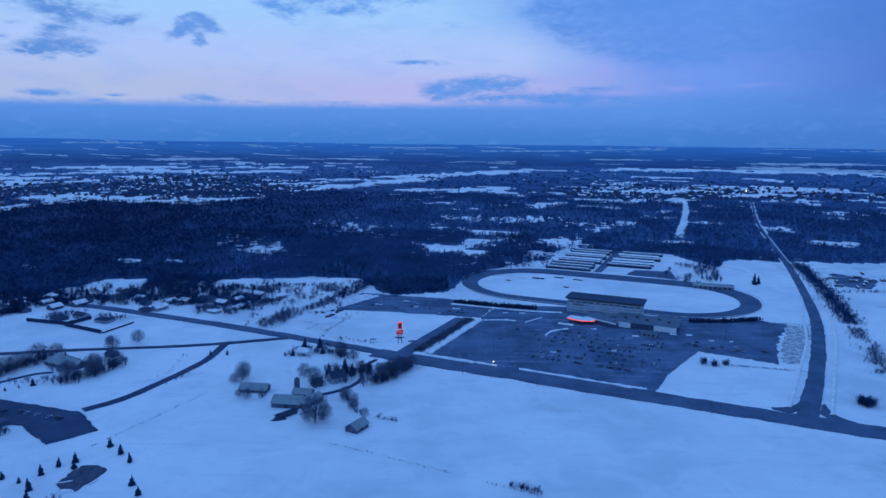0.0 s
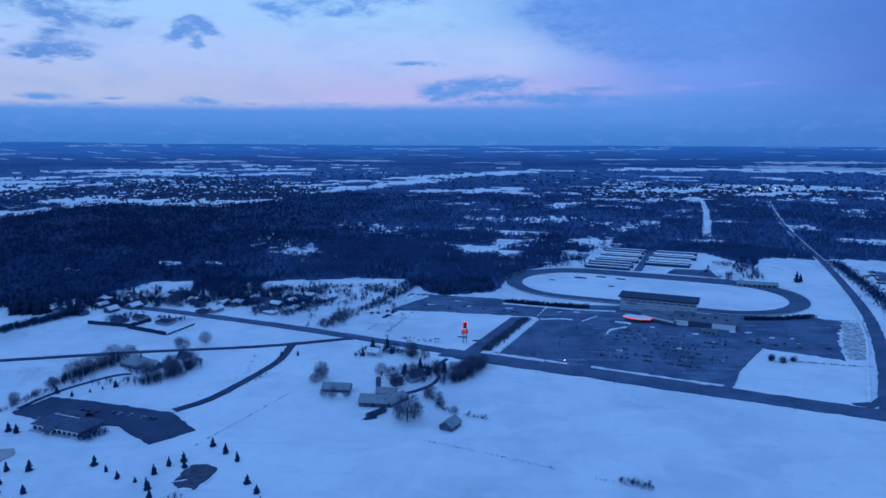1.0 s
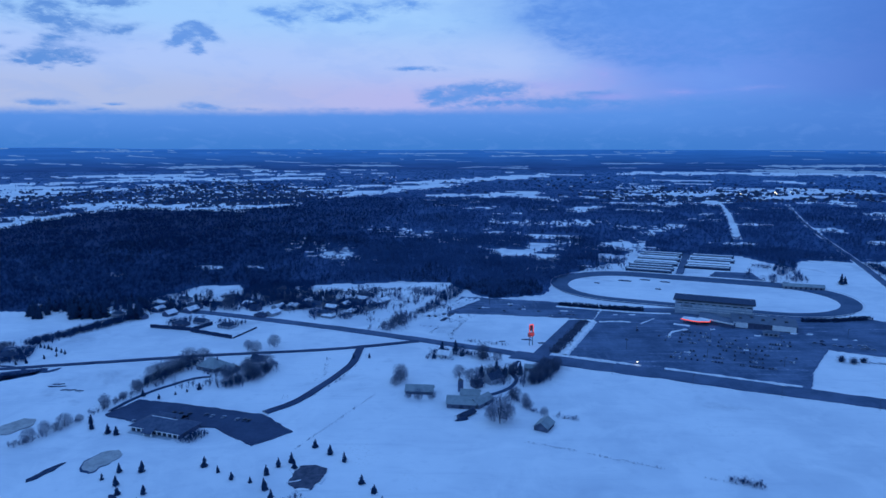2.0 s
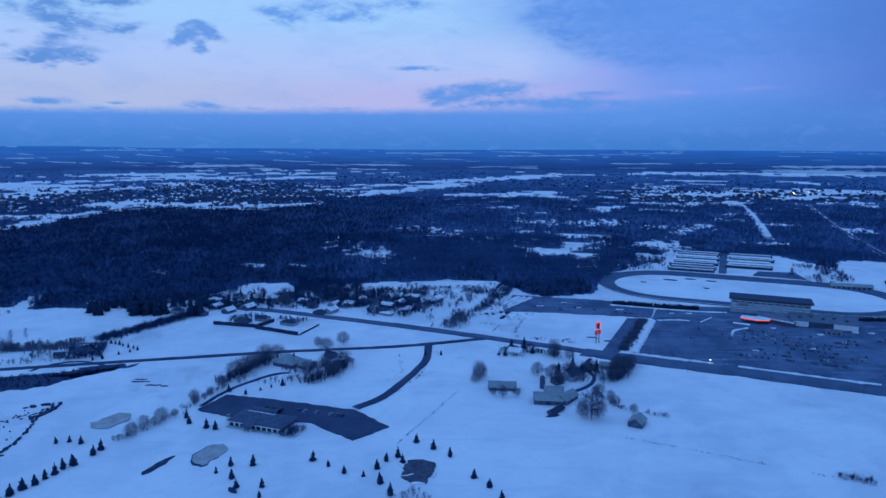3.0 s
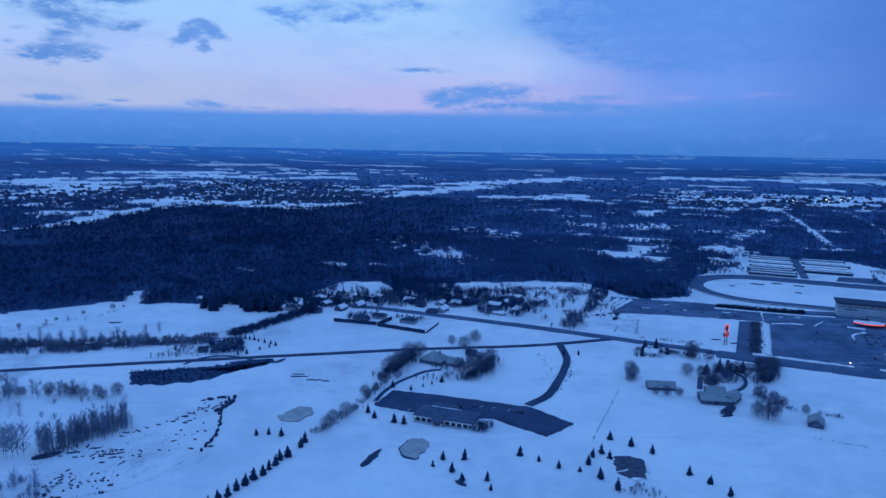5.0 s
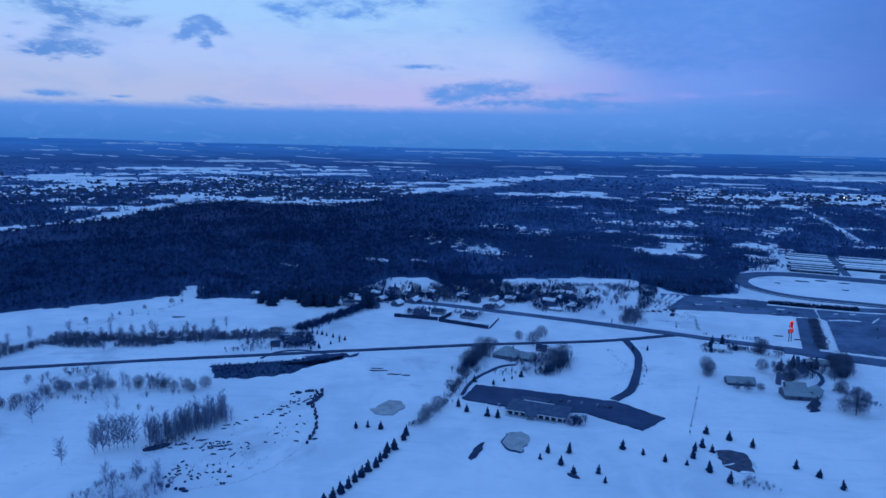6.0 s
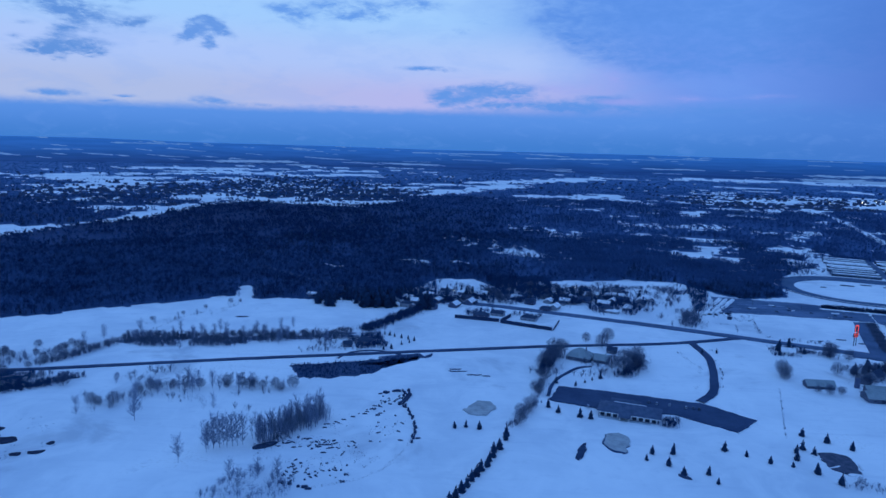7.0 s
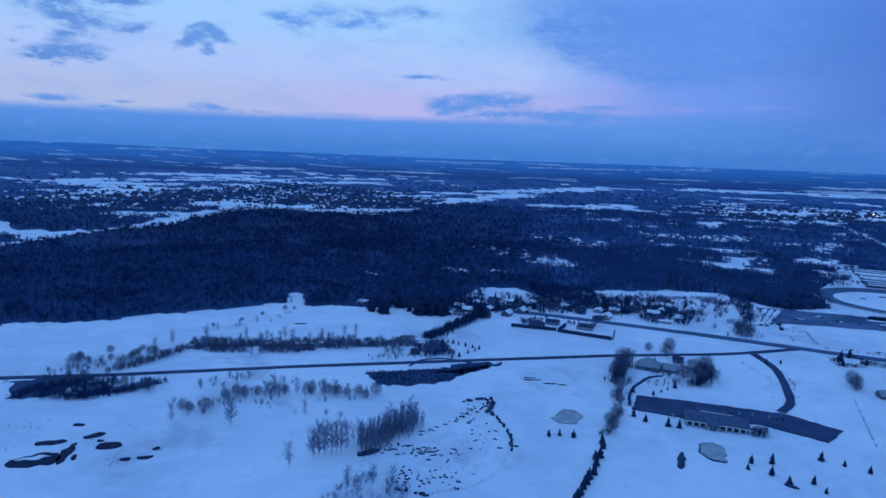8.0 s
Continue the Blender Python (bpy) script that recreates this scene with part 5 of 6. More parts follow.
def dark_grove():
    rng = np.random.default_rng(31)
    ring = [(-52, 490), (-38, 458), (-12, 462), (2, 478), (2, 500), (-10, 512), (-40, 508)]
    thicket("woodland", ring, 3.0, 5.2, NEEDLES, "dark evergreen grove beside the race track", 32, 0.36, 1.5, [tuft(rng, 26, 0.09, True) for _ in range(6)])
    thicket("thicket", ring, 2.0, 4.0, BARK, "leafless trees among a dark evergreen grove", 68, 0.36)
    belt = [site(-27, 110), site(0, 113), site(27, 118)]
    hedge_line("hedge", belt, 3.4, 0.7, 3.2, NEEDLES, "clipped dark evergreen hedge behind the parking lot", 33)
    hedge_line("hedge", [site(119, 129), site(139, 138), site(158, 153)], 3.0, 0.7, 3.0, NEEDLES, "dark evergreen hedge beside the track", 34)
    hedge_line("hedge", [site(-3.6, 8), site(-2.6, 78)], 4.2, 0.42, 1.6, TWIGS, "brown leafless hedge along the entrance drive", 35)


dark_grove()


# ---------------------------------------------------------------- buildings
def house(x, y, turn, wide, deep, tall=1.7, rise=1.5, wall=None, roof=None, label="", shape="gable", snow=False, chimney=True):
    """A dwelling with its windows, door, roof and chimney; the ridge runs along its width."""
    wall, roof = wall or SIDING, roof or SHINGLE
    h = thing("house", label, "house", x, y, at_ground(x, y), turn, "country houses")
    a, b = wide / 2, deep / 2
    body = Shape().box(-a, a, -b, b, -0.6, tall)
    if shape == "gable":
        for e in (-a, a):
            tri = [(e, -b, tall), (e, b, tall), (e, 0, tall + rise)]
            body.poly(*(tri if e > 0 else tri[::-1]))
    part("wall", body, wall, h)
    top = Shape()
    top.gable(-a, a, -b, b, tall, rise) if shape == "gable" else top.hip(-a, a, -b, b, tall, rise)
    rf = part("roof", top, SNOW if snow else roof, h, "snow-covered roof" if snow else "")
    if chimney:
        part("chimney", Shape().box(a * 0.4, a * 0.4 + 0.5, 0.2, 0.7, tall + rise * 0.4, tall + rise + 0.5), BRICK, rf)
    n = max(2, int(wide / 2.2))
    for k in range(n):
        wx = -a + wide * (k + 0.5) / n
        if k == n // 2:
            part("door", Shape().box(wx - 0.25, wx + 0.25, -b - 0.06, -b + 0.02, 0.0, 1.1), TRUNK, h)
            continue
        win = part("window", Shape().box(wx - 0.36, wx + 0.36, -b - 0.07, -b + 0.02, 0.5, 1.2), WHITE, h)
        part("pane", Shape().box(wx - 0.29, wx + 0.29, -b - 0.09, -b, 0.56, 1.14), GLASS, win)
    return h


def houses():
    rng = random.Random(12)
    spots = [(-313, 446), (-269, 455), (-255, 465), (-242, 460), (-222, 464), (-172, 436), (-157, 440), (-146, 430), (-130, 443), (-117, 440), (-331, 458), (-282, 444), (-197, 433), (-143, 456), (-184, 450), (-205, 446), (-240, 442), (-352, 452)]
    spots += [(-283, 424), (-276, 434), (-321, 462), (-182, 419), (-174, 433), (-166, 449), (-147, 436), (-132, 420), (-148, 414), (-232, 458), (-221, 465), (-129, 455), (-261, 446), (-239, 432)]
    looks = [("brown brick house with dark shingle roof among bare trees", BRICK, False), ("pale sided house with a snow-covered roof among bare trees", SIDING, True),
             ("pale sided house with dark shingle roof among bare trees", SIDING, False), ("brick bungalow with a snow-covered roof in a snowy yard", BRICK, True)]
    spots += [(-189, 415), (-183, 438), (-152, 452), (-138, 437), (-132, 445), (-145, 410), (-121, 428), (-262, 436), (-266, 418), (-229, 459), (-200, 449), (-250, 424), (-164, 440), (-113, 446)]
    for i, (x, y) in enumerate(spots):
        label, wall, snow = looks[i % 4]
        house(x, y, rng.choice((-26, -24, 64, -28)), rng.uniform(6.5, 9.5), rng.uniform(4.5, 6), rng.uniform(1.5, 2.6), rng.uniform(1.2, 1.8), wall, SHINGLE, label, rng.choice(("gable", "gable", "hip")), snow)
    house(-233, 398, -22, 9, 6, 1.8, 1.7, BRICK, SHINGLE, "brown brick house behind a tall dark fence", "hip")
    house(-222, 402, -22, 8, 5.5, 1.8, 1.5, SIDING, SHINGLE, "pale house behind a tall dark fence", "gable")
    house(-203, 391, -26, 9.5, 6, 1.8, 1.6, SIDING, SHINGLE, "tan house with dark roof behind a tall dark fence", "hip")
    house(-300, 338, -20, 8.5, 6.5, 2.2, 2.0, SIDING, SHINGLE, "farmhouse with dark roof beside the lane", "hip")
    house(-309, 333, 10, 4.5, 4, 1.6, 1.2, BOARDS, SHINGLE, "small outbuilding beside the farmhouse", chimney=False)
    house(-186, 315, -28, 12, 10, 1.9, 3.8, BOARDS, GREEN_ROOF, "large house with pale grey hipped roof among bare trees", "hip")
    house(-176, 310, -28, 7, 6, 1.6, 2.2, BOARDS, GREEN_ROOF, "pale-roofed wing of a house among bare trees", "gable")
    house(-167, 325, -20, 5, 4.5, 1.8, 1.5, BOARDS, SHINGLE, "dark garage beside a country house", "gable", chimney=False)
    house(-50, 289, 35, 7.5, 5.5, 2.6, 2.2, SIDING, SHINGLE, "pale farmhouse with dark roof among bare trees", "gable")
    house(-72, 326, -25, 6.5, 5, 1.9, 1.6, WHITE, SHINGLE, "white cottage with snow round it beside spruces", "gable", True)
    house(-30.5, 305, -15, 6.0, 4.5, 1.6, 1.3, SIDING, GREEN_ROOF, "small building with a pale roof beside the farm drive", "gable", chimney=False)
    house(-58, 283.5, 30, 4.5, 4, 1.8, 1.4, BOARDS, SHINGLE, "small dark outbuilding near the farmhouse", chimney=False)


houses()


def barn(x, y, turn, wide, deep, tall, rise, roof, label, lean=False):
    b = thing("barn", label, "barn", x, y, at_ground(x, y), turn, "farm buildings")
    p, q = wide / 2, deep / 2
    body = Shape().box(-p, p, -q, q, -0.6, tall)
    for e in (-p, p):
        tri = [(e, -q, tall), (e, q, tall), (e, 0, tall + rise)]
        body.poly(*(tri if e > 0 else tri[::-1]))
    part("wall", body, BOARDS, b)
    rf = part("roof", Shape().gable(-p, p, -q, q, tall, rise, 0.4, 0.12), roof, b)
    for k in range(int(wide / 1.6) + 1):
        rx = -p + k * 1.6
        part("seam", Shape().poly((rx, -q - 0.35, tall - 0.02), (rx + 0.1, -q - 0.35, tall - 0.02), (rx + 0.1, 0, tall + rise + 0.22), (rx, 0, tall + rise + 0.22)), roof, rf)
    part("door", Shape().box(-0.9, 0.9, -q - 0.08, -q + 0.02, 0, min(1.9, tall - 0.1)), TRUNK, b)
    for wx in (-p * 0.6, p * 0.6):
        part("window", Shape().box(wx - 0.3, wx + 0.3, -q - 0.06, -q + 0.02, 0.7, 1.2), GLASS, b)
    return b


def farmyard():
    barn(-65.5, 261.8, -8, 12.0, 8, 2.0, 2.1, GREEN_ROOF, "long barn with a faded green metal roof")
    barn(-57.6, 263.0, 50, 10.5, 5.6, 1.9, 1.8, GREEN_ROOF, "barn wing with a faded green roof, set crosswise")
    barn(-61.5, 271, -10, 8, 4.5, 1.8, 1.6, GREEN_ROOF, "low farm shed with pale green roof behind the barn")
    barn(-83.5, 276.5, -6, 12, 5.2, 1.6, 2.0, GREEN_ROOF, "long low farm outbuilding with a grey-green roof")
    barn(-34.8, 238.5, 60, 7.5, 5.4, 1.7, 1.8, GREEN_ROOF, "lone shed with a weathered green roof in snow")
    barn(-64.2, 250.8, 46, 8.5, 2.8, 1.0, 0.8, SHINGLE, "low dark lean-to built against the barn")
    s = thing("silo", "dark cylindrical farm silo beside the barn", "silo", -65.5, 277.5, at_ground(-65.5, 277.5))
    part("shell", Shape().prism([(1.2 * math.cos(6.2832 * k / 16), 1.2 * math.sin(6.2832 * k / 16)) for k in range(16)], -0.5, 5.0), BRICK, s)
    part("cap", Shape().prism([(1.3 * math.cos(6.2832 * k / 16), 1.3 * math.sin(6.2832 * k / 16)) for k in range(16)], 5.0, 6.0, 0.15), STEEL, s)
    m = thing("haystack", "dark heap of old hay beside the barn", "hay heap", -66, 246.5, at_ground(-66, 246.5), 20)
    part("heap", Shape().prism([(3.2 * math.cos(6.2832 * k / 12) * (1 + 0.2 * math.sin(k * 2.3)), 1.0 * math.sin(6.2832 * k / 12)) for k in range(12)], -0.2, 0.9, 0.5), EARTH, m)


farmyard()


def clubhouse():
    x, y, turn = -180.5, 243.0, -20.5
    c = thing("clubhouse", "long brown clubhouse with hipped shingle roof and pale window bays", "clubhouse", x, y, at_ground(x, y), turn)
    part("wall", Shape().box(-11.5, 11.5, -5.5, 5.5, -0.8, 2.1), BRICK, c)
    roof = part("roof", Shape().hip(-11.5, 11.5, -5.5, 5.5, 2.1, 2.5, 0.8), BROWN_ROOF, c, "brown hipped shingle roof")
    part("ridge_cap", Shape().tube((-6.2, 0, 4.62), (6.2, 0, 4.62), 0.14, 0.14, 5), SNOW, roof, "thin white line along the ridge")
    part("gutter", Shape().box(-12.3, 12.3, -6.45, -6.2, 1.95, 2.12), WHITE, roof, "pale gutter")
    part("roof", Shape().gable(-7.5, 3.0, 2.5, 9.5, 1.9, 1.9, 0.5), BROWN_ROOF, c, "lower roof of the rear wing")
    part("wall", Shape().box(-7.5, 3.0, 4.0, 9.5, -0.8, 1.9), BRICK, c)
    part("roof", Shape().gable(-3.4, 0.6, -8.2, -4.0, 1.75, 1.1, 0.35), BROWN_ROOF, c, "small gable over the terrace door")
    for e in (-3.3, 0.2):
        part("post", Shape().box(e, e + 0.3, -8.0, -7.7, -0.6, 1.75), WHITE, c, "white painted porch post")
    for k in range(9):
        wx = -10.9 + k * 2.45
        win = part("window", Shape().box(wx, wx + 1.75, -5.62, -5.48, 0.3, 1.75), GLASS, c)
        for e in (wx - 0.3, wx + 1.75):
            part("frame", Shape().box(e, e + 0.3, -5.72, -5.48, -0.3, 1.95), WHITE, win)
        part("sill", Shape().box(wx - 0.3, wx + 2.05, -5.75, -5.48, -0.1, 0.26), SIDING, win, "pale panel below the window")
    part("terrace", Shape().box(-11.5, 8.5, -7.6, -5.8, -0.6, 0.1), CONCRETE, c)
    part("chimney", Shape().box(3.2, 4.2, 0.6, 1.5, 3.4, 5.4), BRICK, c)
    thicket("thicket", [(-172, 230), (-165, 229), (-162, 237), (-169, 238)], 0.8, 2.4, BARK, "dark bushes at the end of the clubhouse", 82, 0.15)


clubhouse()


def tall_fence():
    def run(points, label):
        f = thing("fence", label, "fence", kind="", group="yard fences")
        for (ax, ay), (bx, by) in zip(points, points[1:]):
            n = max(1, int(math.hypot(bx - ax, by - ay) / 2.4))
            for k in range(n):
                t0, t1 = k / n, (k + 1) / n - 0.03 / n
                p, q = (ax + (bx - ax) * t0, ay + (by - ay) * t0), (ax + (bx - ax) * t1, ay + (by - ay) * t1)
                d = Vector((q[0] - p[0], q[1] - p[1])).normalized() * 0.3
                z = at_ground(*p)
                part("panel", Shape().prism([(p[0] + d.y, p[1] - d.x), (q[0] + d.y, q[1] - d.x), (q[0] - d.y, q[1] + d.x), (p[0] - d.y, p[1] + d.x)], z - 0.6, z + 2.1 + 0.1 * math.sin(k * 1.7)), FENCE, f)
    run([(-250, 394.4), (-222.4, 385.5)], "tall solid dark fence round a snowy yard")
    run([(-221.7, 383.2), (-192.4, 366.2)], "tall solid dark fence at the edge of a field")
    run([(-221.7, 384), (-214, 398)], "dark fence between two snowy yards")
    low_run = thing("fence", "low dark fence closing a snowy yard", "fence", group="yard fences")
    for k in range(10):
        x, y = -192 + 7.3 * k / 10, 366.5 + 21.5 * k / 10
        part("panel", Shape().prism([(x, y), (x + 0.5, y), (x + 1.2, y + 2.1), (x + 0.7, y + 2.1)], at_ground(x, y) - 0.4, at_ground(x, y) + 0.8), FENCE, low_run)


tall_fence()


# ---------------------------------------------------------------- the raceway
def grandstand():
    x, y = site(46, 122)
    g = thing("grandstand", "long grey grandstand with a dark flat roof facing the track", "grandstand", x, y, 0.2, -24.5)
    part("wall", Shape().box(0, 46, 0, 13, -0.6, 8.4), CONCRETE, g, "grey concrete rear wall")
    roof = part("roof", Shape().prism([(-1.2, -1.6), (47.4, -1.6), (47.4, 15.0), (-1.2, 15.0)], 9.2, 9.9), SHINGLE, g, "dark overhanging flat roof")
    part("fascia", Shape().box(-1.2, 47.4, -1.75, -1.55, 9.0, 9.8), STEEL, roof)
    part("clerestory", Shape().box(0.5, 45.5, 0.6, 12.5, 8.4, 9.2), GLASS, g)
    for k in range(12):
        cx = 0.4 + k * 4.1
        part("column", Shape().box(cx, cx + 0.45, -0.5, 0.0, -0.4, 9.2), CONCRETE, g)
    for k in range(11):
        cx = 1.6 + k * 4.1
        part("window", Shape().box(cx, cx + 2.6, -0.08, 0.03, 6.9, 7.5), GLASS, g)
    part("ledge", Shape().box(0, 46, -0.7, 0.0, 7.75, 8.1), WHITE, g, "pale horizontal ledge")
    for z in (2.6, 4.0, 5.6):
        part("ledge", Shape().box(0, 46, -0.3, 0.0, z, z + 0.28), WHITE, g, "pale horizontal ledge")
    part("sign_panel", Shape().box(3.5, 10.5, -0.35, -0.1, 4.6, 6.0), SIDING, g, "pale unlettered sign panel")
    a = thing("annex", "low wide raceway building with grey roof and pale panels", "building", *site(80, 99), 0.2, -24.5)
    part("wall", Shape().box(0, 35, 0, 20, -0.6, 3.4), BRICK, a)
    part("roof", Shape().prism([(-0.6, -0.6), (35.6, -0.6), (35.6, 20.6), (-0.6, 20.6)], 3.4, 3.8), GREY_ROOF, a)
    for x0, x1 in ((1.0, 9.0), (22.0, 34.5)):
        part("panel", Shape().box(x0, x1, -0.9, -0.55, 0.6, 3.6), WHITE, a, "pale lit wall panel")
    for k in range(5):
        part("rooftop_unit", Shape().box(4 + k * 6.2, 5.8 + k * 6.2, 8 + (k % 2) * 4, 9.6 + (k % 2) * 4, 3.8, 4.7), STEEL, a)
    w2 = thing("annex", "sloping pale-edged entrance wing beside the grandstand", "building", *site(62, 104), 0.2, -24.5)
    wing = Shape()
    wing.prism([(0, 0), (19, -9), (21, -4), (6, 14), (0, 14)], -0.6, 2.8)
    part("wall", wing, BRICK, w2)
    part("roof", Shape().prism([(-0.5, -0.5), (19.2, -9.6), (21.6, -4), (6.4, 14.4), (-0.5, 14.4)], 2.8, 3.2), GREY_ROOF, w2)
    part("fascia", Shape().prism([(-0.6, -0.7), (19.2, -9.9), (19.4, -9.6), (-0.5, -0.4)], 2.5, 3.3), WHITE, w2)
    k2 = thing("pavilion", "small pale pavilion before the raceway building", "building", *site(97, 86), 0.2, -24.5)
    part("wall", Shape().box(0, 8, 0, 6, -0.6, 2.0), SIDING, k2)
    part("roof", Shape().hip(0, 8, 0, 6, 2.0, 1.1, 0.5), GREY_ROOF, k2)
    for k in range(3):
        part("window", Shape().box(0.8 + k * 2.4, 2.2 + k * 2.4, -0.06, 0.03, 0.6, 1.5), GLASS, k2)
    e = thing("canopy", "white entrance canopy edged with red neon light", "canopy", *site(52, 94), 0.2, -24.5)
    ring = [(0, 3.0), (5, 0.4), (10, -0.4), (16, 1.6), (17, 8), (1, 9)]
    part("roof", Shape().prism(ring, 2.5, 3.0), SNOW, e, "snow-dusted white canopy roof")
    band = Shape()
    for (ax, ay), (bx, by) in zip(ring[:4], ring[1:5]):
        d = Vector((by - ay, ax - bx)).normalized() * 0.16
        band.prism([(ax, ay), (ax + d.x, ay + d.y), (bx + d.x, by + d.y), (bx, by)], 2.45, 2.95)
    part("neon_strip", band, RED_GLOW, e, "glowing red neon strip")
    for px, py in ((1.5, 3.5), (9, 1), (15.5, 2.5), (15.5, 7), (2, 8)):
        part("post", Shape().tube((px, py, -0.5), (px, py, 2.5), 0.16, 0.16, 8), STEEL, e)


grandstand()


def pylon_sign():
    x, y = -25.0, 345.5
    s = thing("pylon_sign", "tall roadside pylon sign with glowing red neon shapes", "sign", x, y, at_ground(x, y), 24)
    for lx in (-1.0, 1.0):
        part("leg", Shape().tube((lx, 0, -0.5), (lx * 0.8, 0, 10.5), 0.22, 0.18, 8), STEEL, s)
    for z in (2.5, 4.4):
        part("brace", Shape().box(-1.0, 1.0, -0.08, 0.08, z, z + 0.2), STEEL, s)
    part("cabinet", Shape().box(-1.9, 1.9, -0.25, 0.25, 5.0, 7.2), STEEL, s, "dark sign cabinet")
    part("cabinet", Shape().box(-1.3, 1.3, -0.2, 0.2, 8.2, 11.2), STEEL, s)
    for z in (5.2, 6.1, 6.8):
        part("neon_tube", Shape().box(-1.85, 1.85, -0.36, -0.26, z, z + 0.16), RED_GLOW, s, "glowing red neon tube")
    for lx in (-1.3, 1.0):
        part("neon_tube", Shape().box(lx, lx + 0.3, -0.32, -0.21, 7.4, 11.4), RED_GLOW, s, "glowing red neon tube")
    part("neon_tube", Shape().box(-1.3, 1.3, -0.32, -0.21, 11.4, 11.9), RED_GLOW, s, "glowing red neon tube")


pylon_sign()


def stables():
    first = None
    spots = [(12, 262 + 12.5 * k, 38 - k * 0.4) for k in range(9)] + [(58, 296 + 13.5 * k, 36) for k in range(6)]
    for i, (u, v, length) in enumerate(spots):
        x, y = site(u, v)
        if first is None:
            b = first = thing("stable", "long low horse barn with grey, partly snowy roof", "barn", x, y, 0.1, -24.5, "rows of horse barns")
            part("wall", Shape().box(-length / 2, length / 2, -2.4, 2.4, -0.5, 1.7), FENCE, b)
            part("roof", Shape().gable(-length / 2, length / 2, -2.4, 2.4, 1.7, 0.9, 0.4, 0.15), GREY_ROOF, b, "grey metal gable roof")
            part("roof_snow", Shape().gable(-length / 2 + 1, length / 2 - 1, -1.25, 1.25, 2.22, 0.47, 0.0, 0.12), SNOW, b, "strip of snow along the ridge")
            for k in range(9):
                wx = -length / 2 + 2 + k * 4.1
                part("door", Shape().box(wx, wx + 1.2, -2.5, -2.38, 0, 1.3), TRUNK, b)
        elif i in (4, 10):
            b = snowy = thing("stable", "long low horse barn under a roof of snow", "barn", x, y, 0.1, -24.5, "rows of horse barns")
            part("wall", Shape().box(-length / 2, length / 2, -2.4, 2.4, -0.5, 1.7), FENCE, b)
            part("roof", Shape().gable(-length / 2, length / 2, -2.4, 2.4, 1.7, 0.9, 0.4, 0.22), SNOW, b, "gable roof covered with snow")
            for k in range(9):
                wx = -length / 2 + 2 + k * 4.1
                part("door", Shape().box(wx, wx + 1.2, -2.5, -2.38, 0, 1.3), TRUNK, b)
        else:
            shift = 1.6 * math.sin(i * 2.7)
            x, y = site(u + shift, v)
            copy_thing(snowy if i in (6, 11, 13) else first, pose(x, y, 0.1, 0, 0, -24.5))
    x, y = site(127, 238)
    p = thing("paddock_barn", "long pale-roofed paddock building beside the track", "barn", x, y, 0.1, -18)
    part("wall", Shape().box(-14, 14, -3.5, 3.5, -0.5, 2.2), SIDING, p)
    part("roof", Shape().gable(-14, 14, -3.5, 3.5, 2.2, 1.5, 0.5, 0.15), GREEN_ROOF, p)
    for k in range(8):
        part("door", Shape().box(-13 + k * 3.4, -11.6 + k * 3.4, -3.6, -3.48, 0, 1.6), TRUNK, p)


stables()
patch("parking_lot", [site(*q) for q in ((34, 262), (40, 262), (38, 372), (31, 370))], ROAD, "dark lane between rows of horse barns", "lane", rag=0.6)
patch("parking_lot", [site(*q) for q in ((60, 262), (100, 258), (92, 290), (64, 284))], ASPHALT, "dark asphalt yard beside the horse barns", "yard", rag=2.0)


def car(mat, label):
    c = thing("car", label, "car", group="parked cars")
    body = Shape().prism([(-1.25, -0.47), (1.15, -0.47), (1.25, -0.3), (1.25, 0.3), (1.15, 0.47), (-1.25, 0.47)], 0.16, 0.46, 0.97)
    part("body", body, mat, c)
    part("cabin", Shape().prism([(-0.85, -0.43), (0.5, -0.43), (0.5, 0.43), (-0.85, 0.43)], 0.46, 0.76, 0.78), GLASS, c, "dark glazed cabin")
    part("roof", Shape().box(-0.68, 0.34, -0.34, 0.34, 0.755, 0.79), mat, c)
    for wx in (-0.8, 0.8):
        for wy in (-0.46, 0.38):
            part("wheel", Shape().tube((wx, wy, 0.18), (wx, wy + 0.1, 0.18), 0.18, 0.18, 8), TYRE, c)
    return c


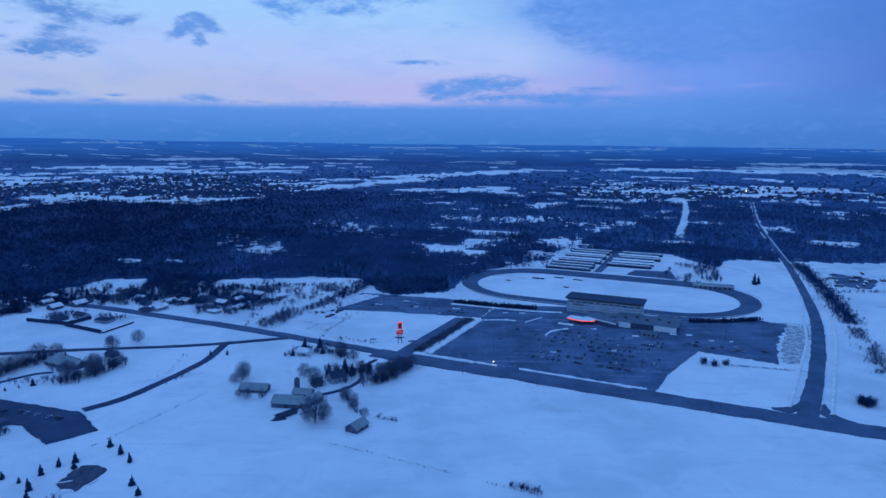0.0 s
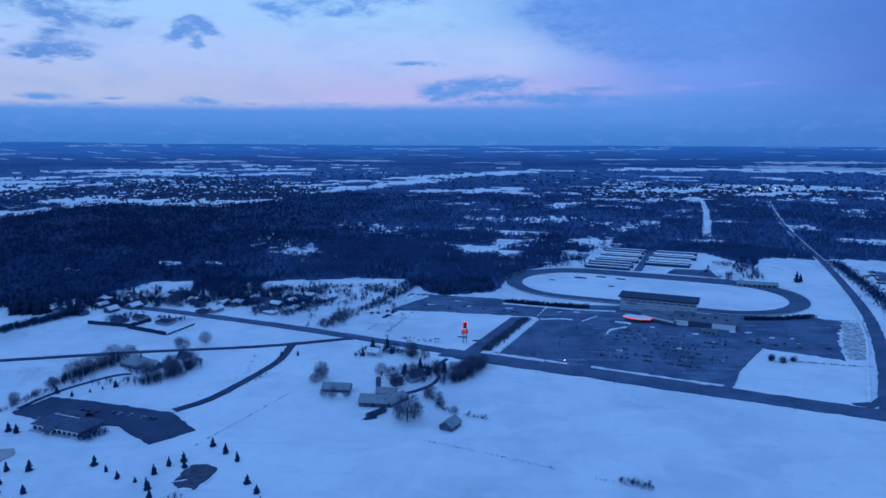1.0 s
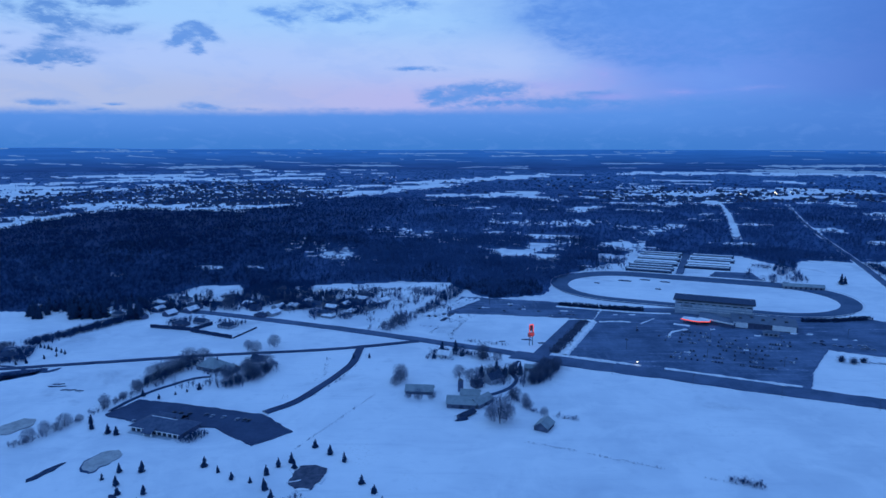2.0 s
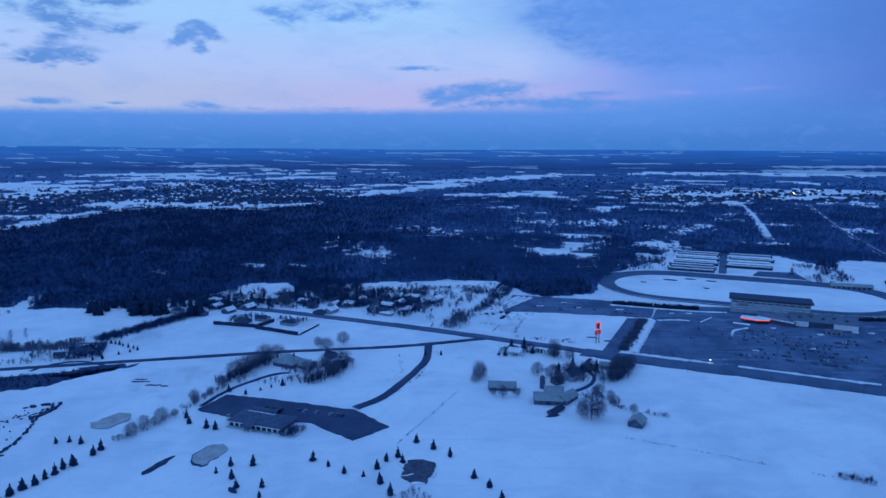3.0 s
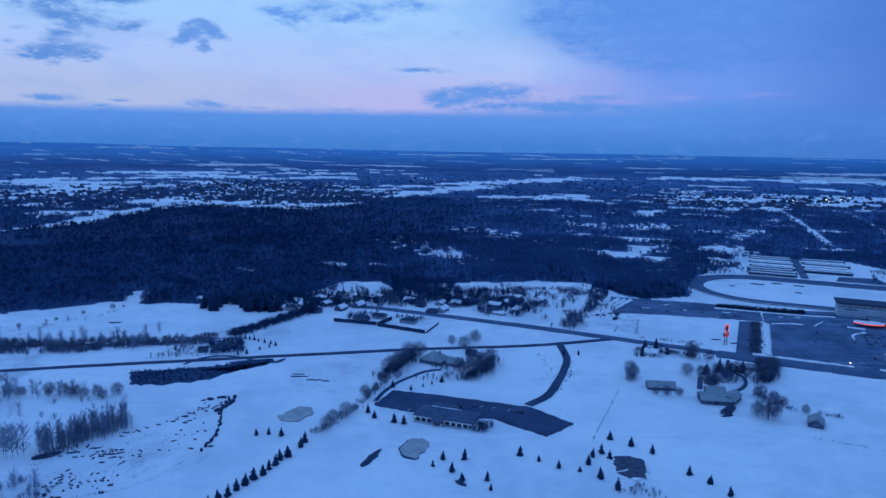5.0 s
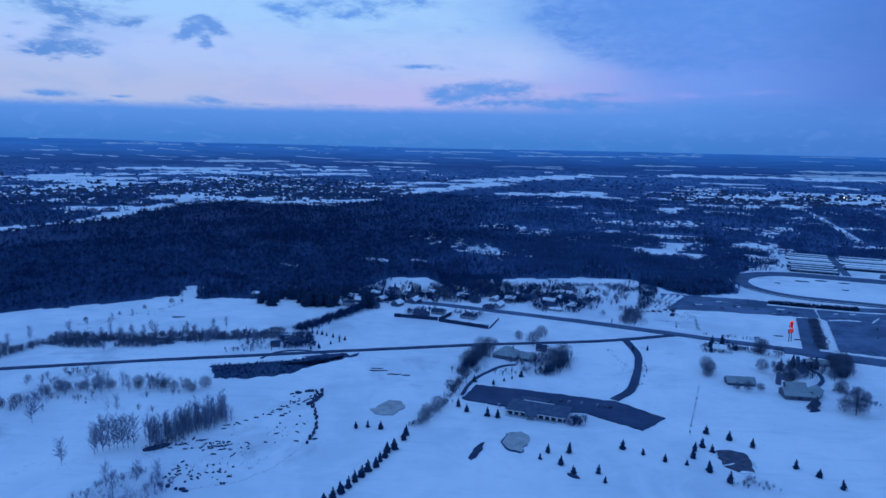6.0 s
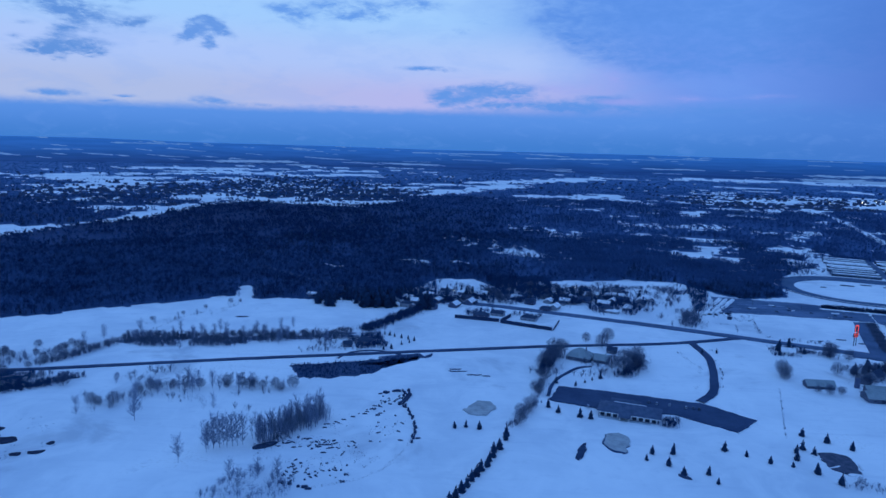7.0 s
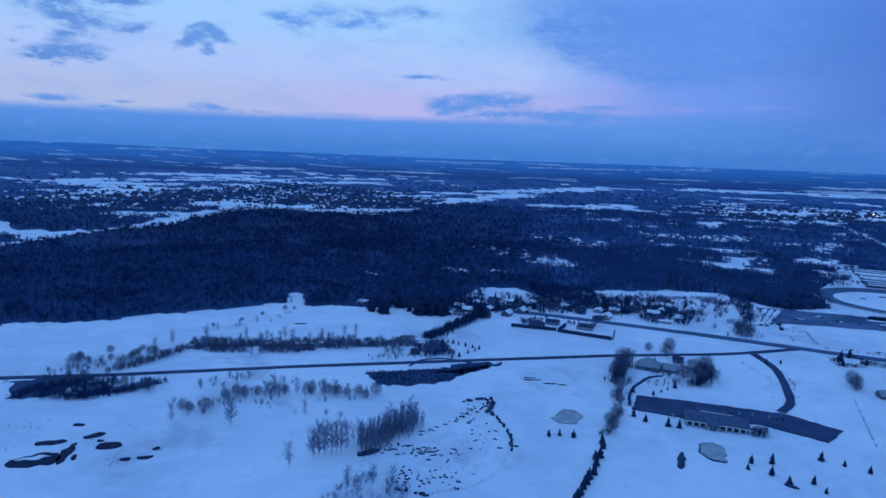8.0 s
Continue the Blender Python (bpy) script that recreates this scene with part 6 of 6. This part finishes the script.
def cars():
    rng = random.Random(4)
    names = ("black", "silver", "white", "dark grey", "dark blue")
    protos = [car(m, k + " car parked on asphalt") for m, k in zip(PAINT, names)]
    used, spots = set(), []
    for row in range(11):
        v = 17 + row * 7.4
        for k in range(62):
            u = 26 + k * 1.42
            if u > 112 or (52 < u < 80 and v > 88) or (u > 78 and v > 82):
                continue
            busy = fbm(np.array([u]), np.array([v * 1.5]), 22.0, 5, 3)[0]
            if rng.random() < (0.03 if v < 24 or u < 54 else 0.50 if busy > 0.53 else 0.26 if busy > 0.46 else 0.05):
                spots.append((u, v, rng.choice((64, 66, 244, 246))))
    for k in range(16):
        spots.append((rng.uniform(122, 165), rng.uniform(78, 86), rng.choice((-25, 155))))
    for k in range(14):
        spots.append((rng.uniform(-80, -6), rng.choice((80, 88, 96)), rng.choice((-25, 155))))
    for i, (u, v, a) in enumerate(spots):
        x, y = site(u, v)
        kind = rng.choices(range(5), (1, 4, 2, 6, 2))[0] if i >= 5 else i
        m = pose(x, y, at_ground(x, y) + 0.42, 0, 0, a + rng.uniform(-3, 3))
        if kind not in used:
            used.add(kind)
            protos[kind].matrix_basis = m
        else:
            copy_thing(protos[kind], m)
    for x, y, a in ((-196, 250, 70), (-183, 258, 65), (-180, 257, 65), (-176, 256, 65), (-169, 255, 65), (-166, 253.5, 65), (-152, 249, 65), (-150, 248, 65), (-155, 249.5, 65), (-161, 252, 65)):
        copy_thing(protos[rng.choice((0, 1, 3))], pose(x, y, at_ground(x, y) + 0.43, 0, 0, a))


cars()


def snow_bank(points, wide, tall, label, seed):
    """A ragged ridge of ploughed snow."""
    line = curve_points(points, 1.6)
    s, n = Shape(), len(line)
    for i, p in enumerate(line):
        d = (line[min(i + 1, n - 1)] - line[max(i - 1, 0)]).normalized()
        side = Vector((-d.y, d.x))
        k = 1 + 0.7 * noise.noise((p.x * 0.4, p.y * 0.4, seed))
        z = at_ground(p.x, p.y)
        for o, h in ((-0.5, 0.0), (-0.22, 0.8), (0.15, 1.0), (0.5, 0.0)):
            q = p + side * (o * wide * k)
            s.v.append((q.x, q.y, z + (0.44 + tall * h * k if h else 0.1)))
        if i:
            b = 4 * i
            s.f += [(b - 4 + j, b - 3 + j, b + 1 + j, b + j) for j in range(3)]
    return tagged(new("snow_bank", s.mesh("snow_bank", SNOW)), label, "snow bank", "", "structure")


snow_bank([site(5, 4.5), site(25, 4.2), site(41, 4.0)], 2.2, 0.5, "ridge of ploughed snow along the lot", 1)
snow_bank([site(52, 4.2), site(80, 3.4), site(101, 3.0), site(111, 3.2)], 2.0, 0.5, "ridge of ploughed snow along the main road", 2)
snow_bank([site(2.6, 7), site(2.6, 40), site(3.2, 78)], 3.6, 0.12, "broad strip of snow between drive and lot", 3)
snow_bank([site(6, 78), site(16, 84), site(24, 85)], 2.0, 0.4, "ridge of ploughed snow at the lot's end", 4)
snow_bank([site(48.3, 91.6), site(57.7, 90.7)], 3.0, 0.5, "heap of ploughed snow in the lot", 5)
snow_bank([site(48.5, 59.8), site(49.0, 72.2), site(56.4, 82.2)], 2.2, 0.5, "curved heap of ploughed snow in the lot", 6)
snow_bank([site(29.8, 83.9), site(35.7, 99.6)], 1.2, 0.3, "thin ridge of ploughed snow in the lot", 12)
for u, v, du, dv in ((121, 99, 3, 1), (133, 93, 2, 0.6), (143, 96, 1.5, 1), (150, 66, 5, 1), (113, 97, 3, 0.6), (94, 84, 3, 0.5), (-20, 96, 4, 0.7), (-46, 90, 3, 1), (-70, 84, 4, 1),
                     (-58, 100, 3, 0.6), (22, 104, 3, 0.8), (30, 112, 4, 0.4), (12, 100, 2, 1), (-86, 80, 2, 5), (60, 36, 2.5, 0.5), (88, 52, 2, 0.4), (104, 70, 1.6, 0.5), (70, 88, 2, 0.5)):
    snow_bank([site(u - du * 0.55, v - dv * 0.6 + 0.4), site(u, v - 0.3), site(u + du * 0.55, v + dv * 0.6 + 0.5)], 1.5, 0.4, "small heap of ploughed snow on asphalt", u)
for off in (0.0, 4.0, 8.0):
    snow_bank([(-85 + off, 406 + off * 0.3), (-70 + off, 430), (-55 + off, 455 - off * 0.4)], 3.6, 0.9, "rough ridge of ploughed snow at the field's edge", 20 + off)
snow_bank([(153, 252), (182, 300), (216, 357), (248, 420)], 1.6, 0.4, "ridge of ploughed snow beside the side road", 7)
snow_bank([(140, 260), (171, 310), (200, 358), (230, 420)], 1.8, 0.4, "ridge of ploughed snow beside the side road", 8)
snow_bank([site(-28, 107), site(20, 111), site(44, 117)], 4.0, 0.3, "strip of snow behind the parking lot", 11)


for x, y, a, c in ((-250, 293.5, 4.0, 0.5), (-242, 288.5, 3.5, 0.4), (-236.5, 287, 1.8, 0.3), (-251, 296.5, 2.5, 0.3), (-384.6, 392.4, 4.0, 1.4), (-266, 219, 1.0, 0.5), (-18, 349, 2.2, 0.9), (-12, 353, 1.8, 0.7), (-26, 356, 2.6, 0.8), (-40, 352, 2.0, 0.6)):
    patch("thawed_patch", [(x + a * math.cos(k / 2.5) * (1 + 0.2 * math.sin(k * 2.1)), y + c * math.sin(k / 2.5)) for k in range(16)], EARTH, "dark thawed patch of a snowy field", "bare ground", lift=0.3, rag=0.8, step=0.8)


rng_rough = random.Random(55)
for k in range(34):
    f, g = rng_rough.random(), rng_rough.uniform(-1, 1)
    x, y = -78 + 28 * f + 6 * g, 402 + 52 * f - 5 * g
    patch("thawed_patch", [(x + (0.6 + 1.6 * rng_rough.random()) * math.cos(q / 2), y + (0.5 + 1.2 * rng_rough.random()) * math.sin(q / 2)) for q in range(12)], EARTH, "dark earth showing through rough snow", "bare ground", lift=0.5, rag=0.8, step=0.7)


def track_rail():
    ring = stadium(53.5, 196, 48, 59.2)
    rail = thing("track_rail", "white rail round the outside of the race track", "rail")
    top = Shape()
    for (ax, ay), (bx, by) in zip(ring, ring[1:] + ring[:1]):
        top.tube((ax, ay, 1.0), (bx, by, 1.0), 0.14, 0.14, 4)
    part("bar", top, WHITE, rail)
    for k, (ax, ay) in enumerate(ring):
        part("post", Shape().tube((ax, ay, -0.3), (ax, ay, 1.0), 0.1, 0.1, 4), WHITE, rail)


track_rail()


def lamp_post(x, y, tall, lit, label):
    p = thing("lamp_post", label, "lamp post", x, y, at_ground(x, y), group="lamp posts")
    part("pole", Shape().tube((0, 0, -0.4), (0, 0, tall), 0.11, 0.07, 6), STEEL, p)
    part("arm", Shape().tube((0, 0, tall), (0, -0.9, tall + 0.1), 0.06, 0.05, 5), STEEL, p)
    part("lamp_head", Shape().box(-0.28, 0.28, -1.3, -0.7, tall - 0.02, tall + 0.22), LAMP_GLOW if lit else STEEL, p, "glowing lamp head" if lit else "unlit lamp head")


lamp_post(22.3, 311, 2.2, True, "lit lamp post at the lot's entrance")
for u, v in ((30, 30), (70, 30), (105, 30), (30, 66), (70, 66), (105, 66), (-40, 95), (-70, 92), (140, 100)):
    lamp_post(*site(u, v), 5.5, False, "unlit lamp post in the parking lot")
for u in (30, 66, 102, 138):
    lamp_post(*site(u, -13), 5.0, False, "unlit lamp post along the main road")


def infield():
    for u, v, a, b in ((0, 214, 5, 1.6), (14, 224, 4, 1.2), (30, 222, 4, 1.0), (-18, 196, 2, 0.8), (28, 192, 2, 1.0)):
        ring = [site(u + a * math.cos(6.2832 * k / 14), v + b * math.sin(6.2832 * k / 14)) for k in range(14)]
        patch("thawed_patch", ring, EARTH, "dark thawed patch in the snowy infield", "bare ground", lift=0.5, rag=0.8)


infield()


# ---------------------------------------------------------------- old pit, ponds and heaps
def blob(x, y, a, b, turn, n=16, seed=0.0):
    c, s = math.cos(radians(turn)), math.sin(radians(turn))
    ring = []
    for k in range(n):
        t = 6.2832 * k / n
        e = 1 + 0.35 * noise.noise((math.cos(t) * 1.4 + seed, math.sin(t) * 1.4, seed))
        px, py = a * e * math.cos(t), b * e * math.sin(t)
        ring.append((x + px * c - py * s, y + px * s + py * c))
    return ring


def thawed_ground():
    for i, (x, y, a, b, t) in enumerate(((-434, 200, 9, 4.6, 18), (-438, 214.5, 5.2, 2.0, 8), (-427.5, 206, 1.8, 8, 8), (-415.5, 212.5, 4.2, 3.0, 12), (-425.4, 221, 3.8, 1.7, 50),
                                          (-405, 202, 2.2, 1.4, 0), (-399, 204, 2.4, 1.3, 20), (-436.8, 231, 1.8, 1.6, 0), (-398, 211, 1.6, 0.9, 0), (-421, 217, 1.3, 1.0, 0), (-423, 203, 1.0, 1.6, 0))):
        patch("meltwater_pool", blob(x, y, a, b, t, 18, i * 3.1), WATER_ICE, "dark meltwater pool in snow", "pool", lift=0.3, rag=1.3, step=0.6)
    patch("snow_island", blob(-436, 201, 5.0, 1.5, 24, 16, 6.0), SNOW, "snow left on a meltwater pool", "snow", lift=0.5, rag=1.6, step=0.6)
    patch("bunker", [(-205.7, 215.2), (-204.4, 215.7), (-205.2, 210.7), (-208.0, 204.1), (-209.9, 202.3), (-210.1, 204.4), (-208.2, 210.1)], EARTH, "dark oval bunker melted out of the snow", "bunker", lift=0.35, rag=1.0, step=0.7)
    patch("bunker", blob(-176.5, 191.5, 2.4, 0.8, -45, 14, 5.0), EARTH, "dark thawed bunker edge", "bunker", lift=0.35)
    rng = random.Random(9)
    heap = None
    spots = [(-297, 210), (-292, 206), (-299.5, 212.5), (-303, 215), (-307, 217.5), (-310.5, 219), (-312.8, 214)]
    for k in range(150):
        t = rng.random()
        if k < 34:
            spots.append((-304 + 29 * t + rng.gauss(0, 1.1), 225 + 34 * t + rng.gauss(0, 1.5)))
        elif k < 80:
            spots.append((rng.uniform(-310, -288), rng.gauss(193, 3)))
        elif k < 126:
            spots.append((rng.gauss(-301, 7), rng.gauss(213, 2.6)))
        else:
            spots.append((rng.uniform(-284, -272), rng.uniform(215, 262)))
    for i, (x, y) in enumerate(spots):
        m = pose(x, y, at_ground(x, y) + 0.1, 0, 0, rng.uniform(0, 360)) @ Matrix.Diagonal((rng.uniform(0.3, 1.3) * (1.7 if i < 7 else 1), rng.uniform(0.3, 0.9) * (1.6 if i < 7 else 1), rng.uniform(0.3, 0.8), 1))
        if heap is None:
            heap = thing("earth_heap", "small heap of dark earth poking out of snow", "earth heap", group="earth heaps in the old pit")
            part("mound", Shape().prism(blob(0, 0, 1.0, 0.55, 0, 10, 2.0), -0.3, 0.55, 0.45), EARTH, heap)
            part("snow_cap", Shape().prism(blob(0.1, 0.12, 0.42, 0.22, 0, 8, 3.0), 0.54, 0.66, 0.6), SNOW, heap, "cap of snow")
            heap.matrix_basis = m
        else:
            copy_thing(heap, Matrix.Identity(4)).matrix_basis = m


thawed_ground()
def broken_rim(points, label, seed, size):
    """Uneven clods of earth along the edge of the old pit."""
    rng = random.Random(seed)
    line = curve_points(points, 1.5)
    for i, p in enumerate(line[:-1]):
        d = line[i + 1] - p
        if rng.random() < 0.2:
            continue
        turn = math.degrees(math.atan2(d.y, d.x)) + rng.uniform(-14, 14)
        patch("pit_rim", blob(p.x + rng.gauss(0, 0.35), p.y + rng.gauss(0, 0.35), size * rng.uniform(0.7, 1.5), size * rng.uniform(0.25, 0.75), turn, 10, i * 1.3 + seed), EARTH, label, "bank", lift=rng.uniform(0.4, 0.9))


broken_rim([(-284, 263), (-277, 266.5), (-273.5, 264), (-274, 254), (-270.5, 243), (-268, 232), (-267.5, 222), (-269, 213)], "dark earth rim of an old pit", 3, 0.9)
broken_rim([(-272, 267), (-272, 258), (-276, 250)], "dark earth rim of an old pit", 4, 1.4)
broken_rim([(-309, 186), (-304, 183), (-297, 181.5)], "dark earth bank at the foot of the pit", 5, 0.8)
hedge_line("thicket", [(-268, 222), (-270, 211), (-276, 196), (-283, 188), (-299, 182)], 1.2, 0.5, 0.5, TWIGS, "thin line of weeds along the rim of an old pit", 83)
patch("earth_bank", blob(-321, 211, 4.5, 1.6, 35, 16, 8.0), EARTH, "dark earth bank below the saplings", "bank", lift=0.6)


def storage_yard():
    """Trailers and heaps in a snowy yard."""
    rng = random.Random(21)
    first = None
    for k in range(26):
        t = rng.random()
        x, y = 297 + 52 * rng.random(), 490 + 62 * rng.random()
        if x - 281 < (y - 471) * 0.30 + 6:
            continue
        m = pose(x, y, 0.0, 0, 0, rng.choice((60, 65, 70, -25)))
        if first is None:
            first = thing("trailer", "snow-topped storage trailer in a yard", "trailer", group="stored trailers")
            part("body", Shape().box(-3, 3, -0.7, 0.7, 0.3, 1.7), STEEL, first)
            part("snow_top", Shape().box(-2.95, 2.95, -0.66, 0.66, 1.7, 1.9), SNOW, first, "layer of snow")
            for wx in (-2.0, 2.0):
                part("wheel", Shape().tube((wx, -0.75, 0.3), (wx, 0.75, 0.3), 0.3, 0.3, 8), TYRE, first)
            first.matrix_basis = m
        else:
            copy_thing(first, m)
    hedge_line("thicket", [(281, 474), (330, 478), (380, 480)], 2.0, 1.1, 2.6, BARK, "dark hedge below the storage yard", 61)
    patch("yard", [(300, 500), (318, 488), (345, 520), (322, 548)], ASPHALT, "dark trodden storage yard in snow", "yard", rag=4.0)


storage_yard()


# ---------------------------------------------------------------- villages far off
def gable_template():
    a, b, t, r = 0.5, 0.34, 0.38, 0.72
    quads = [[(-a, -b, -0.3), (a, -b, -0.3), (a, -b, t), (-a, -b, t)], [(a, b, -0.3), (-a, b, -0.3), (-a, b, t), (a, b, t)],
             [(-a, b, -0.3), (-a, -b, -0.3), (-a, -b, t), (-a, b, t)], [(a, -b, -0.3), (a, b, -0.3), (a, b, t), (a, -b, t)]]
    walls = [tri for q in quads for tri in ((q[0], q[1], q[2]), (q[0], q[2], q[3]))] + [((-a, b, t), (-a, -b, t), (-a, 0, r)), ((a, -b, t), (a, b, t), (a, 0, r))]
    o = 1.1
    slopes = [[(-a * o, -b * o, t - 0.03), (a * o, -b * o, t - 0.03), (a * o, 0, r + 0.03), (-a * o, 0, r + 0.03)], [(a * o, b * o, t - 0.03), (-a * o, b * o, t - 0.03), (-a * o, 0, r + 0.03), (a * o, 0, r + 0.03)]]
    roof = [tri for q in slopes for tri in ((q[0], q[1], q[2]), (q[0], q[2], q[3]))]
    return np.array(walls, float), np.array(roof, float)


def villages():
    walls, roof = gable_template()
    for k, (r0, r1, spacing, label) in enumerate(((950, 1500, 13.0, "nearer"), (1500, 2300, 19.0, "farther"))):
        rng = np.random.default_rng(70 + k)
        x, y = scatter_polar(rng, r0, r1, spacing, 44)
        far = np.interp(x, *zip(*FAR_EDGE))
        keep = (y > far + 25) & (rng.uniform(0, 1, len(x)) < 0.06 + 1.4 * suburb(x, y)) & (open_strips(x, y) < 0.1)
        x, y = x[keep], y[keep]
        size = rng.uniform(4.0, 7.5, len(x))
        one = np.ones(len(x))
        bare = rng.uniform(0, 1, len(x)) < 0.86
        for some, mat, look_of in ((bare, SHINGLE, " dark shingle village roofs"), (~bare, SNOW, " snow-covered village roofs")):
            plant("village_houses", x[some], y[some], size[some], one[some], [walls], BRICK, label + " rows of small brick village houses", "houses", np.random.default_rng(5), 0.0)
            plant("village_roofs", x[some], y[some], size[some], one[some], [roof], mat, label + look_of, "roofs", np.random.default_rng(5), 0.0)


villages()
for x, y, s in ((655, 1440, 1.6), (640, 1405, 1.0), (560, 1400, 0.9), (705, 1470, 1.0), (745, 1500, 0.8), (-160, 462, 0.18), (-250, 448, 0.15)):
    p = thing("street_lamp", "distant lit street lamp", "street lamp", x, y, at_ground(x, y), group="lit street lamps")
    part("pole", Shape().tube((0, 0, -0.4), (0, 0, 5.5), 0.15, 0.1, 6), STEEL, p)
    part("lamp_head", Shape().prism([(s * math.cos(6.2832 * k / 8), s * math.sin(6.2832 * k / 8)) for k in range(8)], 5.5, 5.5 + s * 1.2, 0.7), LAMP_GLOW, p, "glowing lamp head")


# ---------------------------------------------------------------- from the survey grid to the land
def to_land(x, y):
    """The plan was drawn on a slightly skewed grid, as if the west sank; its true place on level land."""
    x, y = np.asarray(x, float), np.asarray(y, float)
    far = np.maximum(y / 1200.0, 1.0)
    u, v = np.clip(x / far, -520, 360) / 400, np.maximum(y / far, 0) / 400
    sink = -0.022 * np.clip(-(400 * u + 90), 0, 360) * np.clip((800 - 400 * v) / 350, 0, 1)
    dx = -0.625 - 1.1 * u - 8.401 * v + 4.982 * u * v + 0.313 * v * v + sink * (1.083 - 0.877 * v + 2.011 * u)
    dy = 3.048 + 13.109 * u - 9.082 * v - 5.699 * u * v + 5.61 * v * v + sink * (-0.472 + 4.04 * v + 0.36 * u)
    return x + dx * far, y + dy * far


def lay_out():
    turn = Matrix.Rotation(radians(1.5), 4, "Z")
    for ob in list(scene.collection.objects):
        if ob.parent or ob.type not in ("MESH", "EMPTY"):
            continue
        if ob.matrix_basis.translation.xy.length > 0:
            m = ob.matrix_basis.copy()
            x, y = to_land(m.translation.x, m.translation.y)
            z, m.translation = m.translation.z, (0, 0, 0)
            ob.matrix_basis = Matrix.Translation((float(x), float(y), z)) @ turn @ m
            continue
        for piece in [ob] if ob.type == "MESH" else ob.children:
            co = np.empty(len(piece.data.vertices) * 3, np.float32)
            piece.data.vertices.foreach_get("co", co)
            co = co.reshape(-1, 3)
            co[:, 0], co[:, 1] = to_land(co[:, 0], co[:, 1])
            piece.data.vertices.foreach_set("co", co.ravel())
            piece.data.update()


lay_out()
